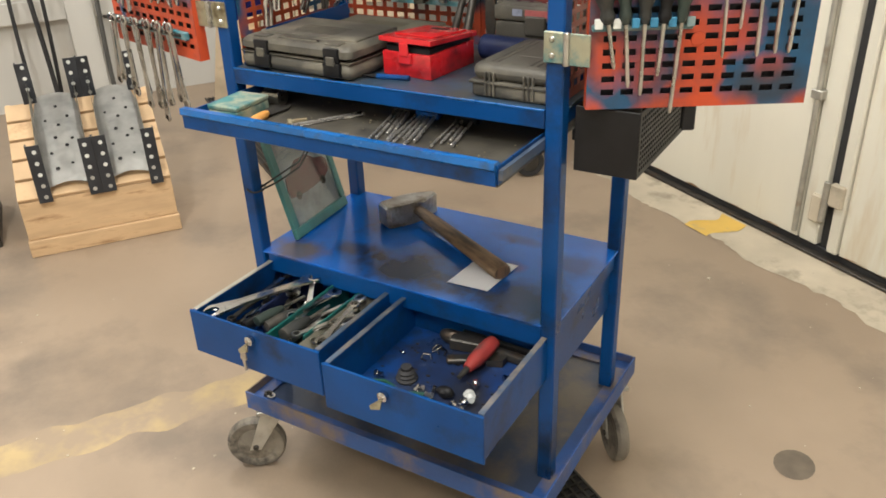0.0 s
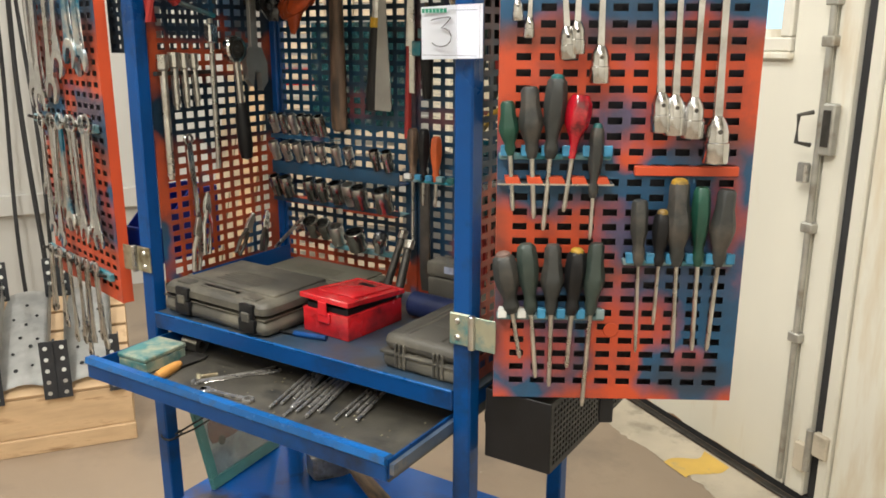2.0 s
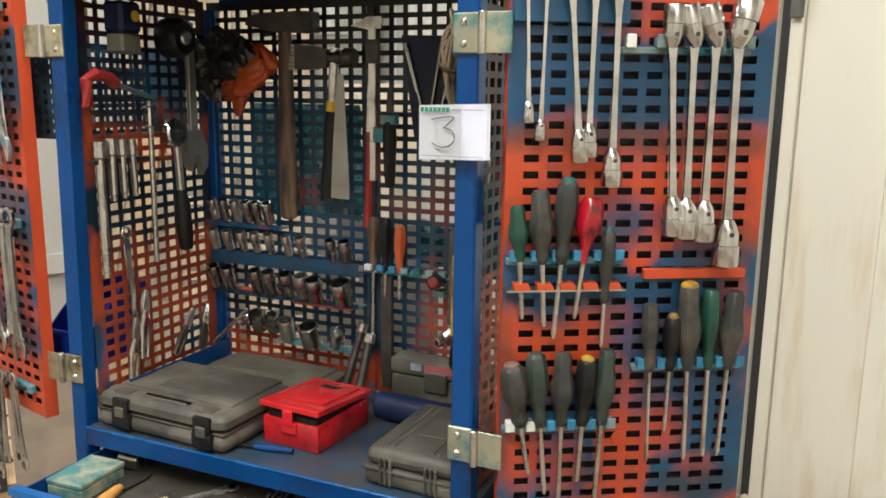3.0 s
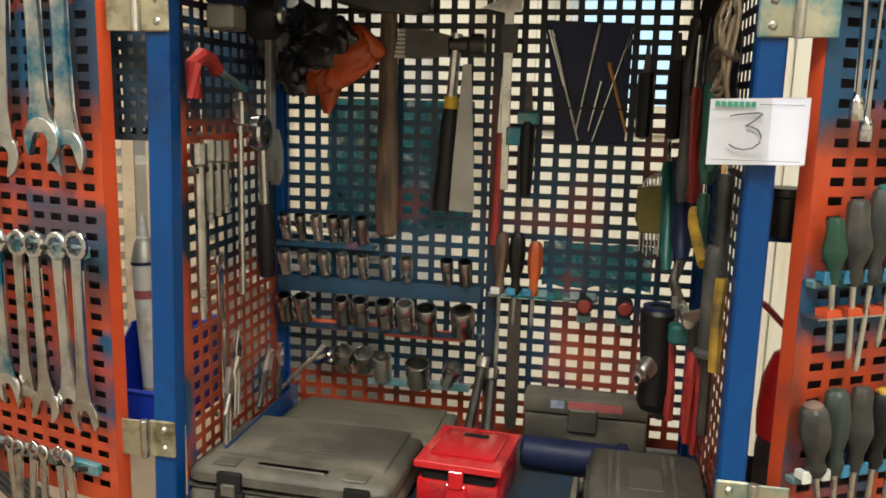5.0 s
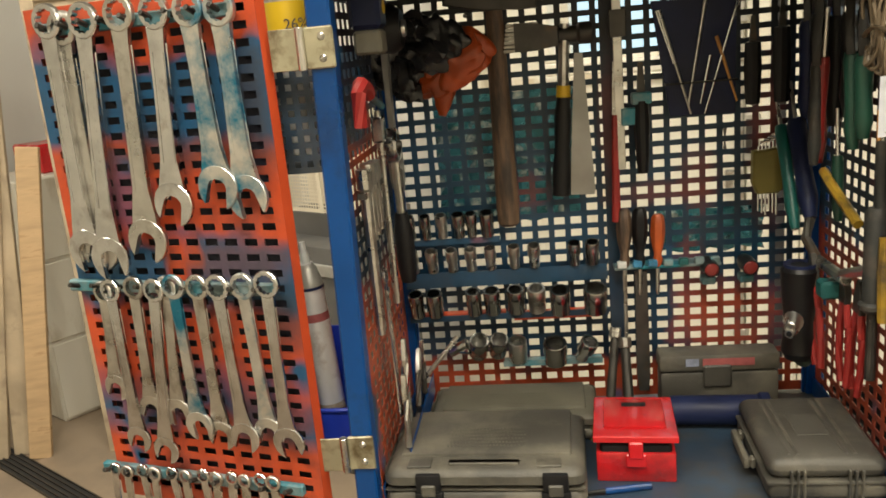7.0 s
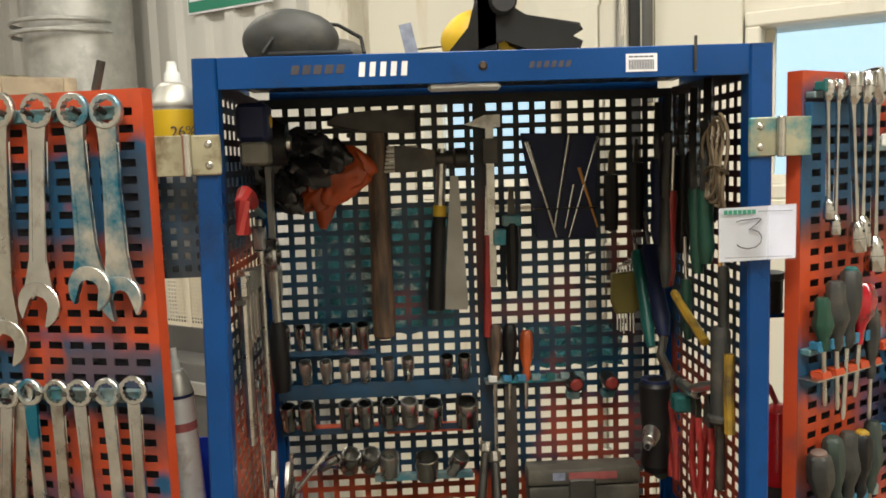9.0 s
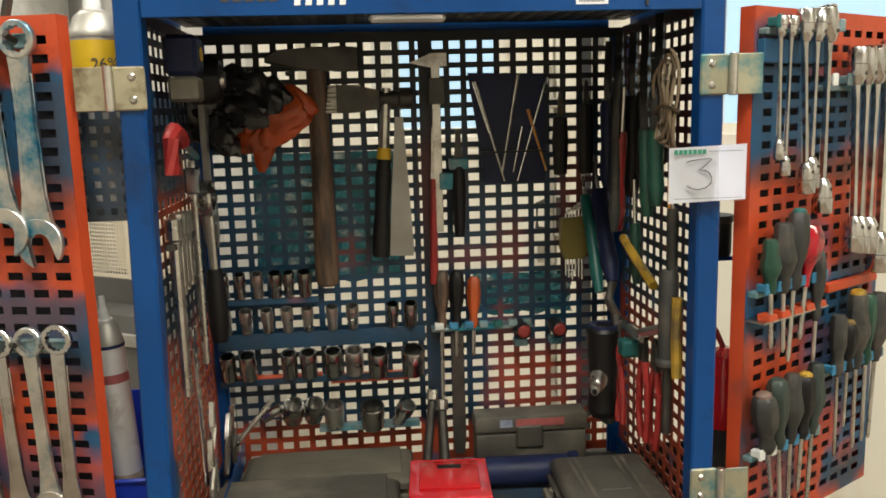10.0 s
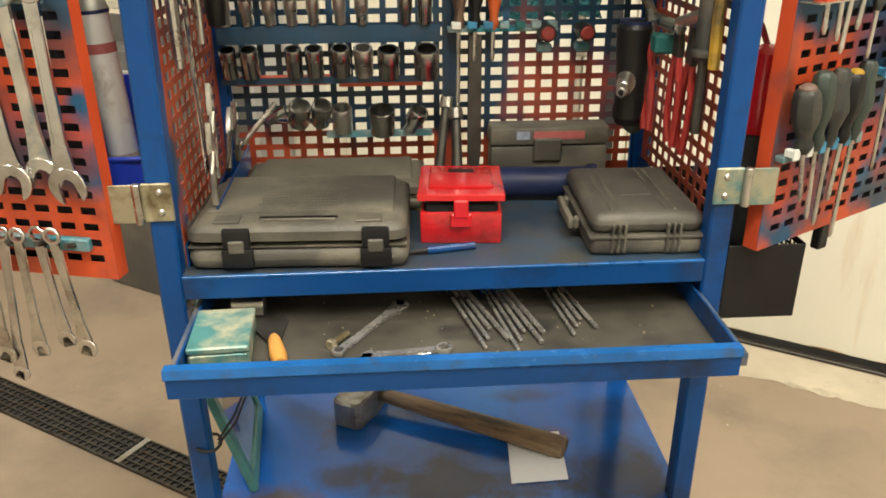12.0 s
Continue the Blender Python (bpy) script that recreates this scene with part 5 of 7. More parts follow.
part("jaw", prism(B(), [(-.003, .09), (.003, .09), (.007, 0), (-.007, 0)], -0.003, 0.003), STEEL, rp)
part("handle", rod(B(), (-.002, 0, 0.0), (-.006, 0, -.19), 0.0055, 0.008), REDP, rp)
part("clip_block", box(B(), .008, -.006, -.02, .034, .008, .01, 0.002), RACK, rp)
for (a, mt, lab, w) in ((.433, WOODV, "brown-handled driver in the back rack", .0125), (.461, BLACK, "black-handled driver in the back rack", .0125), (.492, KNIFE, "orange-handled knife in the back rack", .0115)):
    screwdriver(I4, (a, 1.464 if a < .48 else 1.45), (a - .001, 1.365), (a - .003, 1.2 if a < .45 else 1.3), 0.362, w, mt, lab, 0.0035)
rk = part("tool_rack", box(B(), .413, 0.357, 1.35, .6, 0.3945, 1.356, 0.001), RACK, cart, "teal clip rail")
for k in range(7):
    part("clip", box(B(), .418 + k * .027, 0.347, 1.3565, .434 + k * .027, 0.36, 1.368, 0.001), (CLIPW, CLIPB, CLIPB, RACK, TEAL, RACK, RACK)[k], rk)
solid("flat_file", prism(B(), [(-.011, .0), (.011, 0), (.012, -.2), (.009, -.235), (-.009, -.235), (-.012, -.2)], -0.003, 0.003, I4, 0.0008), IRON, "long dark flat file hung on the back sheet", "file", pose(.46, 0.366, 1.345))
po = thing("pick_pouch", "navy vinyl pouch with steel picks on the back sheet", "tool pouch", pose(.49, 0.372, 1.617))
part("pouch", prism(B(), [(.0, .196), (.14, .192), (.137, .0), (.028, .002)], -0.004, 0.004, I4, 0.0012), POUCH, po)
for a, b, c, d, mt in ((.008, .18, .035, .09, CHROME), (.012, .18, .062, .004, STEEL), (.088, .19, .058, .02, STEEL), (.14, .185, .085, .003, CHROME), (.095, .1, .078, .02, CHROME), (.105, .13, .138, .02, ORWOOD)):
    part("pick", rod(B(), (a, -0.009, b), (c, -0.009, d), 0.0032, 0.0018, 8), mt, po)
part("strap", box(B(), .02, -0.0125, .055, .139, -0.0045, .058), BLACK, po)
for x, z0, z1 in ((.655, 1.735, 1.63), (.702, 1.755, 1.63)):
    sc = thing("chisel", "dark chisel with a black handle on the back sheet", "chisel", pose(x, 0.368, z0), "chisels on the back sheet")
    part("blade", prism(B(), [(-.003, .04), (.003, .04), (.006, -.005), (-.006, -.005)], -0.0025, 0.0025), IRON, sc)
    part("handle", moved(lathe(B(), [(0, 0), (.013, -.003), (.015, -.05), (.012, z1 - z0), (0, z1 - z0 - .004)], 10), I4), BLACK, sc)
hx = thing("hex_key_set", "fan of bright hex keys in a khaki plastic holder", "hex keys", pose(.678, 0.36, 1.515))
part("holder", prism(B(), [(-.025, .035), (.024, .04), (.026, -.03), (.016, -.04), (-.018, -.04), (-.026, -.02)], -0.01, 0.012, I4, 0.003), KHAKI, hx)
for k in range(6):
    part("hex_key", tube(B(), [(-.016 + k * .006, -.004, -.07 - .004 * (k % 3)), (-.016 + k * .006, -.004, .042 + .004 * k), (-.012 + k * .006, -.006, .05 + .004 * k), (.004 + k * .006, -.012, .052 + .003 * k)], 0.002, 6), CHROME, hx)
for x in (.578, .644):
    kn = thing("knurled_plug", "dark plug with a round red end on the back rack", "plug", pose(x, 0.36, 1.35), "red-ended plugs")
    part("body", lathe(B(), [(0, .03), (.014, .03), (.015, 0), (.013, -.02), (0, -.02)], 14, pose(0, 0, 0, 90)), BLACK, kn)
    part("end", lathe(B(), [(0, .034), (.009, .033), (.0125, .0295)], 14, pose(0, 0, 0, 90)), BUTTON, kn, "round red end")
    part("foot", box(B(), -.012, -.005, -.035, .012, .02, -.021, .002), RACK, kn)


def crumple(r, squash, seed, amount):
    bm = B()
    bmesh.ops.create_icosphere(bm, subdivisions=4, radius=r)
    for v in bm.verts:
        k = 1 + amount * noise.noise(v.co * 26 + Vector((seed, 0, 0))) + amount * 0.7 * abs(noise.noise(v.co * 60 + Vector((0, seed, 0))))
        v.co = Vector((v.co.x * squash[0], v.co.y * squash[1], v.co.z * squash[2])) * k
    return bm


gl = thing("work_gloves", "crumpled black and orange rubber gloves hung on the back sheet", "gloves", pose(0.085, 0.345, 1.765))
part("black_glove", moved(crumple(.052, (1.05, .55, .95), 3, .85), pose(-.035, .002, -.012, 0, 35)), DGLOVE, gl)
part("black_glove", moved(crumple(.042, (1.25, .5, .8), 12, .95), pose(.022, -.014, .012, 0, 15)), DGLOVE, gl)
part("black_cuff", moved(crumple(.03, (1.0, .5, 1.1), 17, .8), pose(.055, -.018, .02, 0, -25)), DGLOVE, gl, "crumpled black cuff")
part("orange_glove", moved(crumple(.036, (1.15, .5, .8), 8, 1.25), pose(.055, -.004, -.03, 0, -20)), OGLOVE, gl, "crumpled orange glove")
part("orange_glove", moved(crumple(.022, (1.5, .5, .9), 31, 1.1), pose(.09, .0, .012, 0, 40)), OGLOVE, gl, "crumpled orange glove")
tip = B()
bmesh.ops.create_cone(tip, cap_ends=True, segments=18, radius1=.006, radius2=.026, depth=.06)
bmesh.ops.subdivide_edges(tip, edges=tip.edges[:], cuts=2)
for v in tip.verts:
    v.co += Vector((.004 * noise.noise(v.co * 60), .003 * noise.noise(v.co * 70), .003 * noise.noise(v.co * 50)))
    v.co.y *= .5
part("glove_tip", moved(tip, pose(.047, -.004, -.082, 0, 8)), OGLOVE, gl, "orange glove finger")

# ---- on the inside of the left sheet ----
LX = 0.032
MLS = pose(LX, 0, 0, 0, 0, 90)   # x along the side, minus y into the cabinet
for q in ((.053, 1.613, .053, 1.362, .0078), (.081, 1.617, .081, 1.502, .0076), (.105, 1.615, .108, 1.504, .0072), (.13, 1.614, .136, 1.506, .0068)):
    L = q[1] - q[3]
    solid("extension_bar", lathe(B(), [(0, 0), (q[4] * 1.5, 0), (q[4] * 1.5, -.028), (q[4], -.032), (q[4], -L + .012), (q[4] * .75, -L + .01), (q[4] * .75, -L), (0, -L)], 10), STEEL, "steel socket extension bar clipped to the side sheet", "extension bar", MLS @ pose(q[0], -.008, q[1], 0, slope(*q[:4])), "extension bars on the side sheet")
part("tool_rack", box(B(), LX - .0005, .035, 1.572, LX + .012, .18, 1.58), IRON, cart, "dark spring clip rail")
tb = thing("sliding_tee_bar", "long steel tee bar hung on the side sheet", "tee bar", MLS @ pose(.18, -.012, 1.665))
part("bar", rod(B(), (0, 0, .02), (-.003, 0, -.295), .0055), STEEL, tb)
part("head", box(B(), -.012, -.01, -.03, .012, .01, .01, .003), CHROME, tb)
rt = thing("ratchet", "ratchet with a round chrome head and a black grip", "ratchet", MLS @ pose(.236, -.022, 1.622, 0, -7))
part("head", lathe(B(), [(.019, .009), (.026, .009), (.029, .005), (.029, -.009), (.026, -.012), (.019, -.012)], 24, Y90, closed=True), CHROME, rt)
part("gear", lathe(B(), [(0, .014), (.006, .014), (.007, .006), (.0185, .005), (.0185, -.01), (0, -.01)], 18, Y90), IRON, rt, "dark gear plate")
part("neck", rod(B(), (0, 0, -.02), (-.006, 0, -.12), .0075), STEEL, rt)
part("grip", moved(lathe(B(), [(0, -.115), (.011, -.115), (.0165, -.15), (.0165, -.21), (.013, -.238), (0, -.243)], 12), pose(0, 0, 0, 0, 3)), BLACK, rt, "black rubber grip")
aw = solid("adjustable_wrench", prism(prism(B(), [(-.01, .0), (.01, 0), (.011, -.22), (-.011, -.22)], -.005, .005, I4, .001), [(-.02, -.215), (.018, -.215), (.034, -.25), (.034, -.29), (.016, -.31), (.012, -.27), (-.004, -.265), (-.012, -.3), (-.026, -.285), (-.03, -.24)], -.008, .008), GREYSTEEL, "large dull steel adjustable wrench hung on the side sheet", "wrench", MLS @ pose(.3, -.012, 1.84))
hs = thing("hose_clamp_tool", "dark round-headed tool hung high on the side sheet", "tool", MLS @ pose(.24, -.03, 1.805))
part("body", lathe(B(), [(0, .025), (.03, .025), (.038, .012), (.038, -.02), (.02, -.028), (0, -.028)], 18, Y90), BLACK, hs)
part("cap", lathe(B(), [(0, .032), (.012, .031), (.014, .0255)], 12, Y90), STEEL, hs)
bx = thing("tape_measure", "blue and black box-shaped tool with a beige lower half", "tool", MLS @ pose(.108, -.03, 1.815))
part("body", box(B(), -.026, -.02, -.01, .026, .025, .045, .006), POUCH, bx)
part("lower", box(B(), -.024, -.018, -.045, .024, .022, -.011, .004), CASE2, bx, "beige lower half")
part("dial", lathe(B(), [(0, .0265), (.01, .026), (.011, .02)], 12, pose(.008, .005, .02) @ Y90), YEL, bx)
rg = thing("hacksaw", "red-framed hacksaw hung on the side sheet", "hacksaw", MLS @ pose(.055, -.02, 1.72))
part("grip", tube(B(), [(-.03, 0, -.045), (-.032, 0, .0), (-.01, 0, .012), (.02, 0, .006), (.035, 0, -.006)], .011), REDP, rg)
part("frame", tube(B(), [(.04, 0, -.006), (.09, .0, -.02), (.13, 0, -.03)], .005), RACK, rg)
spanner(MLS, .1, 1.44, .115, 1.21, -.012, .0125, .0115, .014, CHROME, "small bright spanner hung low on the side sheet", "side sheet spanners")
for a, b, c, d, mt, nm in ((.129, 1.325, .118, 1.19, CHROME, "bright"), (.1, 1.275, .086, 1.16, STEEL, "dull"), (.262, 1.255, .205, 1.17, STEEL, "dull"), (.303, 1.255, .285, 1.16, CHROME, "bright")):
    pl = thing("pliers", nm + " steel pliers leaning in the shelf corner", "pliers", MLS @ pose(a, -.024, b, 0, slope(a, b, c, d)), "pliers in the corner")
    L = math.hypot(a - c, b - d)
    part("jaw", prism(B(), [(-.004, .0), (.004, 0), (.01, -.03), (.008, -.045), (-.008, -.045), (-.01, -.03)], -.004, .004, I4, .001), mt, pl)
    for s in (-1, 1):
        part("handle", tube(B(), [(s * .004, s * .002, -.04), (s * .011, s * .002, -.07), (s * .008, s * .002, -L)], .0048, 8), mt if a < .2 else IRON, pl)
part("offcut", box(B(), .06, .07, SZ + .0365, .062, .37, SZ + .0765), BLUE, cart)

# ---- on the inside of the right sheet ----
RX = W - 0.031
MRS = pose(RX, 0, 0, 0, 0, -90)   # x runs towards the front


def grip_tool(y0, z0, y1, z1, off, mt, name, label, cat, r=.011, head=STEEL):
    t = thing(name, label, cat, pose(RX - off, y0, z0) @ pose(0, 0, 0, math.degrees(math.atan2(y1 - y0, z0 - z1)), 0, 0))
    L = math.hypot(y1 - y0, z1 - z0)
    part("handle", lathe(B(), [(0, 0), (r * .8, -.001), (r, -.012), (r * .85, -L * .5), (r, -L * .8), (r * .6, -L), (0, -L)], 12), mt, t)
    if head is IRON:   # dark jaws above the handle
        jaw = prism(B(), [(-.012, -.004), (.012, -.004), (.019, .03), (.012, .052), (.004, .1), (-.004, .1), (-.012, .052), (-.019, .03)], -.006, .006, pose(0, 0, 0, 0, 0, 62), .001)
        part("jaw", jaw, TOOLBLACK, t, "oily dark jaws")
        part("pivot", rod(B(), (-.007, .0, .034), (.007, 0, .034), .006), STEEL, t)
    else:
        part("blade", rod(B(), (0, 0, -.002), (0, 0, .07), .0035, .003, 8), head, t)
    return t


grip_tool(.262, 1.706, .265, 1.539, .03, REDP, "pliers", "red-handled pliers hung with dark jaws up on the side sheet", "pliers", .013, IRON)
grip_tool(.2, 1.708, .22, 1.555, .045, REDP, "screwdriver", "slim red and grey driver on the side sheet", "screwdriver", .009)
grip_tool(.205, 1.7, .215, 1.545, .052, GREYP, "pliers", "grey-handled pliers hung on the side sheet", "pliers", .01, IRON)
grip_tool(.09, 1.715, .085, 1.6, .03, GREEN, "pliers", "green-handled pliers hung on the side sheet", "pliers", .0125, IRON)
grip_tool(.135, 1.715, .12, 1.58, .03, GREEN, "pliers", "dark green pliers hung on the side sheet", "pliers", .012, IRON)
grip_tool(.17, 1.77, .165, 1.62, .018, BLACK, "pliers", "black-handled pliers hung close to the side sheet", "pliers", .016, IRON)
grip_tool(.235, 1.765, .235, 1.6, .016, BLACK, "pliers", "black-handled pliers hung close to the side sheet", "pliers", .016, IRON)
grip_tool(.3, 1.77, .3, 1.56, .018, BLACK, "pliers", "black-handled pliers hung close to the side sheet", "pliers", .017, IRON)
grip_tool(.345, 1.76, .345, 1.6, .022, POUCH, "pliers", "navy-handled pliers hung in the corner", "pliers", .016, IRON)
grip_tool(.115, 1.78, .11, 1.66, .016, BLACK, "pliers", "black-handled pliers hung close to the side sheet", "pliers", .015, IRON)
grip_tool(.36, 1.59, .27, 1.43, .06, DIVT, "cutter", "teal and blue handled cutter on the side sheet", "cutter", .0115)
grip_tool(.345, 1.6, .26, 1.45, .04, POUCH, "cutter", "navy-handled cutter on the side sheet", "cutter", .0165)
grip_tool(.2, 1.56, .19, 1.46, .022, GREEN, "screwdriver", "short green-handled driver on the side sheet", "screwdriver", .009)
grip_tool(.06, 1.6, .055, 1.4, .014, GREYP, "file", "grey-handled file hung behind the grease gun", "file", .009)
solid("yellow_handle", tube(B(), [(RX - .012, .042, 1.47), (RX - .014, .04, 1.42), (RX - .012, .038, 1.35)], .008), CAPYEL, "straight yellow tool handle behind the grease gun", "handle")
solid("wire_brush_handle", tube(B(), [(RX - .03, .235, 1.53), (RX - .036, .18, 1.518), (RX - .03, .09, 1.478)], .0075), CAPYEL, "curved yellow handle on the side sheet", "brush")
gg = thing("grease_gun", "grey cylinder-bodied grease gun hung by the front post", "grease gun", pose(RX - .018, .06, 1.44))
part("barrel", lathe(B(), [(0, .068), (.011, .068), (.0145, .06), (.0145, -.066), (.019, -.07), (.019, -.076), (.012, -.082), (0, -.082)], 16), GREYP, gg)
part("rod", rod(B(), (0, 0, -.08), (0, 0, -.185), .0075), IRON, gg)
part("spout", rod(B(), (0, 0, .066), (0, .004, .2), .003), ORWOOD, gg)
part("cap", rod(B(), (-.004, 0, -.02), (-.024, .05, -.04), .008), STEEL, gg)
for (y, z, off, tl) in ((.205, 1.36, .05, 12), (.13, 1.355, .03, 2), (.095, 1.35, .022, -4)):
    p = thing("pliers", "pliers with long red handles hung on the side sheet", "pliers", pose(RX - off, y, z, 0, 0, 90) @ pose(0, 0, 0, 0, tl), "red pliers on the side sheet")
    part("jaw", prism(B(), [(-.004, .045), (.004, .045), (.014, .012), (.012, -.006), (-.012, -.006), (-.014, .012)], -.005, .005, I4, .001), IRON, p)
    for s in (-1, 1):
        part("handle", tube(B(), [(s * .006, 0, -.004), (s * .017, 0, -.04), (s * .02, 0, -.09), (s * .012, 0, -.135)], .0058, 8), REDP, p, "red dipped handle")
gp = thing("gear_puller", "dark steel puller with a cross bolt on the side sheet", "puller", pose(RX - .04, .17, 1.39))
part("bolt", rod(B(), (0, .06, 0), (0, -.07, .004), .009), STEEL, gp)
part("arm", tube(B(), [(0, .05, .0), (-.01, .08, .03), (0, .09, .06)], .008), IRON, gp)
part("block", box(B(), -.02, -.03, -.04, .02, .0, -.012, .004), TEAL, gp)
part("claw", tube(B(), [(-.01, .05, -.01), (-.016, .07, -.05), (-.01, .05, -.085)], .007), IRON, gp)
coil = thing("wire_coil", "bundle of tan wire hung in long loops by the front post", "wire")
for k in range(4):
    part("loop", tube(B(), [(RX - .024 - .004 * k + .004 * math.sin(a * 3 + k), .05 + .006 * (k - 1.5) + (.013 + .003 * k) * math.cos(a), 1.752 + (.07 - .006 * k) * math.sin(a)) for a in (math.pi * 2 * q / 24 for q in range(25))], .0026, 6), WIRE, coil)
part("wrap", tube(B(), [(RX - .03 + .014 * math.cos(a), .05 + .026 * math.sin(a), 1.742 + .006 * math.sin(a * 2)) for a in (math.pi * 2 * q / 20 for q in range(42))], .003, 6), WIRE, coil)
ag = thing("air_tool", "dark green air tool with a steel nose hung at the back", "air tool", pose(.69, .215, 1.31) @ Matrix.Diagonal((.8, .8, 1, 1)))
part("body", lathe(B(), [(0, .075), (.03, .075), (.036, .068), (.033, .02), (.028, -.02), (.033, -.07), (.026, -.082), (0, -.082)], 18), BLACK, ag)
part("collar", lathe(B(), [(.018, .077), (.031, .079), (.031, .07)], 18), POUCH, ag)
part("nose", rod(rod(B(), (-.01, -.01, -.01), (-.03, -.05, -.018), .02, .013, 14), (-.03, -.05, -.018), (-.037, -.063, -.021), .0095, .009, 12), STEEL, ag, "steel nose")
part("nose_hole", rod(B(), (-.037, -.063, -.021), (-.0375, -.0642, -.0213), .0055), BLACK, ag)
part("grip", moved(crumple(.03, (.9, .9, 1.4), 2, .08), pose(.012, .01, -.06)), GREENG, ag)

# ---- on the main shelf ----
def tool_case(name, label, w, d, h, mat, m, latches=True, handle="front"):
    """A blow-moulded case lying flat: lower shell, lid, seam, latches, sunk grip and ribs."""
    t = thing(name, label, "tool case", m)
    low = box(B(), 0, 0, 0, w, d, h * 0.5 - 0.001, min(0.02, h * .24), 4)
    part("lower_shell", low, mat, t)
    lid = box(B(), 0, 0, h * 0.5 + 0.001, w, d, h - 0.005, min(0.026, h * .3), 5)
    box(lid, w * .07, d * .24, h - 0.012, w * .93, d * .97, h, 0.005, 2)
    part("lid", lid, mat, t)
    part("seam", box(B(), 0.003, 0.003, h * 0.5 - 0.0012, w - 0.003, d - 0.003, h * 0.5 + 0.0012), mat, t)
    if latches:
        for x in (w * .16, w * .78):
            l = part("latch", box(box(B(), x, -0.007, h * .1, x + .044, 0.004, h * .5, 0.003, 2), x + .003, -0.006, h * .5, x + .041, 0.004, h * .9, 0.003, 2), BLACK, t, "chunky black snap latch")
            part("tongue", box(B(), x + .011, -0.0095, h * .42, x + .033, -0.004, h * .68, 0.002), mat, l)
        part("grip_recess", box(B(), w * .32, d * .125, h - 0.0075, w * .68, d * .19, h - 0.005, 0.001), BLACK, t, "dark sunk carrying grip")
        part("grip_bar", box(B(), w * .33, d * .1, h - .0062, w * .67, d * .125, h - .002, .001), mat, t)
        for x in (w * .12, w * .76):
            part("pad", box(B(), x, d * .07, h - .0065, x + w * .12, d * .19, h - .003, .001), mat, t)
    studs = B()
    for k in range(22):
        for j in range(6):
            x, y = w * (.3 + .018 * k + .009 * (j % 2)), d * (.34 + .055 * j)
            box(studs, x, y, h - .001, x + .0032, y + .005, h + .0007)
    part("textured_panel", studs, mat, t, "panel of small moulded studs")
    return t


tool_case("tool_case", "large dusty black plastic tool case lying flat on the shelf", .31, .205, .073, CASE, pose(.022, .017, SZ, 0, 0, -2.2))
c2 = tool_case("tool_case", "flat dusty olive tool case behind the black one", .3, .145, .052, CASE2, pose(.066, .228, SZ, 0, 0, -1), latches=False)
c3 = thing("tool_case", "dusty grey-black tool case with rounded edges at the shelf end", "tool case", pose(.594, .026, SZ, 0, 0, -1.5))
part("lower_shell", box(B(), 0, 0, 0, .168, .222, .03, .01, 3), CASE, c3)
lid3 = box(B(), 0.001, 0.001, .0325, .167, .221, .064, .016, 4)
part("lid", lid3, CASE, c3)
part("seam_band", box(B(), -.003, -.003, .0265, .171, .225, .0325, .0025, 2), CASE, c3)
part("handle", box(box(box(B(), -.022, .06, .018, -.012, .16, .036, .004, 2), -.012, .06, .018, -.0035, .075, .036, .003), -.012, .145, .018, -.0035, .16, .036, .003), CASE, c3)
for x in (.03, .11):
    for k in range(3):
        part("rib", box(B(), x + .009 * k, -.0045, .005, x + .009 * k + .004, .003, .05, .0015), CASE, c3)
    for k in range(2):
        part("rib", box(B(), x + .012 * k, .02, .063, x + .012 * k + .006, .2, .0652, .001), CASE, c3)
part("emblem", box(B(), .06, .08, .063, .108, .15, .0648, .001), CASE, c3)
c4 = thing("tool_case", "narrow black plastic case with a faded label standing on edge", "tool case", pose(.486, .334, SZ, 0, 0, -1))
part("shell", box(B(), 0, 0, 0, .208, .05, .073, .006, 2), CASE, c4)
part("lid", box(B(), -.0015, -.0015, .0745, .2095, .0515, .107, .006, 2), CASE, c4)
part("latch", box(B(), .075, -.007, .046, .125, .0, .088, .003), CASE, c4)
part("label", box(B(), .075, -.0028, .086, .165, -.0014, .1), LABELR, c4, "faded red label strip")
part("label", box(B(), .045, -.0028, .086, .068, -.0014, .1), LABELB, c4, "pale label patch")
cyl = solid("blue_cylinder", lathe(B(), [(0, 0), (.022, 0), (.026, .004), (.026, .15), (.03, .155), (.03, .168), (.022, .172), (0, .172)], 20, between((.49, .272, SZ + .03), (.665, .262, SZ + .03))), POUCH, "dark blue plastic cylinder lying on the shelf", "cylinder")
tin = thing("metal_box", "red enamel metal box with its lid ajar", "box", pose(.351, .092, SZ, 0, 0, -4.5))
part("body", box(B(), 0, 0, 0, .122, .16, .05, .003, 2), RED, tin)
# Black block put in to darken the gap below the raised lid.
part("filling", box(B(), .006, .004, .045, .116, .154, .064, .004), BLACK, tin, "black block painting in the dark gap under the lid")
lid = box(B(), -.004, -.002, 0, .126, .165, .003, .001)
box(lid, -.004, -.004, -.007, .126, -.001, .003, .001)
box(lid, -.004, -.001, -.007, -.001, .165, .0, .0005)
box(lid, .123, -.001, -.007, .126, .165, .0, .0005)
box(lid, .012, .03, .0032, .11, .15, .006, .0025, 2)
part("lid", moved(lid, pose(0, 0, .0765, -4)), RED, tin)
part("clasp", box(box(B(), .045, -.006, .028, .077, .0, .05, .002), .05, -.009, .044, .072, -.004, .072, .002), RED, tin)
part("maker_plate", box(B(), .042, .1, .0745, .082, .128, .0775), BLACK, tin, m=pose(0, 0, 0, -1.5))
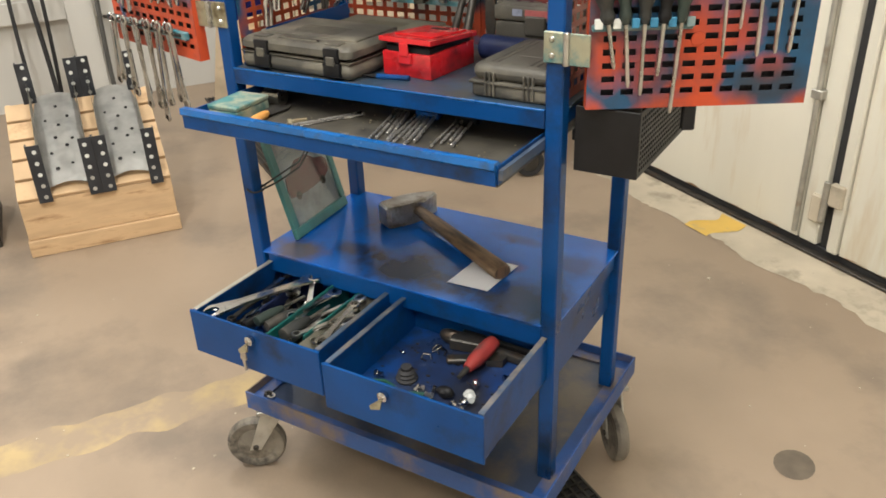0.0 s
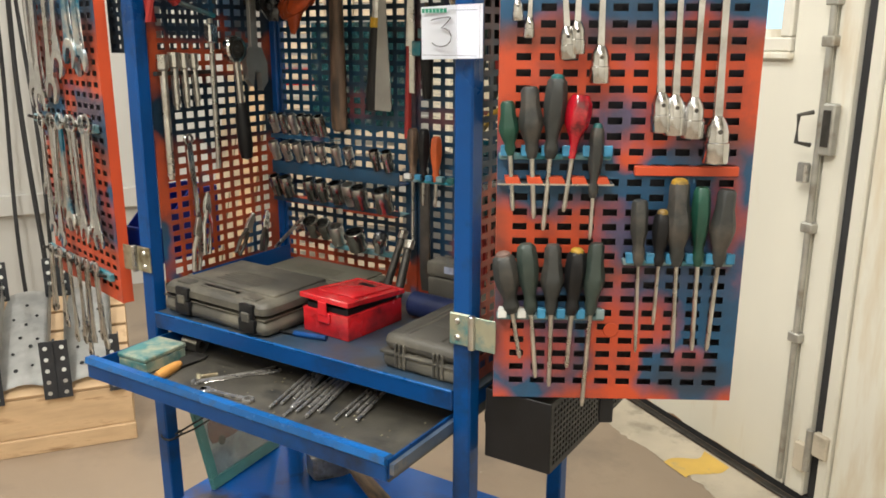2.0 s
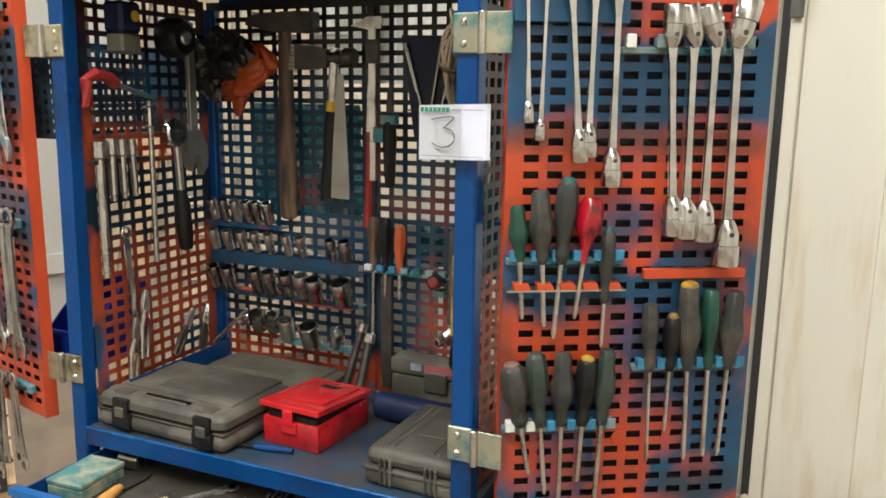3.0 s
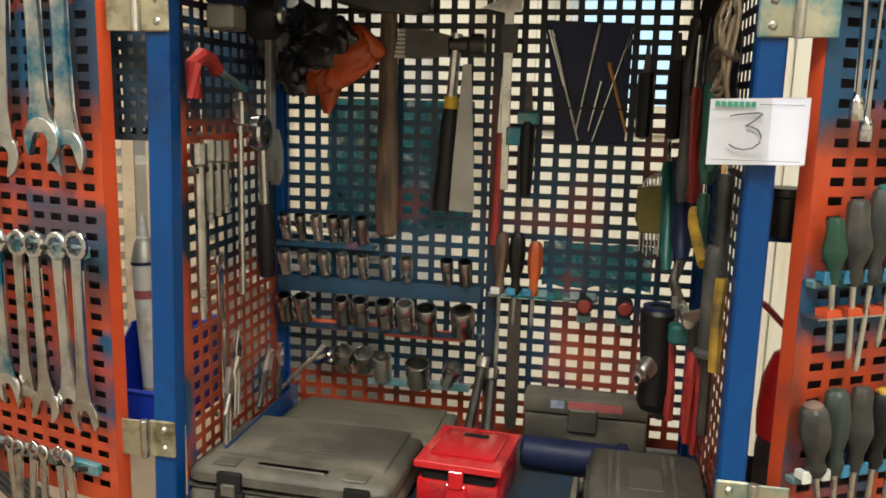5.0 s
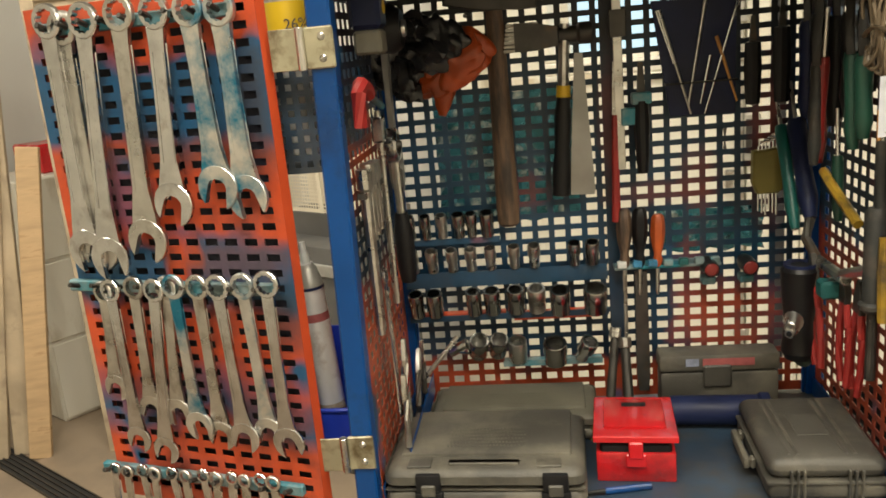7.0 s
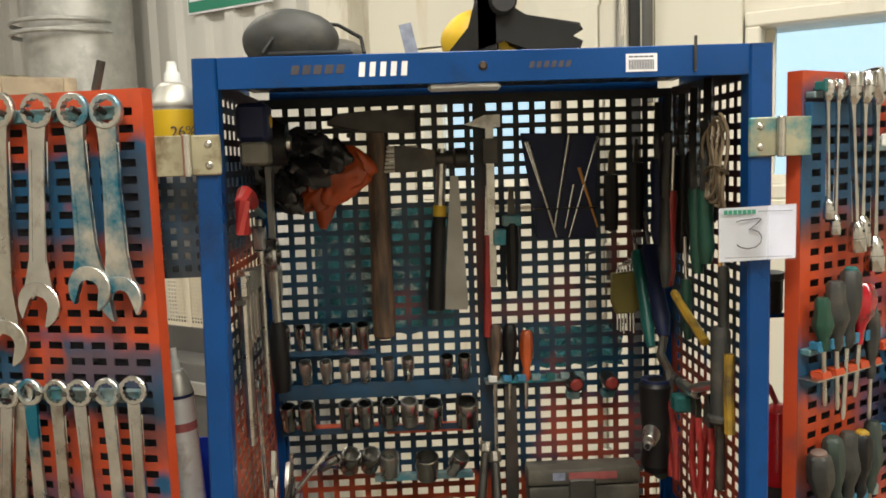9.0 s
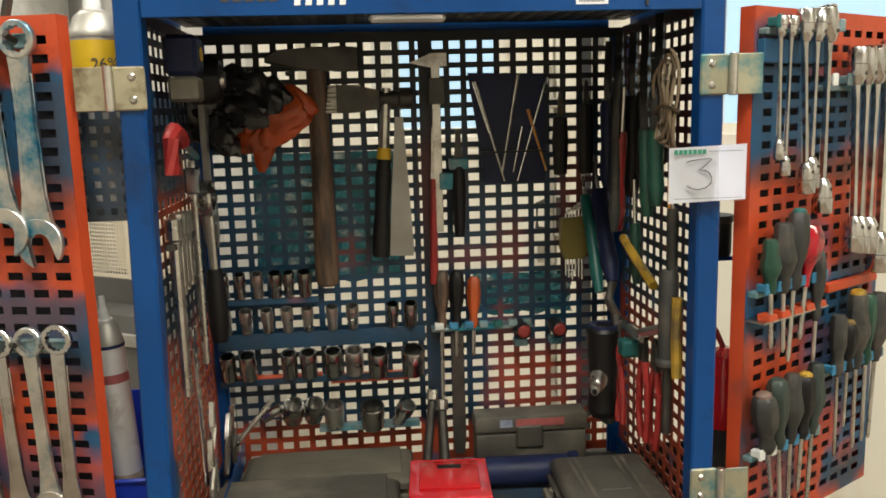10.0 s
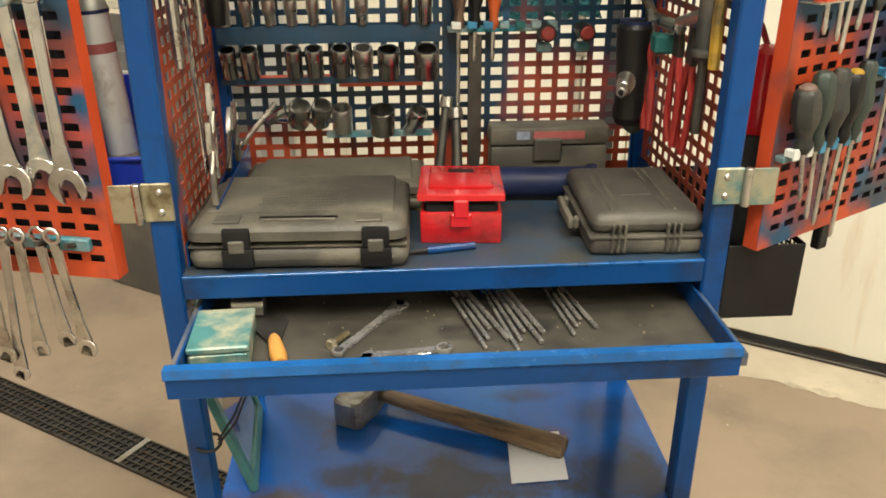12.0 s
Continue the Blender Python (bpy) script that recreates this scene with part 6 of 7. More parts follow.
for a, b in (((.348, .052), (.428, .066)),):
    pen = thing("marker_pen", "blue pen lying at the shelf edge", "pen", pose(a[0], a[1], SZ + .0055, 0, 0, 10))
    part("barrel", rod(B(), (.012, 0, 0), (.085, 0, 0), .0055), BLUE, pen)
    part("tip", rod(B(), (-.022, 0, 0), (.0125, 0, 0), .0025, .0045), BLACK, pen)
for (a, b, c) in (((.388, .3, SZ), (.408, .352, SZ + .14), .0095), ((.425, .3, SZ), (.426, .35, SZ + .12), .0105)):
    r2 = thing("socket_ratchet", "dark steel ratchet handle leaning on the back sheet", "ratchet", None, "leaning ratchets")
    part("handle", rod(B(), a, b, c, c * .8, 12), IRON, r2)
    part("head", rod(B(), b, Vector(b) + (Vector(b) - Vector(a)).normalized() * .02, c * 1.15), STEEL, r2)
solid("small_jar", lathe(B(), [(0, 0), (.016, 0), (.016, .028), (.0, .028)], 14, pose(.36, .24, SZ)), KHAKI, "small olive tub beside the red box", "tub")

# ---- in the tray drawer ----
TT = TZ
tb = thing("small_tin", "scuffed teal and cream tin box in the tray drawer", "tin", pose(.04, -.115, TT, 0, 0, 3))
part("body", box(B(), 0, 0, 0, .078, .105, .024, .003), TIN, tb)
part("lid", box(B(), -.001, -.001, .0245, .079, .106, .034, .002), TIN, tb)
rl = solid("roll", lathe(B(), [(.008, 0), (.018, 0), (.018, .045), (.008, .045)], 16, pose(.075, .03, TT + .018, 0, 90), closed=True), STEEL, "dull metal roll in the tray drawer", "roll")
spd = thing("scraper", "scraper with an orange wooden handle in the tray drawer", "scraper", pose(.152, -.09, TT + .008, 0, 0, 14))
part("handle", moved(lathe(B(), [(0, -.03), (.009, -.028), (.012, -.005), (.009, .035), (.006, .045), (0, .045)], 12), pose(0, 0, 0, -90)), ORWOOD, spd)
part("blade", moved(prism(B(), [(-.006, .03), (.006, .03), (.026, .09), (.022, .11), (-.022, .11), (-.026, .09)], -.001, .001), Matrix(((1, 0, 0, 0), (0, 0, 1, 0), (0, -1, 0, -.003), (0, 0, 0, 1)))), IRON, spd)
FLAT = Matrix(((1, 0, 0, 0), (0, 0, 1, 0), (0, -1, 0, 0), (0, 0, 0, 1)))   # hanging tool laid flat, its length along y


def lay(x0, y0, x1, y1, z):
    """A tool modelled hanging down, laid flat from (x0, y0) to (x1, y1)."""
    a = math.degrees(math.atan2(y1 - y0, x1 - x0))
    return pose(x0, y0, z, 0, 0, a + 90) @ FLAT


make_spanner(.15, .0095, .0105, .0135, .006, KEYSTEEL, "bright combination spanner lying in the tray drawer", lay(.232, -.085, .322, .047, TT + .004))
solid("bolt", rod(rod(B(), (.224, -.066, TT + .006), (.243, -.04, TT + .006), .005), (.224, -.066, TT + .006), (.219, -.073, TT + .006), .008, seg=6), HINGE, "yellowed bolt in the tray drawer", "bolt")
make_spanner(.1, .0115, .009, .012, .006, KEYSTEEL, "short ring spanner at the tray's front", lay(.374, -.088, .274, -.1, TT + .004))
for x0, y0, x1, y1, n, w in ((.402, .095, .455, -.085, 4, .0044), (.462, .09, .505, -.095, 5, .0042), (.552, .095, .582, -.06, 4, .0042)):
    a = math.degrees(math.atan2(y1 - y0, x1 - x0)) + 90
    h = thing("hex_key_pack", "fanned pack of long steel hex keys in the tray drawer", "hex keys", pose(x0, y0, TT, 0, 0, a), "hex key packs")
    L = math.hypot(x1 - x0, y1 - y0)
    for k in range(n):
        x = (k - n / 2) * .0085
        part("hex_key", rod(B(), (x, 0.02, .012 - .001 * k), (x * 1.5, -L * (1 - .06 * ((k * 2) % 5)), .0045), w * (.65 + .07 * k), seg=6), KEYSTEEL, h)
    part("holder", box(B(), -.026, -.02, .001, .026, .03, .022, .004), (BLACK, BLUE_DIRTY_LIT, BLACK)[0 if n == 4 else 1 if x0 < .5 else 2], h)
crumbs = B()
for k in range(60):
    x, y, r = rng.uniform(.15, .72), rng.uniform(-.15, .1), rng.uniform(.0008, .003)
    box(crumbs, x, y, TT, x + r, y + r * 1.3, TT + r * .5, m=None)
tagged(solid("metal_crumbs", crumbs, HINGE, "scattered crumbs and filings in the tray", "crumbs"), kind="stuff")

# ---- on the middle shelf ----
sl = thing("sledge_hammer", "short sledge hammer with a wedge-backed steel head and worn wooden handle", "hammer", pose(.25, .324, MZ, 0, 0, -28))
SWAP = Matrix(((1, 0, 0, 0), (0, 0, 1, 0), (0, 1, 0, 0), (0, 0, 0, 1)))
headb = prism(B(), [(-.021, -.088), (.021, -.088), (.03, -.078), (.031, -.02), (.031, .018), (.007, .068), (-.007, .068), (-.031, .018), (-.031, -.02), (-.03, -.078)], 0, .058, Matrix.Identity(4), .005)
part("head", moved(headb, SWAP), HAMMER, sl)
part("handle", moved(lathe(B(), [(0, -.055), (.0135, -.055), (.014, .03), (.0165, .12), (.0195, .26), (.0215, .36), (.0215, .388), (.019, .392)], 12, start=.26), pose(.01, 0, .033, 0, 92) @ Matrix.Diagonal((.86, 1.12, 1, 1))), WOOD, sl, "worn ash handle")
part("end_grain", moved(lathe(B(), [(.0191, .391), (.0185, .3935), (0, .3938)], 12, start=.26), pose(.01, 0, .033, 0, 92) @ Matrix.Diagonal((.86, 1.12, 1, 1))), WOODV, sl, "dark end grain")
sheet = B()
n = 8
g = [[sheet.verts.new((.5 + .1 * i / n + .01 * k / n, .068 + .135 * k / n + .004 * i / n, MZ + .002 + .003 * abs(noise.noise((i * .4, k * .4, 1))))) for k in range(n + 1)] for i in range(n + 1)]
for i in range(n):
    for k in range(n):
        sheet.faces.new((g[i][k], g[i + 1][k], g[i + 1][k + 1], g[i][k + 1]))
solid("paper_note", sheet, PAPER, "folded white paper lying under the hammer handle", "paper")
# framed glass leaning on the posts
fg = thing("framed_panel", "glass panel in a sea-green frame leaning by the post", "framed panel", pose(.06, .08, MZ + .002, 0, 0, 95.5) @ pose(0, 0, 0, -15))
fw, fh = .238, .29
fb = B()
for q in ((0, 0, fw, .026), (0, fh - .02, fw, fh), (0, .026, .022, fh - .02), (fw - .018, .026, fw, fh - .02)):
    box(fb, q[0], -.007, q[1], q[2], .007, q[3], .002)
part("frame", fb, TINT, fg)
part("mount", box(B(), .022, .002, .026, fw - .018, .006, fh - .02), PRINTBG, fg, "pale grey-blue print")
part("picture", prism(B(), [(.03, .118), (.036, .098), (.06, .094), (.1, .092), (.15, .094), (.19, .1), (.212, .112), (.214, .14), (.2, .152), (.17, .158), (.14, .178), (.09, .18), (.06, .158), (.036, .148)], .0004, .0018), PRINTRED, fg, "dark red printed shape")
for px in (.065, .175):
    part("picture_spot", lathe(B(), [(0, 0), (.011, 0), (.011, .0005), (0, .0005)], 14, pose(px, .0003, .095, 90)), BLACK, fg)
gp2 = part("pane", box(B(), .022, -.003, .026, fw - .018, -.001, fh - .02), GLASS, fg)
gp2.visible_shadow = False
cord = thing("cord", "black cord tied round the post and the framed panel", "cord")
for dz in (0, .014):
    part("strand", tube(B(), [(.03, .012, .79 + dz * .5), (.05, .05, .8 + dz), (.062, .12, .815 + dz), (.03, .2, .83 + dz)], .0022, 6), BLACK, cord)
part("knot", tube(B(), [(-.004 + .02 * math.cos(k * .5) + .017, .016 + .022 * math.sin(k * .5), .79 + .002 * math.sin(k)) for k in range(14)], .0025, 6), BLACK, cord)

# ---- in the two drawers ----
DZ = .506
for x0, x1, mt, lab, y0 in ((.14, .146, POUCH, "dark blue divider", -.16), (.222, .227, TEAL, "teal plastic divider", -.235), (.298, .303, TEAL, "teal plastic divider", -.2)):
    solid("divider", box(B(), x0, y0, DZ, x1, .06, DZ + .082, .002), DIVT if mt is TEAL else mt, lab + " standing in the drawer", "divider", group="drawer dividers")
for k in range(14):
    x0, y0 = rng.uniform(.06, .36), rng.uniform(-.21, -.06)
    L = rng.uniform(.09, .15)
    a = radians(rng.uniform(60, 125))
    make_spanner(L, .011, .0105, .0155, .007, (CHROME, STEEL, STEEL, IRON)[k % 4], "worn spanner in the heap of drawer tools", lay(x0, y0, x0 + L * math.cos(a), y0 + L * math.sin(a), DZ + rng.uniform(.03, .075)) @ pose(0, 0, 0, rng.uniform(-10, 10), rng.uniform(-20, 20)), "loose drawer spanners")
for k in range(6):
    x0, y0 = (.07, .11, .17, .25, .33, .36)[k], rng.uniform(-.2, -.12)
    t = thing("screwdriver", "worn screwdriver deep in the drawer heap", "screwdriver", lay(x0, y0, x0 + .02, y0 + .16, DZ + .02 + .012 * (k % 3)), "loose drawer tools")
    part("handle", lathe(B(), [(0, 0), (.012, -.003), (.0135, -.03), (.009, -.065), (.007, -.08), (0, -.08)], 12), (GREYP, BLACK, TEAL, GREYP, ORWOOD, GREENG)[k], t)
    part("shaft", rod(B(), (0, 0, -.079), (0, 0, -.16), .0035), STEEL, t)
solid("tray_insert", prism(B(), [(.305, DZ), (.379, DZ), (.379, DZ + .07), (.372, DZ + .074), (.345, DZ + .03), (.312, DZ + .07), (.305, DZ + .074)], -.235, .05), CASE2, "khaki plastic tray insert in the drawer", "tray insert")
make_spanner(.25, .017, .021, .024, .009, CHROME, "long bright spanner lying across the drawer", lay(.175, .0, .085, -.228, DZ + .088) @ pose(0, 0, 0, -3))
for x0, y0, x1, y1, z, mt, r in ((.18, -.19, .215, -.03, .06, GREYP, .014), (.165, -.2, .19, -.06, .075, GREENG, .012), (.25, -.21, .262, -.06, .07, GREYP, .016), (.245, -.19, .29, .0, .06, BLACK, .0085), (.1, -.18, .12, -.02, .03, BLACK, .013), (.07, -.2, .09, 0, .02, IRON, .012), (.33, -.19, .37, -.02, .025, REDP, .011)):
    t = thing("screwdriver", "loose screwdriver with a dark plastic handle in the drawer", "screwdriver", lay(x0, y0, x1, y1, DZ + z), "loose drawer tools")
    L = math.hypot(x1 - x0, y1 - y0)
    part("handle", lathe(B(), [(0, 0), (r, -.004), (r * 1.05, -L * .3), (r * .7, -L * .5), (r * .5, -L * .55), (0, -L * .55)], 12), mt, t)
    part("shaft", rod(B(), (0, 0, -L * .54), (0, 0, -L), .0035), STEEL, t)
for x0, y0, x1, y1, z, L, mt in ((.215, -.135, .245, -.02, .07, .12, CHROME), (.26, -.21, .28, -.09, .055, .11, STEEL), (.335, -.06, .365, -.225, .092, .15, CHROME), (.32, -.22, .34, -.1, .03, .13, STEEL), (.35, -.13, .37, .0, .04, .12, STEEL), (.13, .03, .16, -.06, .08, .1, STEEL), (.34, -.05, .36, .05, .04, .1, CHROME)):
    make_spanner(L, .0125, .011, .017, .007, mt, "loose spanner lying on the heap in the drawer", lay(x0, y0, x1, y1, DZ + z) @ pose(0, 0, 0, rng.uniform(-12, 12)), "loose drawer spanners")

rd = .507
solid("rubber_bellows", lathe(B(), [(0, 0), (.022, 0), (.024, .004), (.018, .008), (.021, .012), (.016, .016), (.018, .02), (.012, .025), (.012, .032), (0, .032)], 20, pose(.516, -.135, rd)), RUBBER, "black ribbed rubber bellows in the drawer", "bellows")
rg = thing("wire_stripper", "tool with a fat faded red grip in the drawer", "tool", pose(.625, -.07, rd + .02, 0, 0, -8) @ Matrix.Diagonal((1.05, .98, 1.0, 1)))
part("grip", moved(lathe(B(), [(0, 0), (.01, .001), (.0165, .03), (.018, .07), (.015, .1), (0, .105)], 14), pose(0, 0, 0, -80)), REDWORN, rg)
part("tip", moved(rod(B(), (0, 0, -.03), (0, 0, .002), .005, .007), pose(0, 0, 0, -80)), IRON, rg)
bk = solid("steel_block", box(B(), 0, 0, 0, .085, .04, .028, .003), IRON, "dark steel block in the drawer", "block", pose(.54, .0, rd, 0, 0, 8))
lv = thing("lever_tool", "long dark lever tool lying at the drawer's back", "lever", pose(.52, .02, rd, 0, 0, -2))
part("body", box(B(), .0, .0, 0, .2, .022, .02, .006, 2), IRON, lv)
part("arm", box(B(), .03, .022, .008, .22, .034, .03, .004), BLACK, lv)
part("head", moved(crumple(.02, (1.3, .8, .8), 4, .2), pose(.01, .01, .016)), IRON, lv)
for x, y, r, mt in ((.664, -.133, .012, CLIPW), (.668, -.155, .01, CHROME), (.655, -.09, .009, CHROME), (.589, -.141, .007, CHROME), (.452, -.158, .0085, CHROME), (.569, -.15, .006, STEEL), (.6, -.17, .008, STEEL), (.7, -.05, .008, CHROME), (.46, -.06, .005, CHROME), (.56, -.17, .007, CHROME), (.58, -.19, .006, STEEL)):
    solid("bolt", lathe(B(), [(0, 0), (r, 0), (r, r * .8), (r * .55, r * .8), (r * .55, r * 2.2), (0, r * 2.2)], 6 if r < .0095 else 12, pose(x, y, rd + r * .9, rng.choice((80, 95, 60)), 0, rng.uniform(0, 360))), mt, "loose bright bolt in the drawer", "bolt", group="loose bolts")
for x, y in ((.515, -.03), (.53, -.055), (.545, -.03)):
    solid("wire_clip", tube(B(), [(0, 0, 0), (.012, .004, .006), (.014, .02, .008), (.002, .024, .004), (-.004, .012, .0)], .002, 6, pose(x, y, rd + .003, 0, 0, rng.uniform(0, 180))), CHROME, "bent bright wire clip in the drawer", "clip", group="wire clips")
scrap = B()
for k in range(70):
    x, y, r = rng.uniform(.44, .75), rng.uniform(-.24, .0), rng.uniform(.0015, .0045)
    box(scrap, x, y, .5056, x + r * 2, y + r, .5056 + r * .6, m=None)
tagged(solid("drawer_scrap", scrap, IRON, "scattered swarf and grit on the drawer floor", "scrap"), kind="stuff")
for x, y, a in ((.6, -.19, 20), (.585, -.2, 60), (.63, -.19, -30), (.645, -.17, 80), (.675, -.18, 10), (.5, -.19, 40), (.48, -.2, 110)):
    solid("bolt", rod(lathe(B(), [(0, 0), (.007, 0), (.007, .006), (0, .006)], 6), (0, 0, .005), (0, 0, .03), .004), (CHROME, ZINC)[int(a) % 2], "loose bright bolt in the drawer", "bolt", pose(x, y, rd + .007, 85, 0, a), "loose bolts")
solid("pipe_wrench", prism(box(B(), -.012, -.006, 0, .012, .006, .09, .003), [(-.02, .085), (.02, .085), (.024, .12), (.005, .13), (-.016, .118)], -.008, .008), IRON, "short dark wrench lying in the drawer", "wrench", pose(.56, -.045, rd + .008, -90, 0, -60))
solid("cord_offcut", tube(B(), [(.46 + .02 * k, -.175 + .008 * math.sin(k * 1.3), rd + .004) for k in range(7)], .004, 8), GREEN, "green cord offcut in the drawer", "cord")
solid("black_fitting", moved(crumple(.014, (1.2, .9, .8), 11, .5), pose(.615, -.15, rd + .01)), BLACK, "small black fitting in the drawer", "fitting")
for x, y in ((.02, -.06), (.035, -.065)):
    solid("steel_nut", lathe(B(), [(.006, 0), (.012, 0), (.012, .008), (.006, .008)], 6, pose(x, y, .2345), closed=True), CHROME if x > .03 else IRON, "loose nut lying on the cart's base", "nut", group="nuts on the base")

# ---- hung on the cart's sides ----
hb = thing("storage_bin", "blue plastic open-front storage bin hung on the cart's side", "storage bin", pose(-.136, .06, 1.168))
part("bottom", box(B(), 0, 0, 0, .11, .17, .003), BIN, hb)
part("front", box(B(), 0, -.003, 0, .11, 0, .072, .001), BIN, hb)
part("rim", box(B(), -.003, -.008, .068, .113, .0, .074, .002), BIN, hb)
part("back", box(B(), 0, .167, .0035, .11, .17, .15), BIN, hb)
for x in (0, .107):
    part("side", prism(B(), [(0.0005, .0035), (.166, .0035), (.166, .15), (.09, .15), (0.0005, .07)], x, x + .003, pose(0, 0, 0) @ Matrix(((0, 1, 0, 0), (1, 0, 0, 0), (0, 0, 1, 0), (0, 0, 0, 1)))), BIN, hb)


def spray_can(name, label, r, h, m, mat, band=None, text=""):
    c = thing(name, label, "spray can", m)
    part("body", lathe(B(), [(0, 0), (r * .94, 0), (r, .004), (r, h * .78), (r * 1.03, h * .785), (r * .97, h * .8), (r * .72, h * .87), (r * .5, h * .89), (r * .5, h * .9), (0, h * .9)], 24), mat, c)
    part("dome", lathe(B(), [(r * 1.035, h * .775), (r * 1.05, h * .79), (r * .99, h * .805), (r * .74, h * .872), (r * .52, h * .893), (r * .3, h * .9)], 24), ZINC, c, "dull metal dome")
    part("nozzle", lathe(B(), [(0, h), (r * .2, h), (r * .24, h * .955), (r * .34, h * .94), (r * .36, h * .895)], 14), CLIPW, c, "white spray nozzle")
    if not band:
        part("rust_print", lathe(B(), [(r * 1.012, h * .04), (r * 1.012, h * .2)], 24), RUST, c, "rust-brown scuffed print")
        part("shoulder_ring", lathe(B(), [(r * 1.04, h * .775), (r * 1.05, h * .79), (r * .9, h * .82)], 24), POUCH, c, "dark shoulder ring")
        part("print_bar", lathe(B(), [(r * 1.012, h * .62), (r * 1.012, h * .66)], 24), LABELR, c, "faded red bar")
    if band:
        part("band", lathe(B(), [(r * 1.012, h * .6), (r * 1.012, h * .76)], 24), band, c, "yellow printed band")
        part("stripe", lathe(B(), [(r * 1.012, h * .52), (r * 1.012, h * .598)], 24), LABELR, c, "faded red print")
    return c


spray_can("spray_can", "rust-stained white spray can standing in the bin", .021, .33, pose(-.062, .1, 1.1715, 0, -3), CANW)
sc2 = spray_can("spray_can", "spray can with a yellow printed band in the basket", .033, .29, pose(-.05, .088, 1.632), CANW, YEL)
bk = thing("side_basket", "dark blue perforated sheet basket on the cart's side", "basket")
part("front", moved(perforated(.1, .17, .018, .018, .009, .009, .0015, .006, .006), pose(-.1, .04, 1.615)), BLUE_FLOOR, bk)
part("side", moved(perforated(.29, .17, .018, .018, .009, .009, .0015, .006, .006), pose(-.1, .0425, 1.615, 0, 0, 90)), BLUE_FLOOR, bk)
part("bottom", box(B(), -.098, .0425, 1.615, -.0005, .33, 1.617), BLUE_FLOOR, bk)
part("back", box(B(), -.098, .333, 1.615, -.0005, .335, 1.785), BLUE_FLOOR, bk)
figs = bpy.data.curves.new("print", "FONT")
figs.body, figs.size, figs.extrude = "26%", .021, .0003
pr = new("print", figs)
figs.materials.append(INK)
pr.parent = sc2
pr.matrix_basis = pose(.002, -.0345, .182, 90)

mb = thing("mesh_box", "black steel box with perforated sides hung on the cart", "box", pose(.803, .03, .968))
part("front", box(B(), 0, 0, 0, .118, .003, .122, .001), BLACK, mb)
part("side", moved(perforated(.36, .122, .012, .0105, .0075, .0065, .0015, .006, .006), pose(.118, .0035, 0, 0, 0, 90)), BLACK, mb)
part("side", moved(perforated(.36, .122, .012, .0105, .0075, .0065, .0015, .006, .006), pose(.0015, .0035, 0, 0, 0, 90)), BLACK, mb)
part("bottom", box(B(), 0.002, .0035, 0, .116, .363, .002), BLACK, mb)
part("back", box(B(), 0, .364, 0, .118, .367, .122), BLACK, mb)
part("hanger", box(B(), -.0125, .02, .05, -.0005, .34, .07), BLACK, mb)
jug = thing("red_oiler", "red plastic oiler jug with a bent spout on a grey can", "oiler", pose(.858, .12, .971))
part("can", lathe(B(), [(0, 0), (.036, 0), (.036, .25), (.033, .27), (0, .27)], 20), GREYP, jug)
part("dome", lathe(B(), [(.037, .27), (.039, .3), (.036, .35), (.024, .385), (.01, .395), (0, .396)], 20), RED, jug, "red domed top")
part("spout", tube(B(), [(0, 0, .39), (-.01, .01, .42), (-.035, .02, .445), (-.06, .03, .46)], .0045), REDP, jug)
jar = solid("glass_jar", lathe(B(), [(0, 0), (.024, 0), (.026, .004), (.026, .05), (.028, .052), (.028, .062), (0, .064)], 18, pose(.826, .1, 1.52)), IRON, "dark lidded jar on the cart's outer side", "jar")
part("jar_bracket", box(B(), W - .001, .08, 1.514, .85, .125, 1.5195), BLUE, cart)

def drape(x0, x1, z0, z1, y, mat, name, label, cat):
    bm, n = B(), 14
    g = [[bm.verts.new((x0 + (x1 - x0) * i / n, y + .018 * noise.noise((i * .45, k * .3, 2)) + .01 * noise.noise((i * 1.1, k * .9, 7)), z0 + (z1 - z0) * k / n + .012 * noise.noise((i * .5, 0, 3)) * (1 - k / n))) for k in range(n + 1)] for i in range(n + 1)]
    for i in range(n):
        for k in range(n):
            bm.faces.new((g[i][k], g[i + 1][k], g[i + 1][k + 1], g[i][k + 1]))
    bmesh.ops.solidify(bm, geom=bm.faces[:], thickness=.001)
    return solid(name, bm, mat, label, cat)


# The pale stain paints glints onto the crumpled film.
FILM = material("teal_plastic_film_glints", (0.012, 0.13, 0.2), 0.12, var=0.6, scale=22, stain=(0.5, 0.6, 0.62), stain_amount=0.22, stain_scale=30, bump=0.8, bump_scale=40)
FILM.node_tree.nodes["Principled BSDF"].inputs["Transmission Weight"].default_value = 0.55
FILM.node_tree.nodes["Principled BSDF"].inputs["IOR"].default_value = 1.1
drape(.1, .37, 1.44, 1.68, .43, FILM, "plastic_sheet", "crumpled dark teal plastic sheet hung behind the back sheet", "plastic sheet")
drape(.5, .69, 1.36, 1.44, .43, FILM, "plastic_sheet", "dark teal plastic scrap hung behind the back sheet", "plastic sheet")

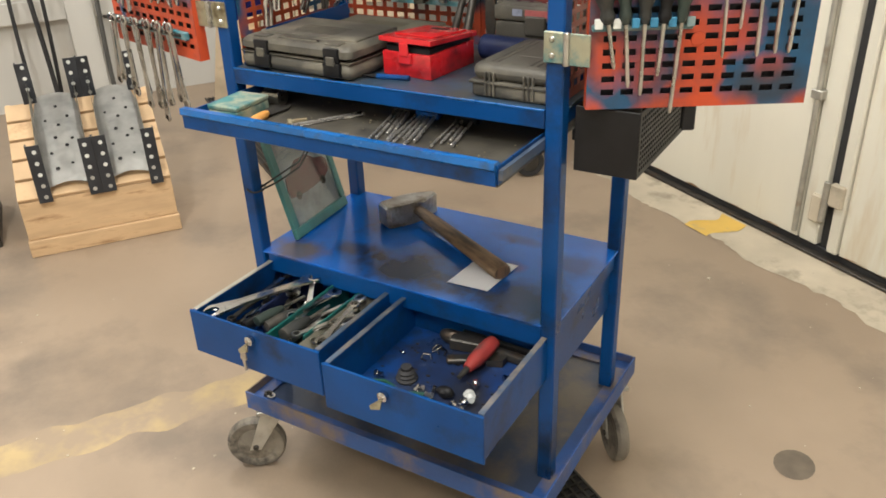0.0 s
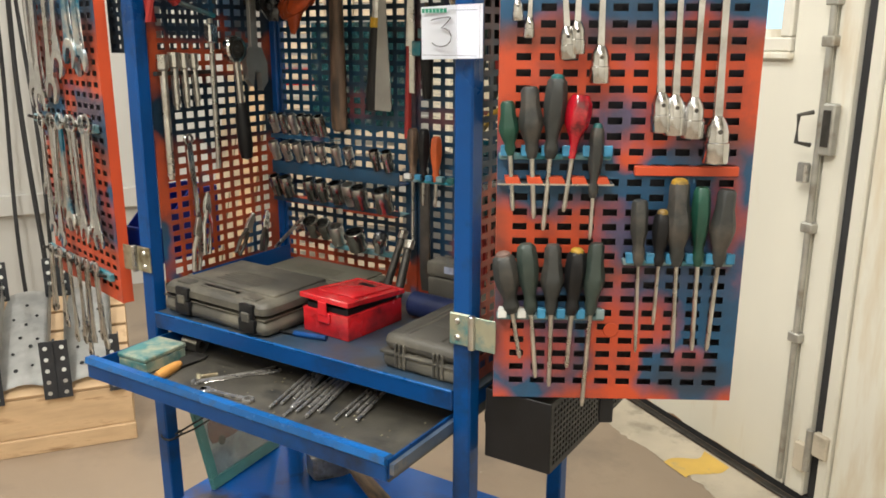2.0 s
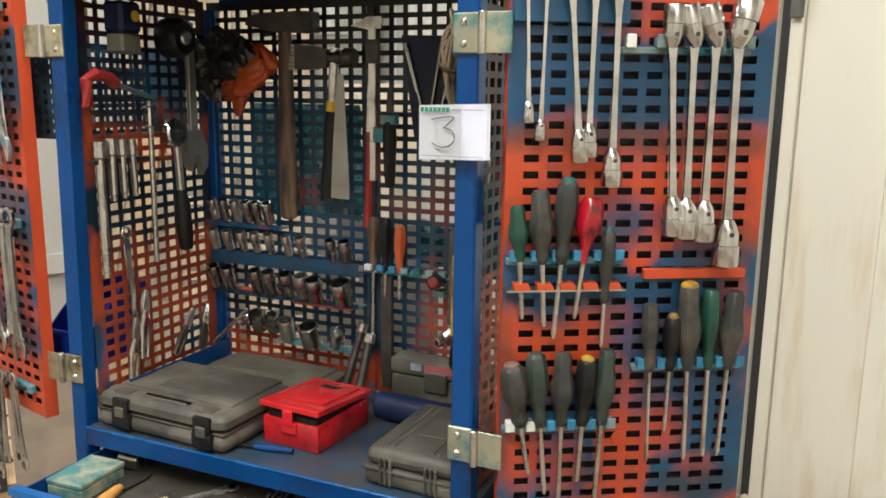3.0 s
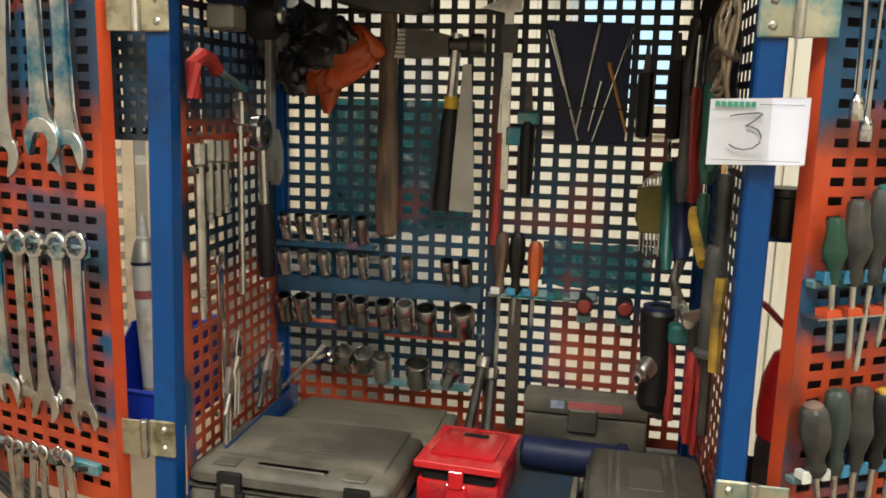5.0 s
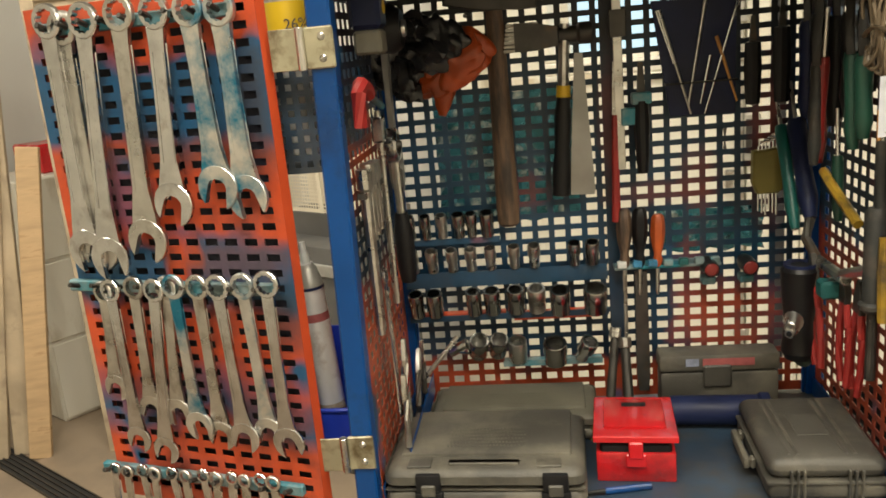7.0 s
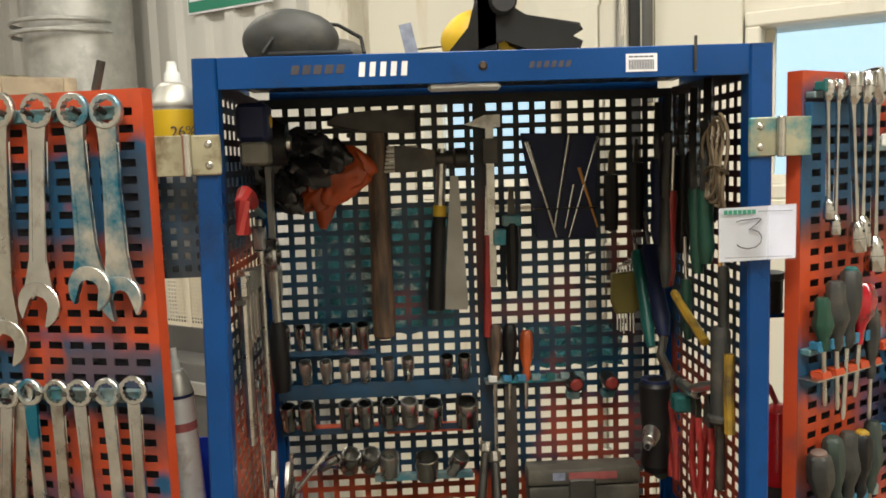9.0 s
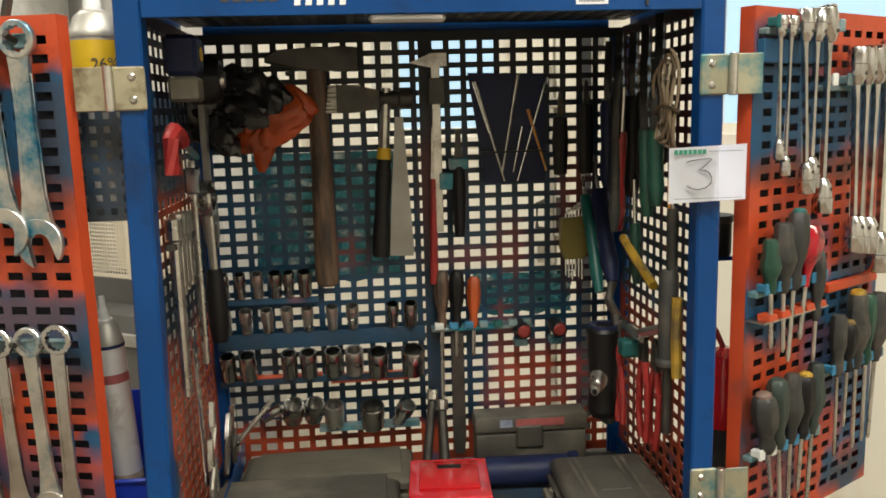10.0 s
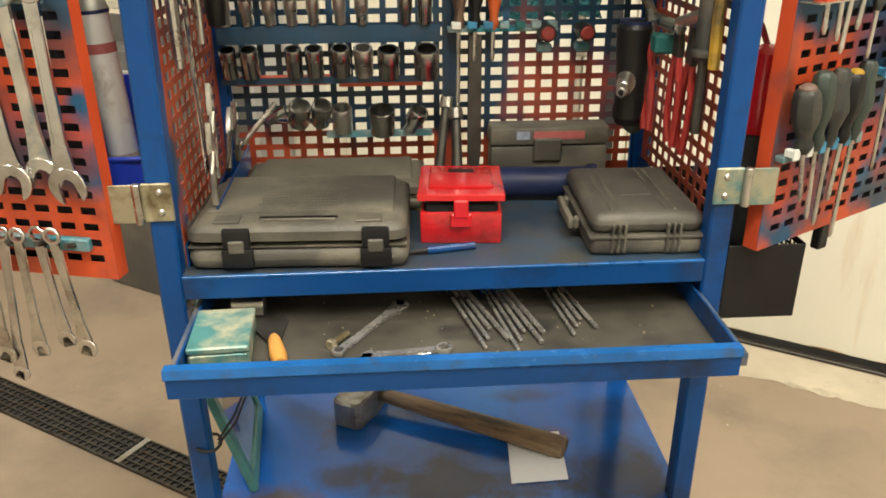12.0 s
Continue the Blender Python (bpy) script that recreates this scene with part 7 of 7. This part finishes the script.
# ---- on the cart's roof ----
# Added sheet in place of the roof clutter; it keeps lamp light out.
solid("roof_mat", box(B(), .012, .012, TOP - .0095, W - .012, D - .012, TOP - .0035, .001), DGREY, "added dull grey sheet closing the cart's perforated roof to lamp light", "mat")
em = thing("ear_defenders", "dark grey ear defenders lying on the cart's roof", "ear defenders", pose(.125, .14, TOP - .003))
part("cup", moved(crumple(.05, (1.45, .8, .95), 21, .03), pose(-.01, 0, .042)), GREYP, em)
part("cup", moved(crumple(.045, (1.1, .8, .6), 22, .04), pose(.05, .07, .028)), CASE, em)
part("band", box(B(), -.04, -.05, .012, .085, -.03, .022, .004), BLACK, em)
part("headband", tube(B(), [(-.045, -.045, .02), (-.02, -.03, .06), (.0, 0, .072), (.06, .02, .068), (.095, .0, .045), (.1, -.02, .02)], .003), BLACK, em)
ch = thing("pipe_cutter", "black and yellow heavy hand tool with a notched jaw", "hand tool", pose(.41, .13, TOP - .003))
part("body", moved(crumple(.06, (1.0, .6, .8), 30, .03), pose(-.01, 0, .032)), YEL, ch, "yellow domed housing")
part("strap", box(B(), -.022, -.05, .005, .012, -.036, .12, .004), BLACK, ch, "black strap")
part("arm", prism(B(), [(-.11, .0), (-.06, .01), (-.03, .045), (-.02, .09), (.0, .1), (.03, .08), (.05, .06), (.13, .05), (.135, .04), (.118, .035), (.118, .028), (.135, .024), (.13, .01), (.06, .008), (.02, .03), (-.02, .01), (-.06, .0)], -.05, -.025, I4, .003), BLACK, ch, "black jaw arm")
part("knob", lathe(B(), [(0, .012), (.017, .012), (.02, .006), (.02, -.01), (0, -.01)], 16, pose(.018, -.055, .082) @ Y90), RUBBER, ch)
part("lever", box(B(), .02, -.03, .085, .075, -.01, .105, .006, m=pose(0, 0, 0, 0, -25)), YEL, ch)
solid("tape_strip", box(B(), 0, 0, 0, .018, .0008, .05, m=pose(0, 0, 0, 0, -12)), LABELB, "translucent bluish strip standing on the roof", "strip", pose(.288, .06, TOP - .003))
solid("clear_visor", moved(lathe(B(), [(.12, 0), (.12, .11), (.1215, .11), (.1215, 0)], 28, closed=True), Matrix.Diagonal((.9, .9, 1, 1))), GLASS, "curved clear visor lying on the roof", "visor", pose(.53, .22, TOP - .003))

# ---- writing and stickers on the front rail ----
def bars(name, parent, mat, x0, x1, z0, z1, y, n, gap=.35, label="", lean=0.0):
    w = (x1 - x0) / n
    for k in range(n):
        a = x0 + k * w
        part(name, prism(B(), [(a, z0), (a + w * (1 - gap), z0), (a + w * (1 - gap) + lean, z1), (a + lean, z1)], y - .0004, y), mat, parent, label)


bars("marker_bar", cart, WHITE, .222, .293, 1.884, 1.903, -.0004, 5, .45, "white hand-painted mark", .002)
bars("marker_bar", cart, INK, .131, .206, 1.889, 1.901, -.0004, 5, .3, "black marker mark", .003)
bars("marker_bar", cart, INK, .452, .512, 1.889, 1.898, -.0004, 6, .4, "faint black marker mark", .003)
st = part("sticker", box(B(), .585, -.0012, 1.880, .628, -.0002, 1.904), PAPER, cart, "white bar-code sticker")
bars("bar_code", st, INK, .589, .624, 1.883, 1.896, -.0013, 16, .5)
bars("bar_code", st, INK, .589, .624, 1.899, 1.901, -.0013, 5, .2)
part("bolt", lathe(B(), [(0, .004), (.004, .004), (.0065, 0)], 10, pose(.39, 0, 1.894) @ Y90), IRON, cart, "rusty bolt head")
part("nail", rod(B(), (.68, -.002, 1.878), (.681, -.002, 1.926), .0022), IRON, cart)
sg = thing("number_card", "white card with a handwritten number hung on the post", "card", pose(.709, -.014, 1.615, 0, 0, -2))
cardb = B()
gx = [[cardb.verts.new((.107 * i / 6, -.004 * math.sin(i * .5) * k / 4, .075 * k / 4 + .0035 * i / 6)) for k in range(5)] for i in range(7)]
for i in range(6):
    for k in range(4):
        cardb.faces.new((gx[i][k], gx[i + 1][k], gx[i + 1][k + 1], gx[i][k + 1]))
bmesh.ops.solidify(cardb, geom=cardb.faces[:], thickness=.0006)
part("card", cardb, PAPER, sg)
part("tape", box(B(), .066, -.0055, .002, .105, -.0048, .078), glass_material("clear_tape", (.97, .97, 1), .25), sg, "strip of clear tape").visible_shadow = False
three = [(.026, .056), (.032, .0578), (.045, .0595), (.057, .0605), (.0605, .0597), (.053, .052), (.0435, .0448), (.05, .0447), (.057, .0415), (.061, .0345), (.06, .027), (.053, .0208), (.043, .0187), (.033, .0205), (.027, .0245)]
part("figure_three", tube(B(), [(x - .004, -.0062, z) for x, z in three], .0008, 6), INK, sg, "handwritten figure 3")
bars("logo_bar", sg, GINK, .005, .05, .0665, .0725, -.0055, 7, .2, "green printed bar")
bars("rule", sg, INK, .052, .1, .0695, .0701, -.0055, 1, 0)
bars("rule", sg, INK, .006, .1, .0065, .007, -.0055, 1, 0)

# ---- things about the room ----
def timber(u0, v0, w, d, h, lean=0):
    return box(B(), u0, v0, 0, u0 + w, v0 + d, h, .003)


# plywood box with galvanised brackets, beside the cart
PB = Matrix.Translation((-1.368, .893, 0)) @ pose(0, 0, 0, 0, 0, 54)   # x runs back along the room, y to the wall side
pb = thing("plywood_crate", "pale plywood crate on a rough base board", "crate", PB)
part("side_board", box(B(), -.6, 0.012, .075, 0.0, .026, .24, .002), PLY, pb)
part("base_board", box(B(), -.605, 0.0, 0, .005, .03, .073, .003), PLY, pb, "rough lower board with dark marks")
SL = math.tan(radians(28))
for x in (-.6, -.02):
    part("end_board", prism(B(), [(.03, 0), (.54, 0), (.54, .24 + .51 * SL), (.03, .24)], x, x + .02, Matrix(((0, 1, 0, 0), (1, 0, 0, 0), (0, 0, 1, 0), (0, 0, 0, 1)))), PLY, pb)
for k in range(5):
    part("top_slat", box(B(), -.6, .0 + .115 * k, .0, 0, .1 + .115 * k, .018, .002), PLY, pb, m=pose(0, .012, .2415, 28))


def bracket(x, w):
    """A trough of galvanised sheet, arched between its flanges, on four upright drilled legs."""
    b = thing("steel_bracket", "galvanised saddle bracket with four dark drilled legs on the crate", "bracket", PB @ pose(x, 0, 0), "brackets on the crate")
    d, rise = .52, math.tan(radians(25))
    bm, rowsv = B(), []
    for k in range(11):
        y = d * k / 10
        z = .28 + y * rise
        row = [(-w / 2, y, z + .1), (-w / 2, y, z + .01)]
        row += [(w * (q / 8 - .5), y + .018 * math.sin(math.pi * q / 8) * (1 if k == 0 else 0), z + .004 + .018 * math.sin(math.pi * q / 8)) for q in range(9)]
        row += [(w / 2, y, z + .01), (w / 2, y, z + .1)]
        rowsv.append([bm.verts.new(v) for v in row])
    for p, q in zip(rowsv, rowsv[1:]):
        for k in range(len(p) - 1):
            bm.faces.new((p[k], p[k + 1], q[k + 1], q[k]))
    bmesh.ops.solidify(bm, geom=bm.faces[:], thickness=.003)
    part("saddle", bm, GALV, b)
    for px, py, r in ((-.03, .08, .009), (.03, .1, .006), (-.045, .17, .007), (.02, .2, .008), (-.02, .25, .008), (.045, .24, .007), (.0, .32, .007), (-.05, .36, .006), (.04, .37, .007), (0, .43, .007)):
        z = .28 + py * rise + .004 + .018 * math.sin(math.pi * (px / w + .5))
        part("hole", lathe(B(), [(0, .0), (r, 0), (r, .002), (0, .002)], 10, pose(px, py, z + .003, 27)), BLACK, b)
    for sx in (-1, 1):
        for y, z, tall in ((-.01, .235, .245), (d - .03, .46, .235)):
            x0 = sx * (w / 2 + .004)
            leg = box(box(B(), x0 - .026, y, z, x0 + .026, y + .004, z + tall, .001), x0 + sx * .022, y + .004, z, x0 + sx * .026, y + .028, z + tall, .001)
            lg = part("leg", leg, LEGS, b, "dark drilled leg")
            for k in range(5):
                part("hole", lathe(B(), [(0, 0), (.0085, 0), (.0085, .002), (0, .002)], 10, pose(x0 - sx * .004, y - .0005, z + .025 + .048 * k, 90)), CLIPW if k > 1 else GALV, lg, "pale see-through hole")
    return b


bracket(-.396, .187)
bracket(-.151, .182)

# galvanised profiles stacked at the crate's far side
gs = thing("profile_stack", "stack of galvanised steel profiles on dark timber", "profile stack", ROOM @ pose(-2.35, -1.05, 0))
part("bearer", box(B(), 0, 0, 0, .5, .34, .1, .004), IRON, gs)
for k in range(6):
    part("profile", box(B(), .01 + .012 * (k % 2), .01, .102 + .05 * k, .46 + .012 * (k % 2), .33, .145 + .05 * k, .006), GALV, gs)

# the far white wall: posts, rail, hanging cables
for v in (-1.9, -.18, .75):
    setting("wall_post", box(B(), U0 + .002, v, 0, U0 + .14, v + .16, H, .004), WALLW, "white boxed post on the wall", "post")
setting("wall_rail", box(B(), U0 + .002, -4, .55, U0 + .06, 2.1, .68, .004), WALLW, "white horizontal wall rail", "rail")
for k, v in enumerate((-.46, -.36, -.32, .02)):
    bm = tube(B(), [(U0 + .22 + .05 * math.sin(j * .5 + k), v + .022 * math.sin(j * .35 + k * 2), 2.6 - 2.58 * j / 16) for j in range(17)], .012 + .003 * (k % 2), 8)
    solid("hanging_cable", bm, CABLE if k == 3 else RUBBER, "thick dark cable hanging down the white wall", "cable", ROOM, "cables on the wall")
cabs = thing("wall_cabinet", "low grey-white cabinet with seams by the far wall", "cabinet", ROOM @ pose(-3.85, .95, 0))
part("body", box(B(), 0, 0, 0, .5, .9, 1.3, .008), WALLC, cabs)
for k in range(3):
    part("front", box(B(), .5005, .01, .02 + .43 * k, .515, .89, .43 + .43 * k, .004), WALLC, cabs)
part("red_box", box(B(), .1, .2, 1.301, .4, .5, 1.45, .01), RED, cabs, "red box on top")

# slatted wooden shutters standing against the wall
def shutter(m):
    s = thing("slatted_shutter", "pale weathered wooden shutter with open slats leaning on the wall", "shutter", m, "slatted shutters")
    w, h = .36, 2.2
    for q in ((0, 0, .055, h), (w - .055, 0, w, h)):
        part("stile", box(B(), q[0], 0, q[1], q[2], .035, q[3], .003), PINE, s)
    part("rail", box(B(), .056, .002, h - .09, w - .056, .033, h, .003), PINE, s)
    part("rail", box(B(), .056, .002, 0, w - .056, .033, .08, .003), PINE, s)
    z = .11
    while z < h - .12:
        part("slat", moved(box(B(), .056, -.004, 0, w - .056, .008, .05, .002), pose(0, .014, z, -18)), PINE, s)
        z += .082
    return s


shutter(Matrix.Translation((-1.86, 2.28, 0)) @ pose(0, 0, 0, -3, 0, 25))
shutter(Matrix.Translation((-1.49, 2.46, 0)) @ pose(0, 0, 0, -3, 0, 25))
for k, (x, y, h, a) in enumerate(((-2.2, 2.25, 1.5, 8), (-2.31, 2.3, 2.9, 5), (-2.42, 2.24, 2.6, 9))):
    solid("timber_board", moved(box(B(), -.05, -.02, 0, .05, .02, h, .003), pose(0, 0, 0, 0, a)), PINE if k else PLY, "rough timber board leaning in the corner", "board", pose(x, y, 0, -4, 0, 20), "leaning boards")

duct = thing("ventilation_duct", "large round galvanised ventilation duct with spiral seams", "duct", ROOM @ pose(-2.78, 1.86, 0))
part("pipe", lathe(B(), [(.255, 0), (.255, H)], 40), GALV, duct)
for z in (.5, 1.2, 1.95, 2.0, 2.42, 2.47, 3.0, 3.5):
    part("seam", lathe(B(), [(.2555, z), (.263, z + .008), (.263, z + .016), (.2555, z + .024)], 40, pose(0, 0, 0, 1.5)), GALV, duct)
part("port", rod(rod(B(), (-.1, -.22, 2.2), (-.16, -.36, 2.2), .04, seg=16), (-.16, -.36, 2.2), (-.17, -.39, 2.2), .055, seg=16), HINGE, duct, "yellowed capped port")
ex = thing("exit_sign", "green and white emergency sign on the ribbed wall", "sign", ROOM @ pose(-2.35, WV - .05, 2.53), kind="structure")
part("plate", box(B(), 0, 0, 0, .56, .012, .28, .002), PAPER, ex)
part("field", box(B(), .01, -.003, .01, .55, -.0005, .27), GINK, ex, "green field")
part("pictogram", box(B(), .02, -.005, .06, .16, -.0035, .22), PAPER, ex, "pale pictogram block")

mc = thing("machine_cabinet", "dark grey machine with a beige mesh guard behind the cart", "machine", ROOM @ pose(-1.98, 1.36, 0))
part("body", box(B(), 0, 0, .0, .5, .42, 1.02, .012, 2), DGREY, mc)
part("shelf_edge", box(B(), -.01, -.015, .9, .51, -.001, .95, .003), GALV, mc)
part("slope", prism(B(), [(0, 1.0205), (.5, 1.0205), (.5, 1.12), (0, 1.12)], 0.14, .42), DGREY, mc)
part("guard", moved(perforated(.5, .62, .016, .016, .0105, .0105, .0015, .01, .01), pose(0, .15, 1.121)), BEIGE, mc, "beige square-mesh guard")
part("guard_bar", box(B(), .23, .143, 1.121, .255, .149, 1.741, .002), BEIGE, mc)
part("backing", box(B(), 0, .3, 1.121, .5, .31, 1.741), BEIGE, mc)
wt = thing("spare_wheel", "small black wheel lying against the gate behind the cart", "wheel", pose(-.25, 2.12, .07, 90, 0, 40))
part("tyre", lathe(B(), [(.045, -.02), (.065, -.022), (.07, -.015), (.07, .015), (.065, .022), (.045, .02)], 28, closed=True), RUBBER, wt)
part("rim", lathe(B(), [(0, -.012), (.044, -.014), (.044, .014), (0, .012)], 20), IRON, wt)
solid("floor_lump", moved(crumple(.03, (1.8, 1.0, .4), 15, .15), pose(-.48, 1.93, .011)), IRON, "small dark scrap on the floor behind the cart", "scrap")
bits = B()
for k in range(110):
    x, y = rng.uniform(-1.3, 2.0), rng.uniform(-.9, 1.7)
    r = rng.uniform(.0015, .005)
    if k < 8:
        r *= 2
    box(bits, x, y, 0, x + r, y + r * 1.4, r * .5)
tagged(solid("floor_grit", bits, CONC2, "scattered grit and chips on the floor", "grit"), kind="stuff")
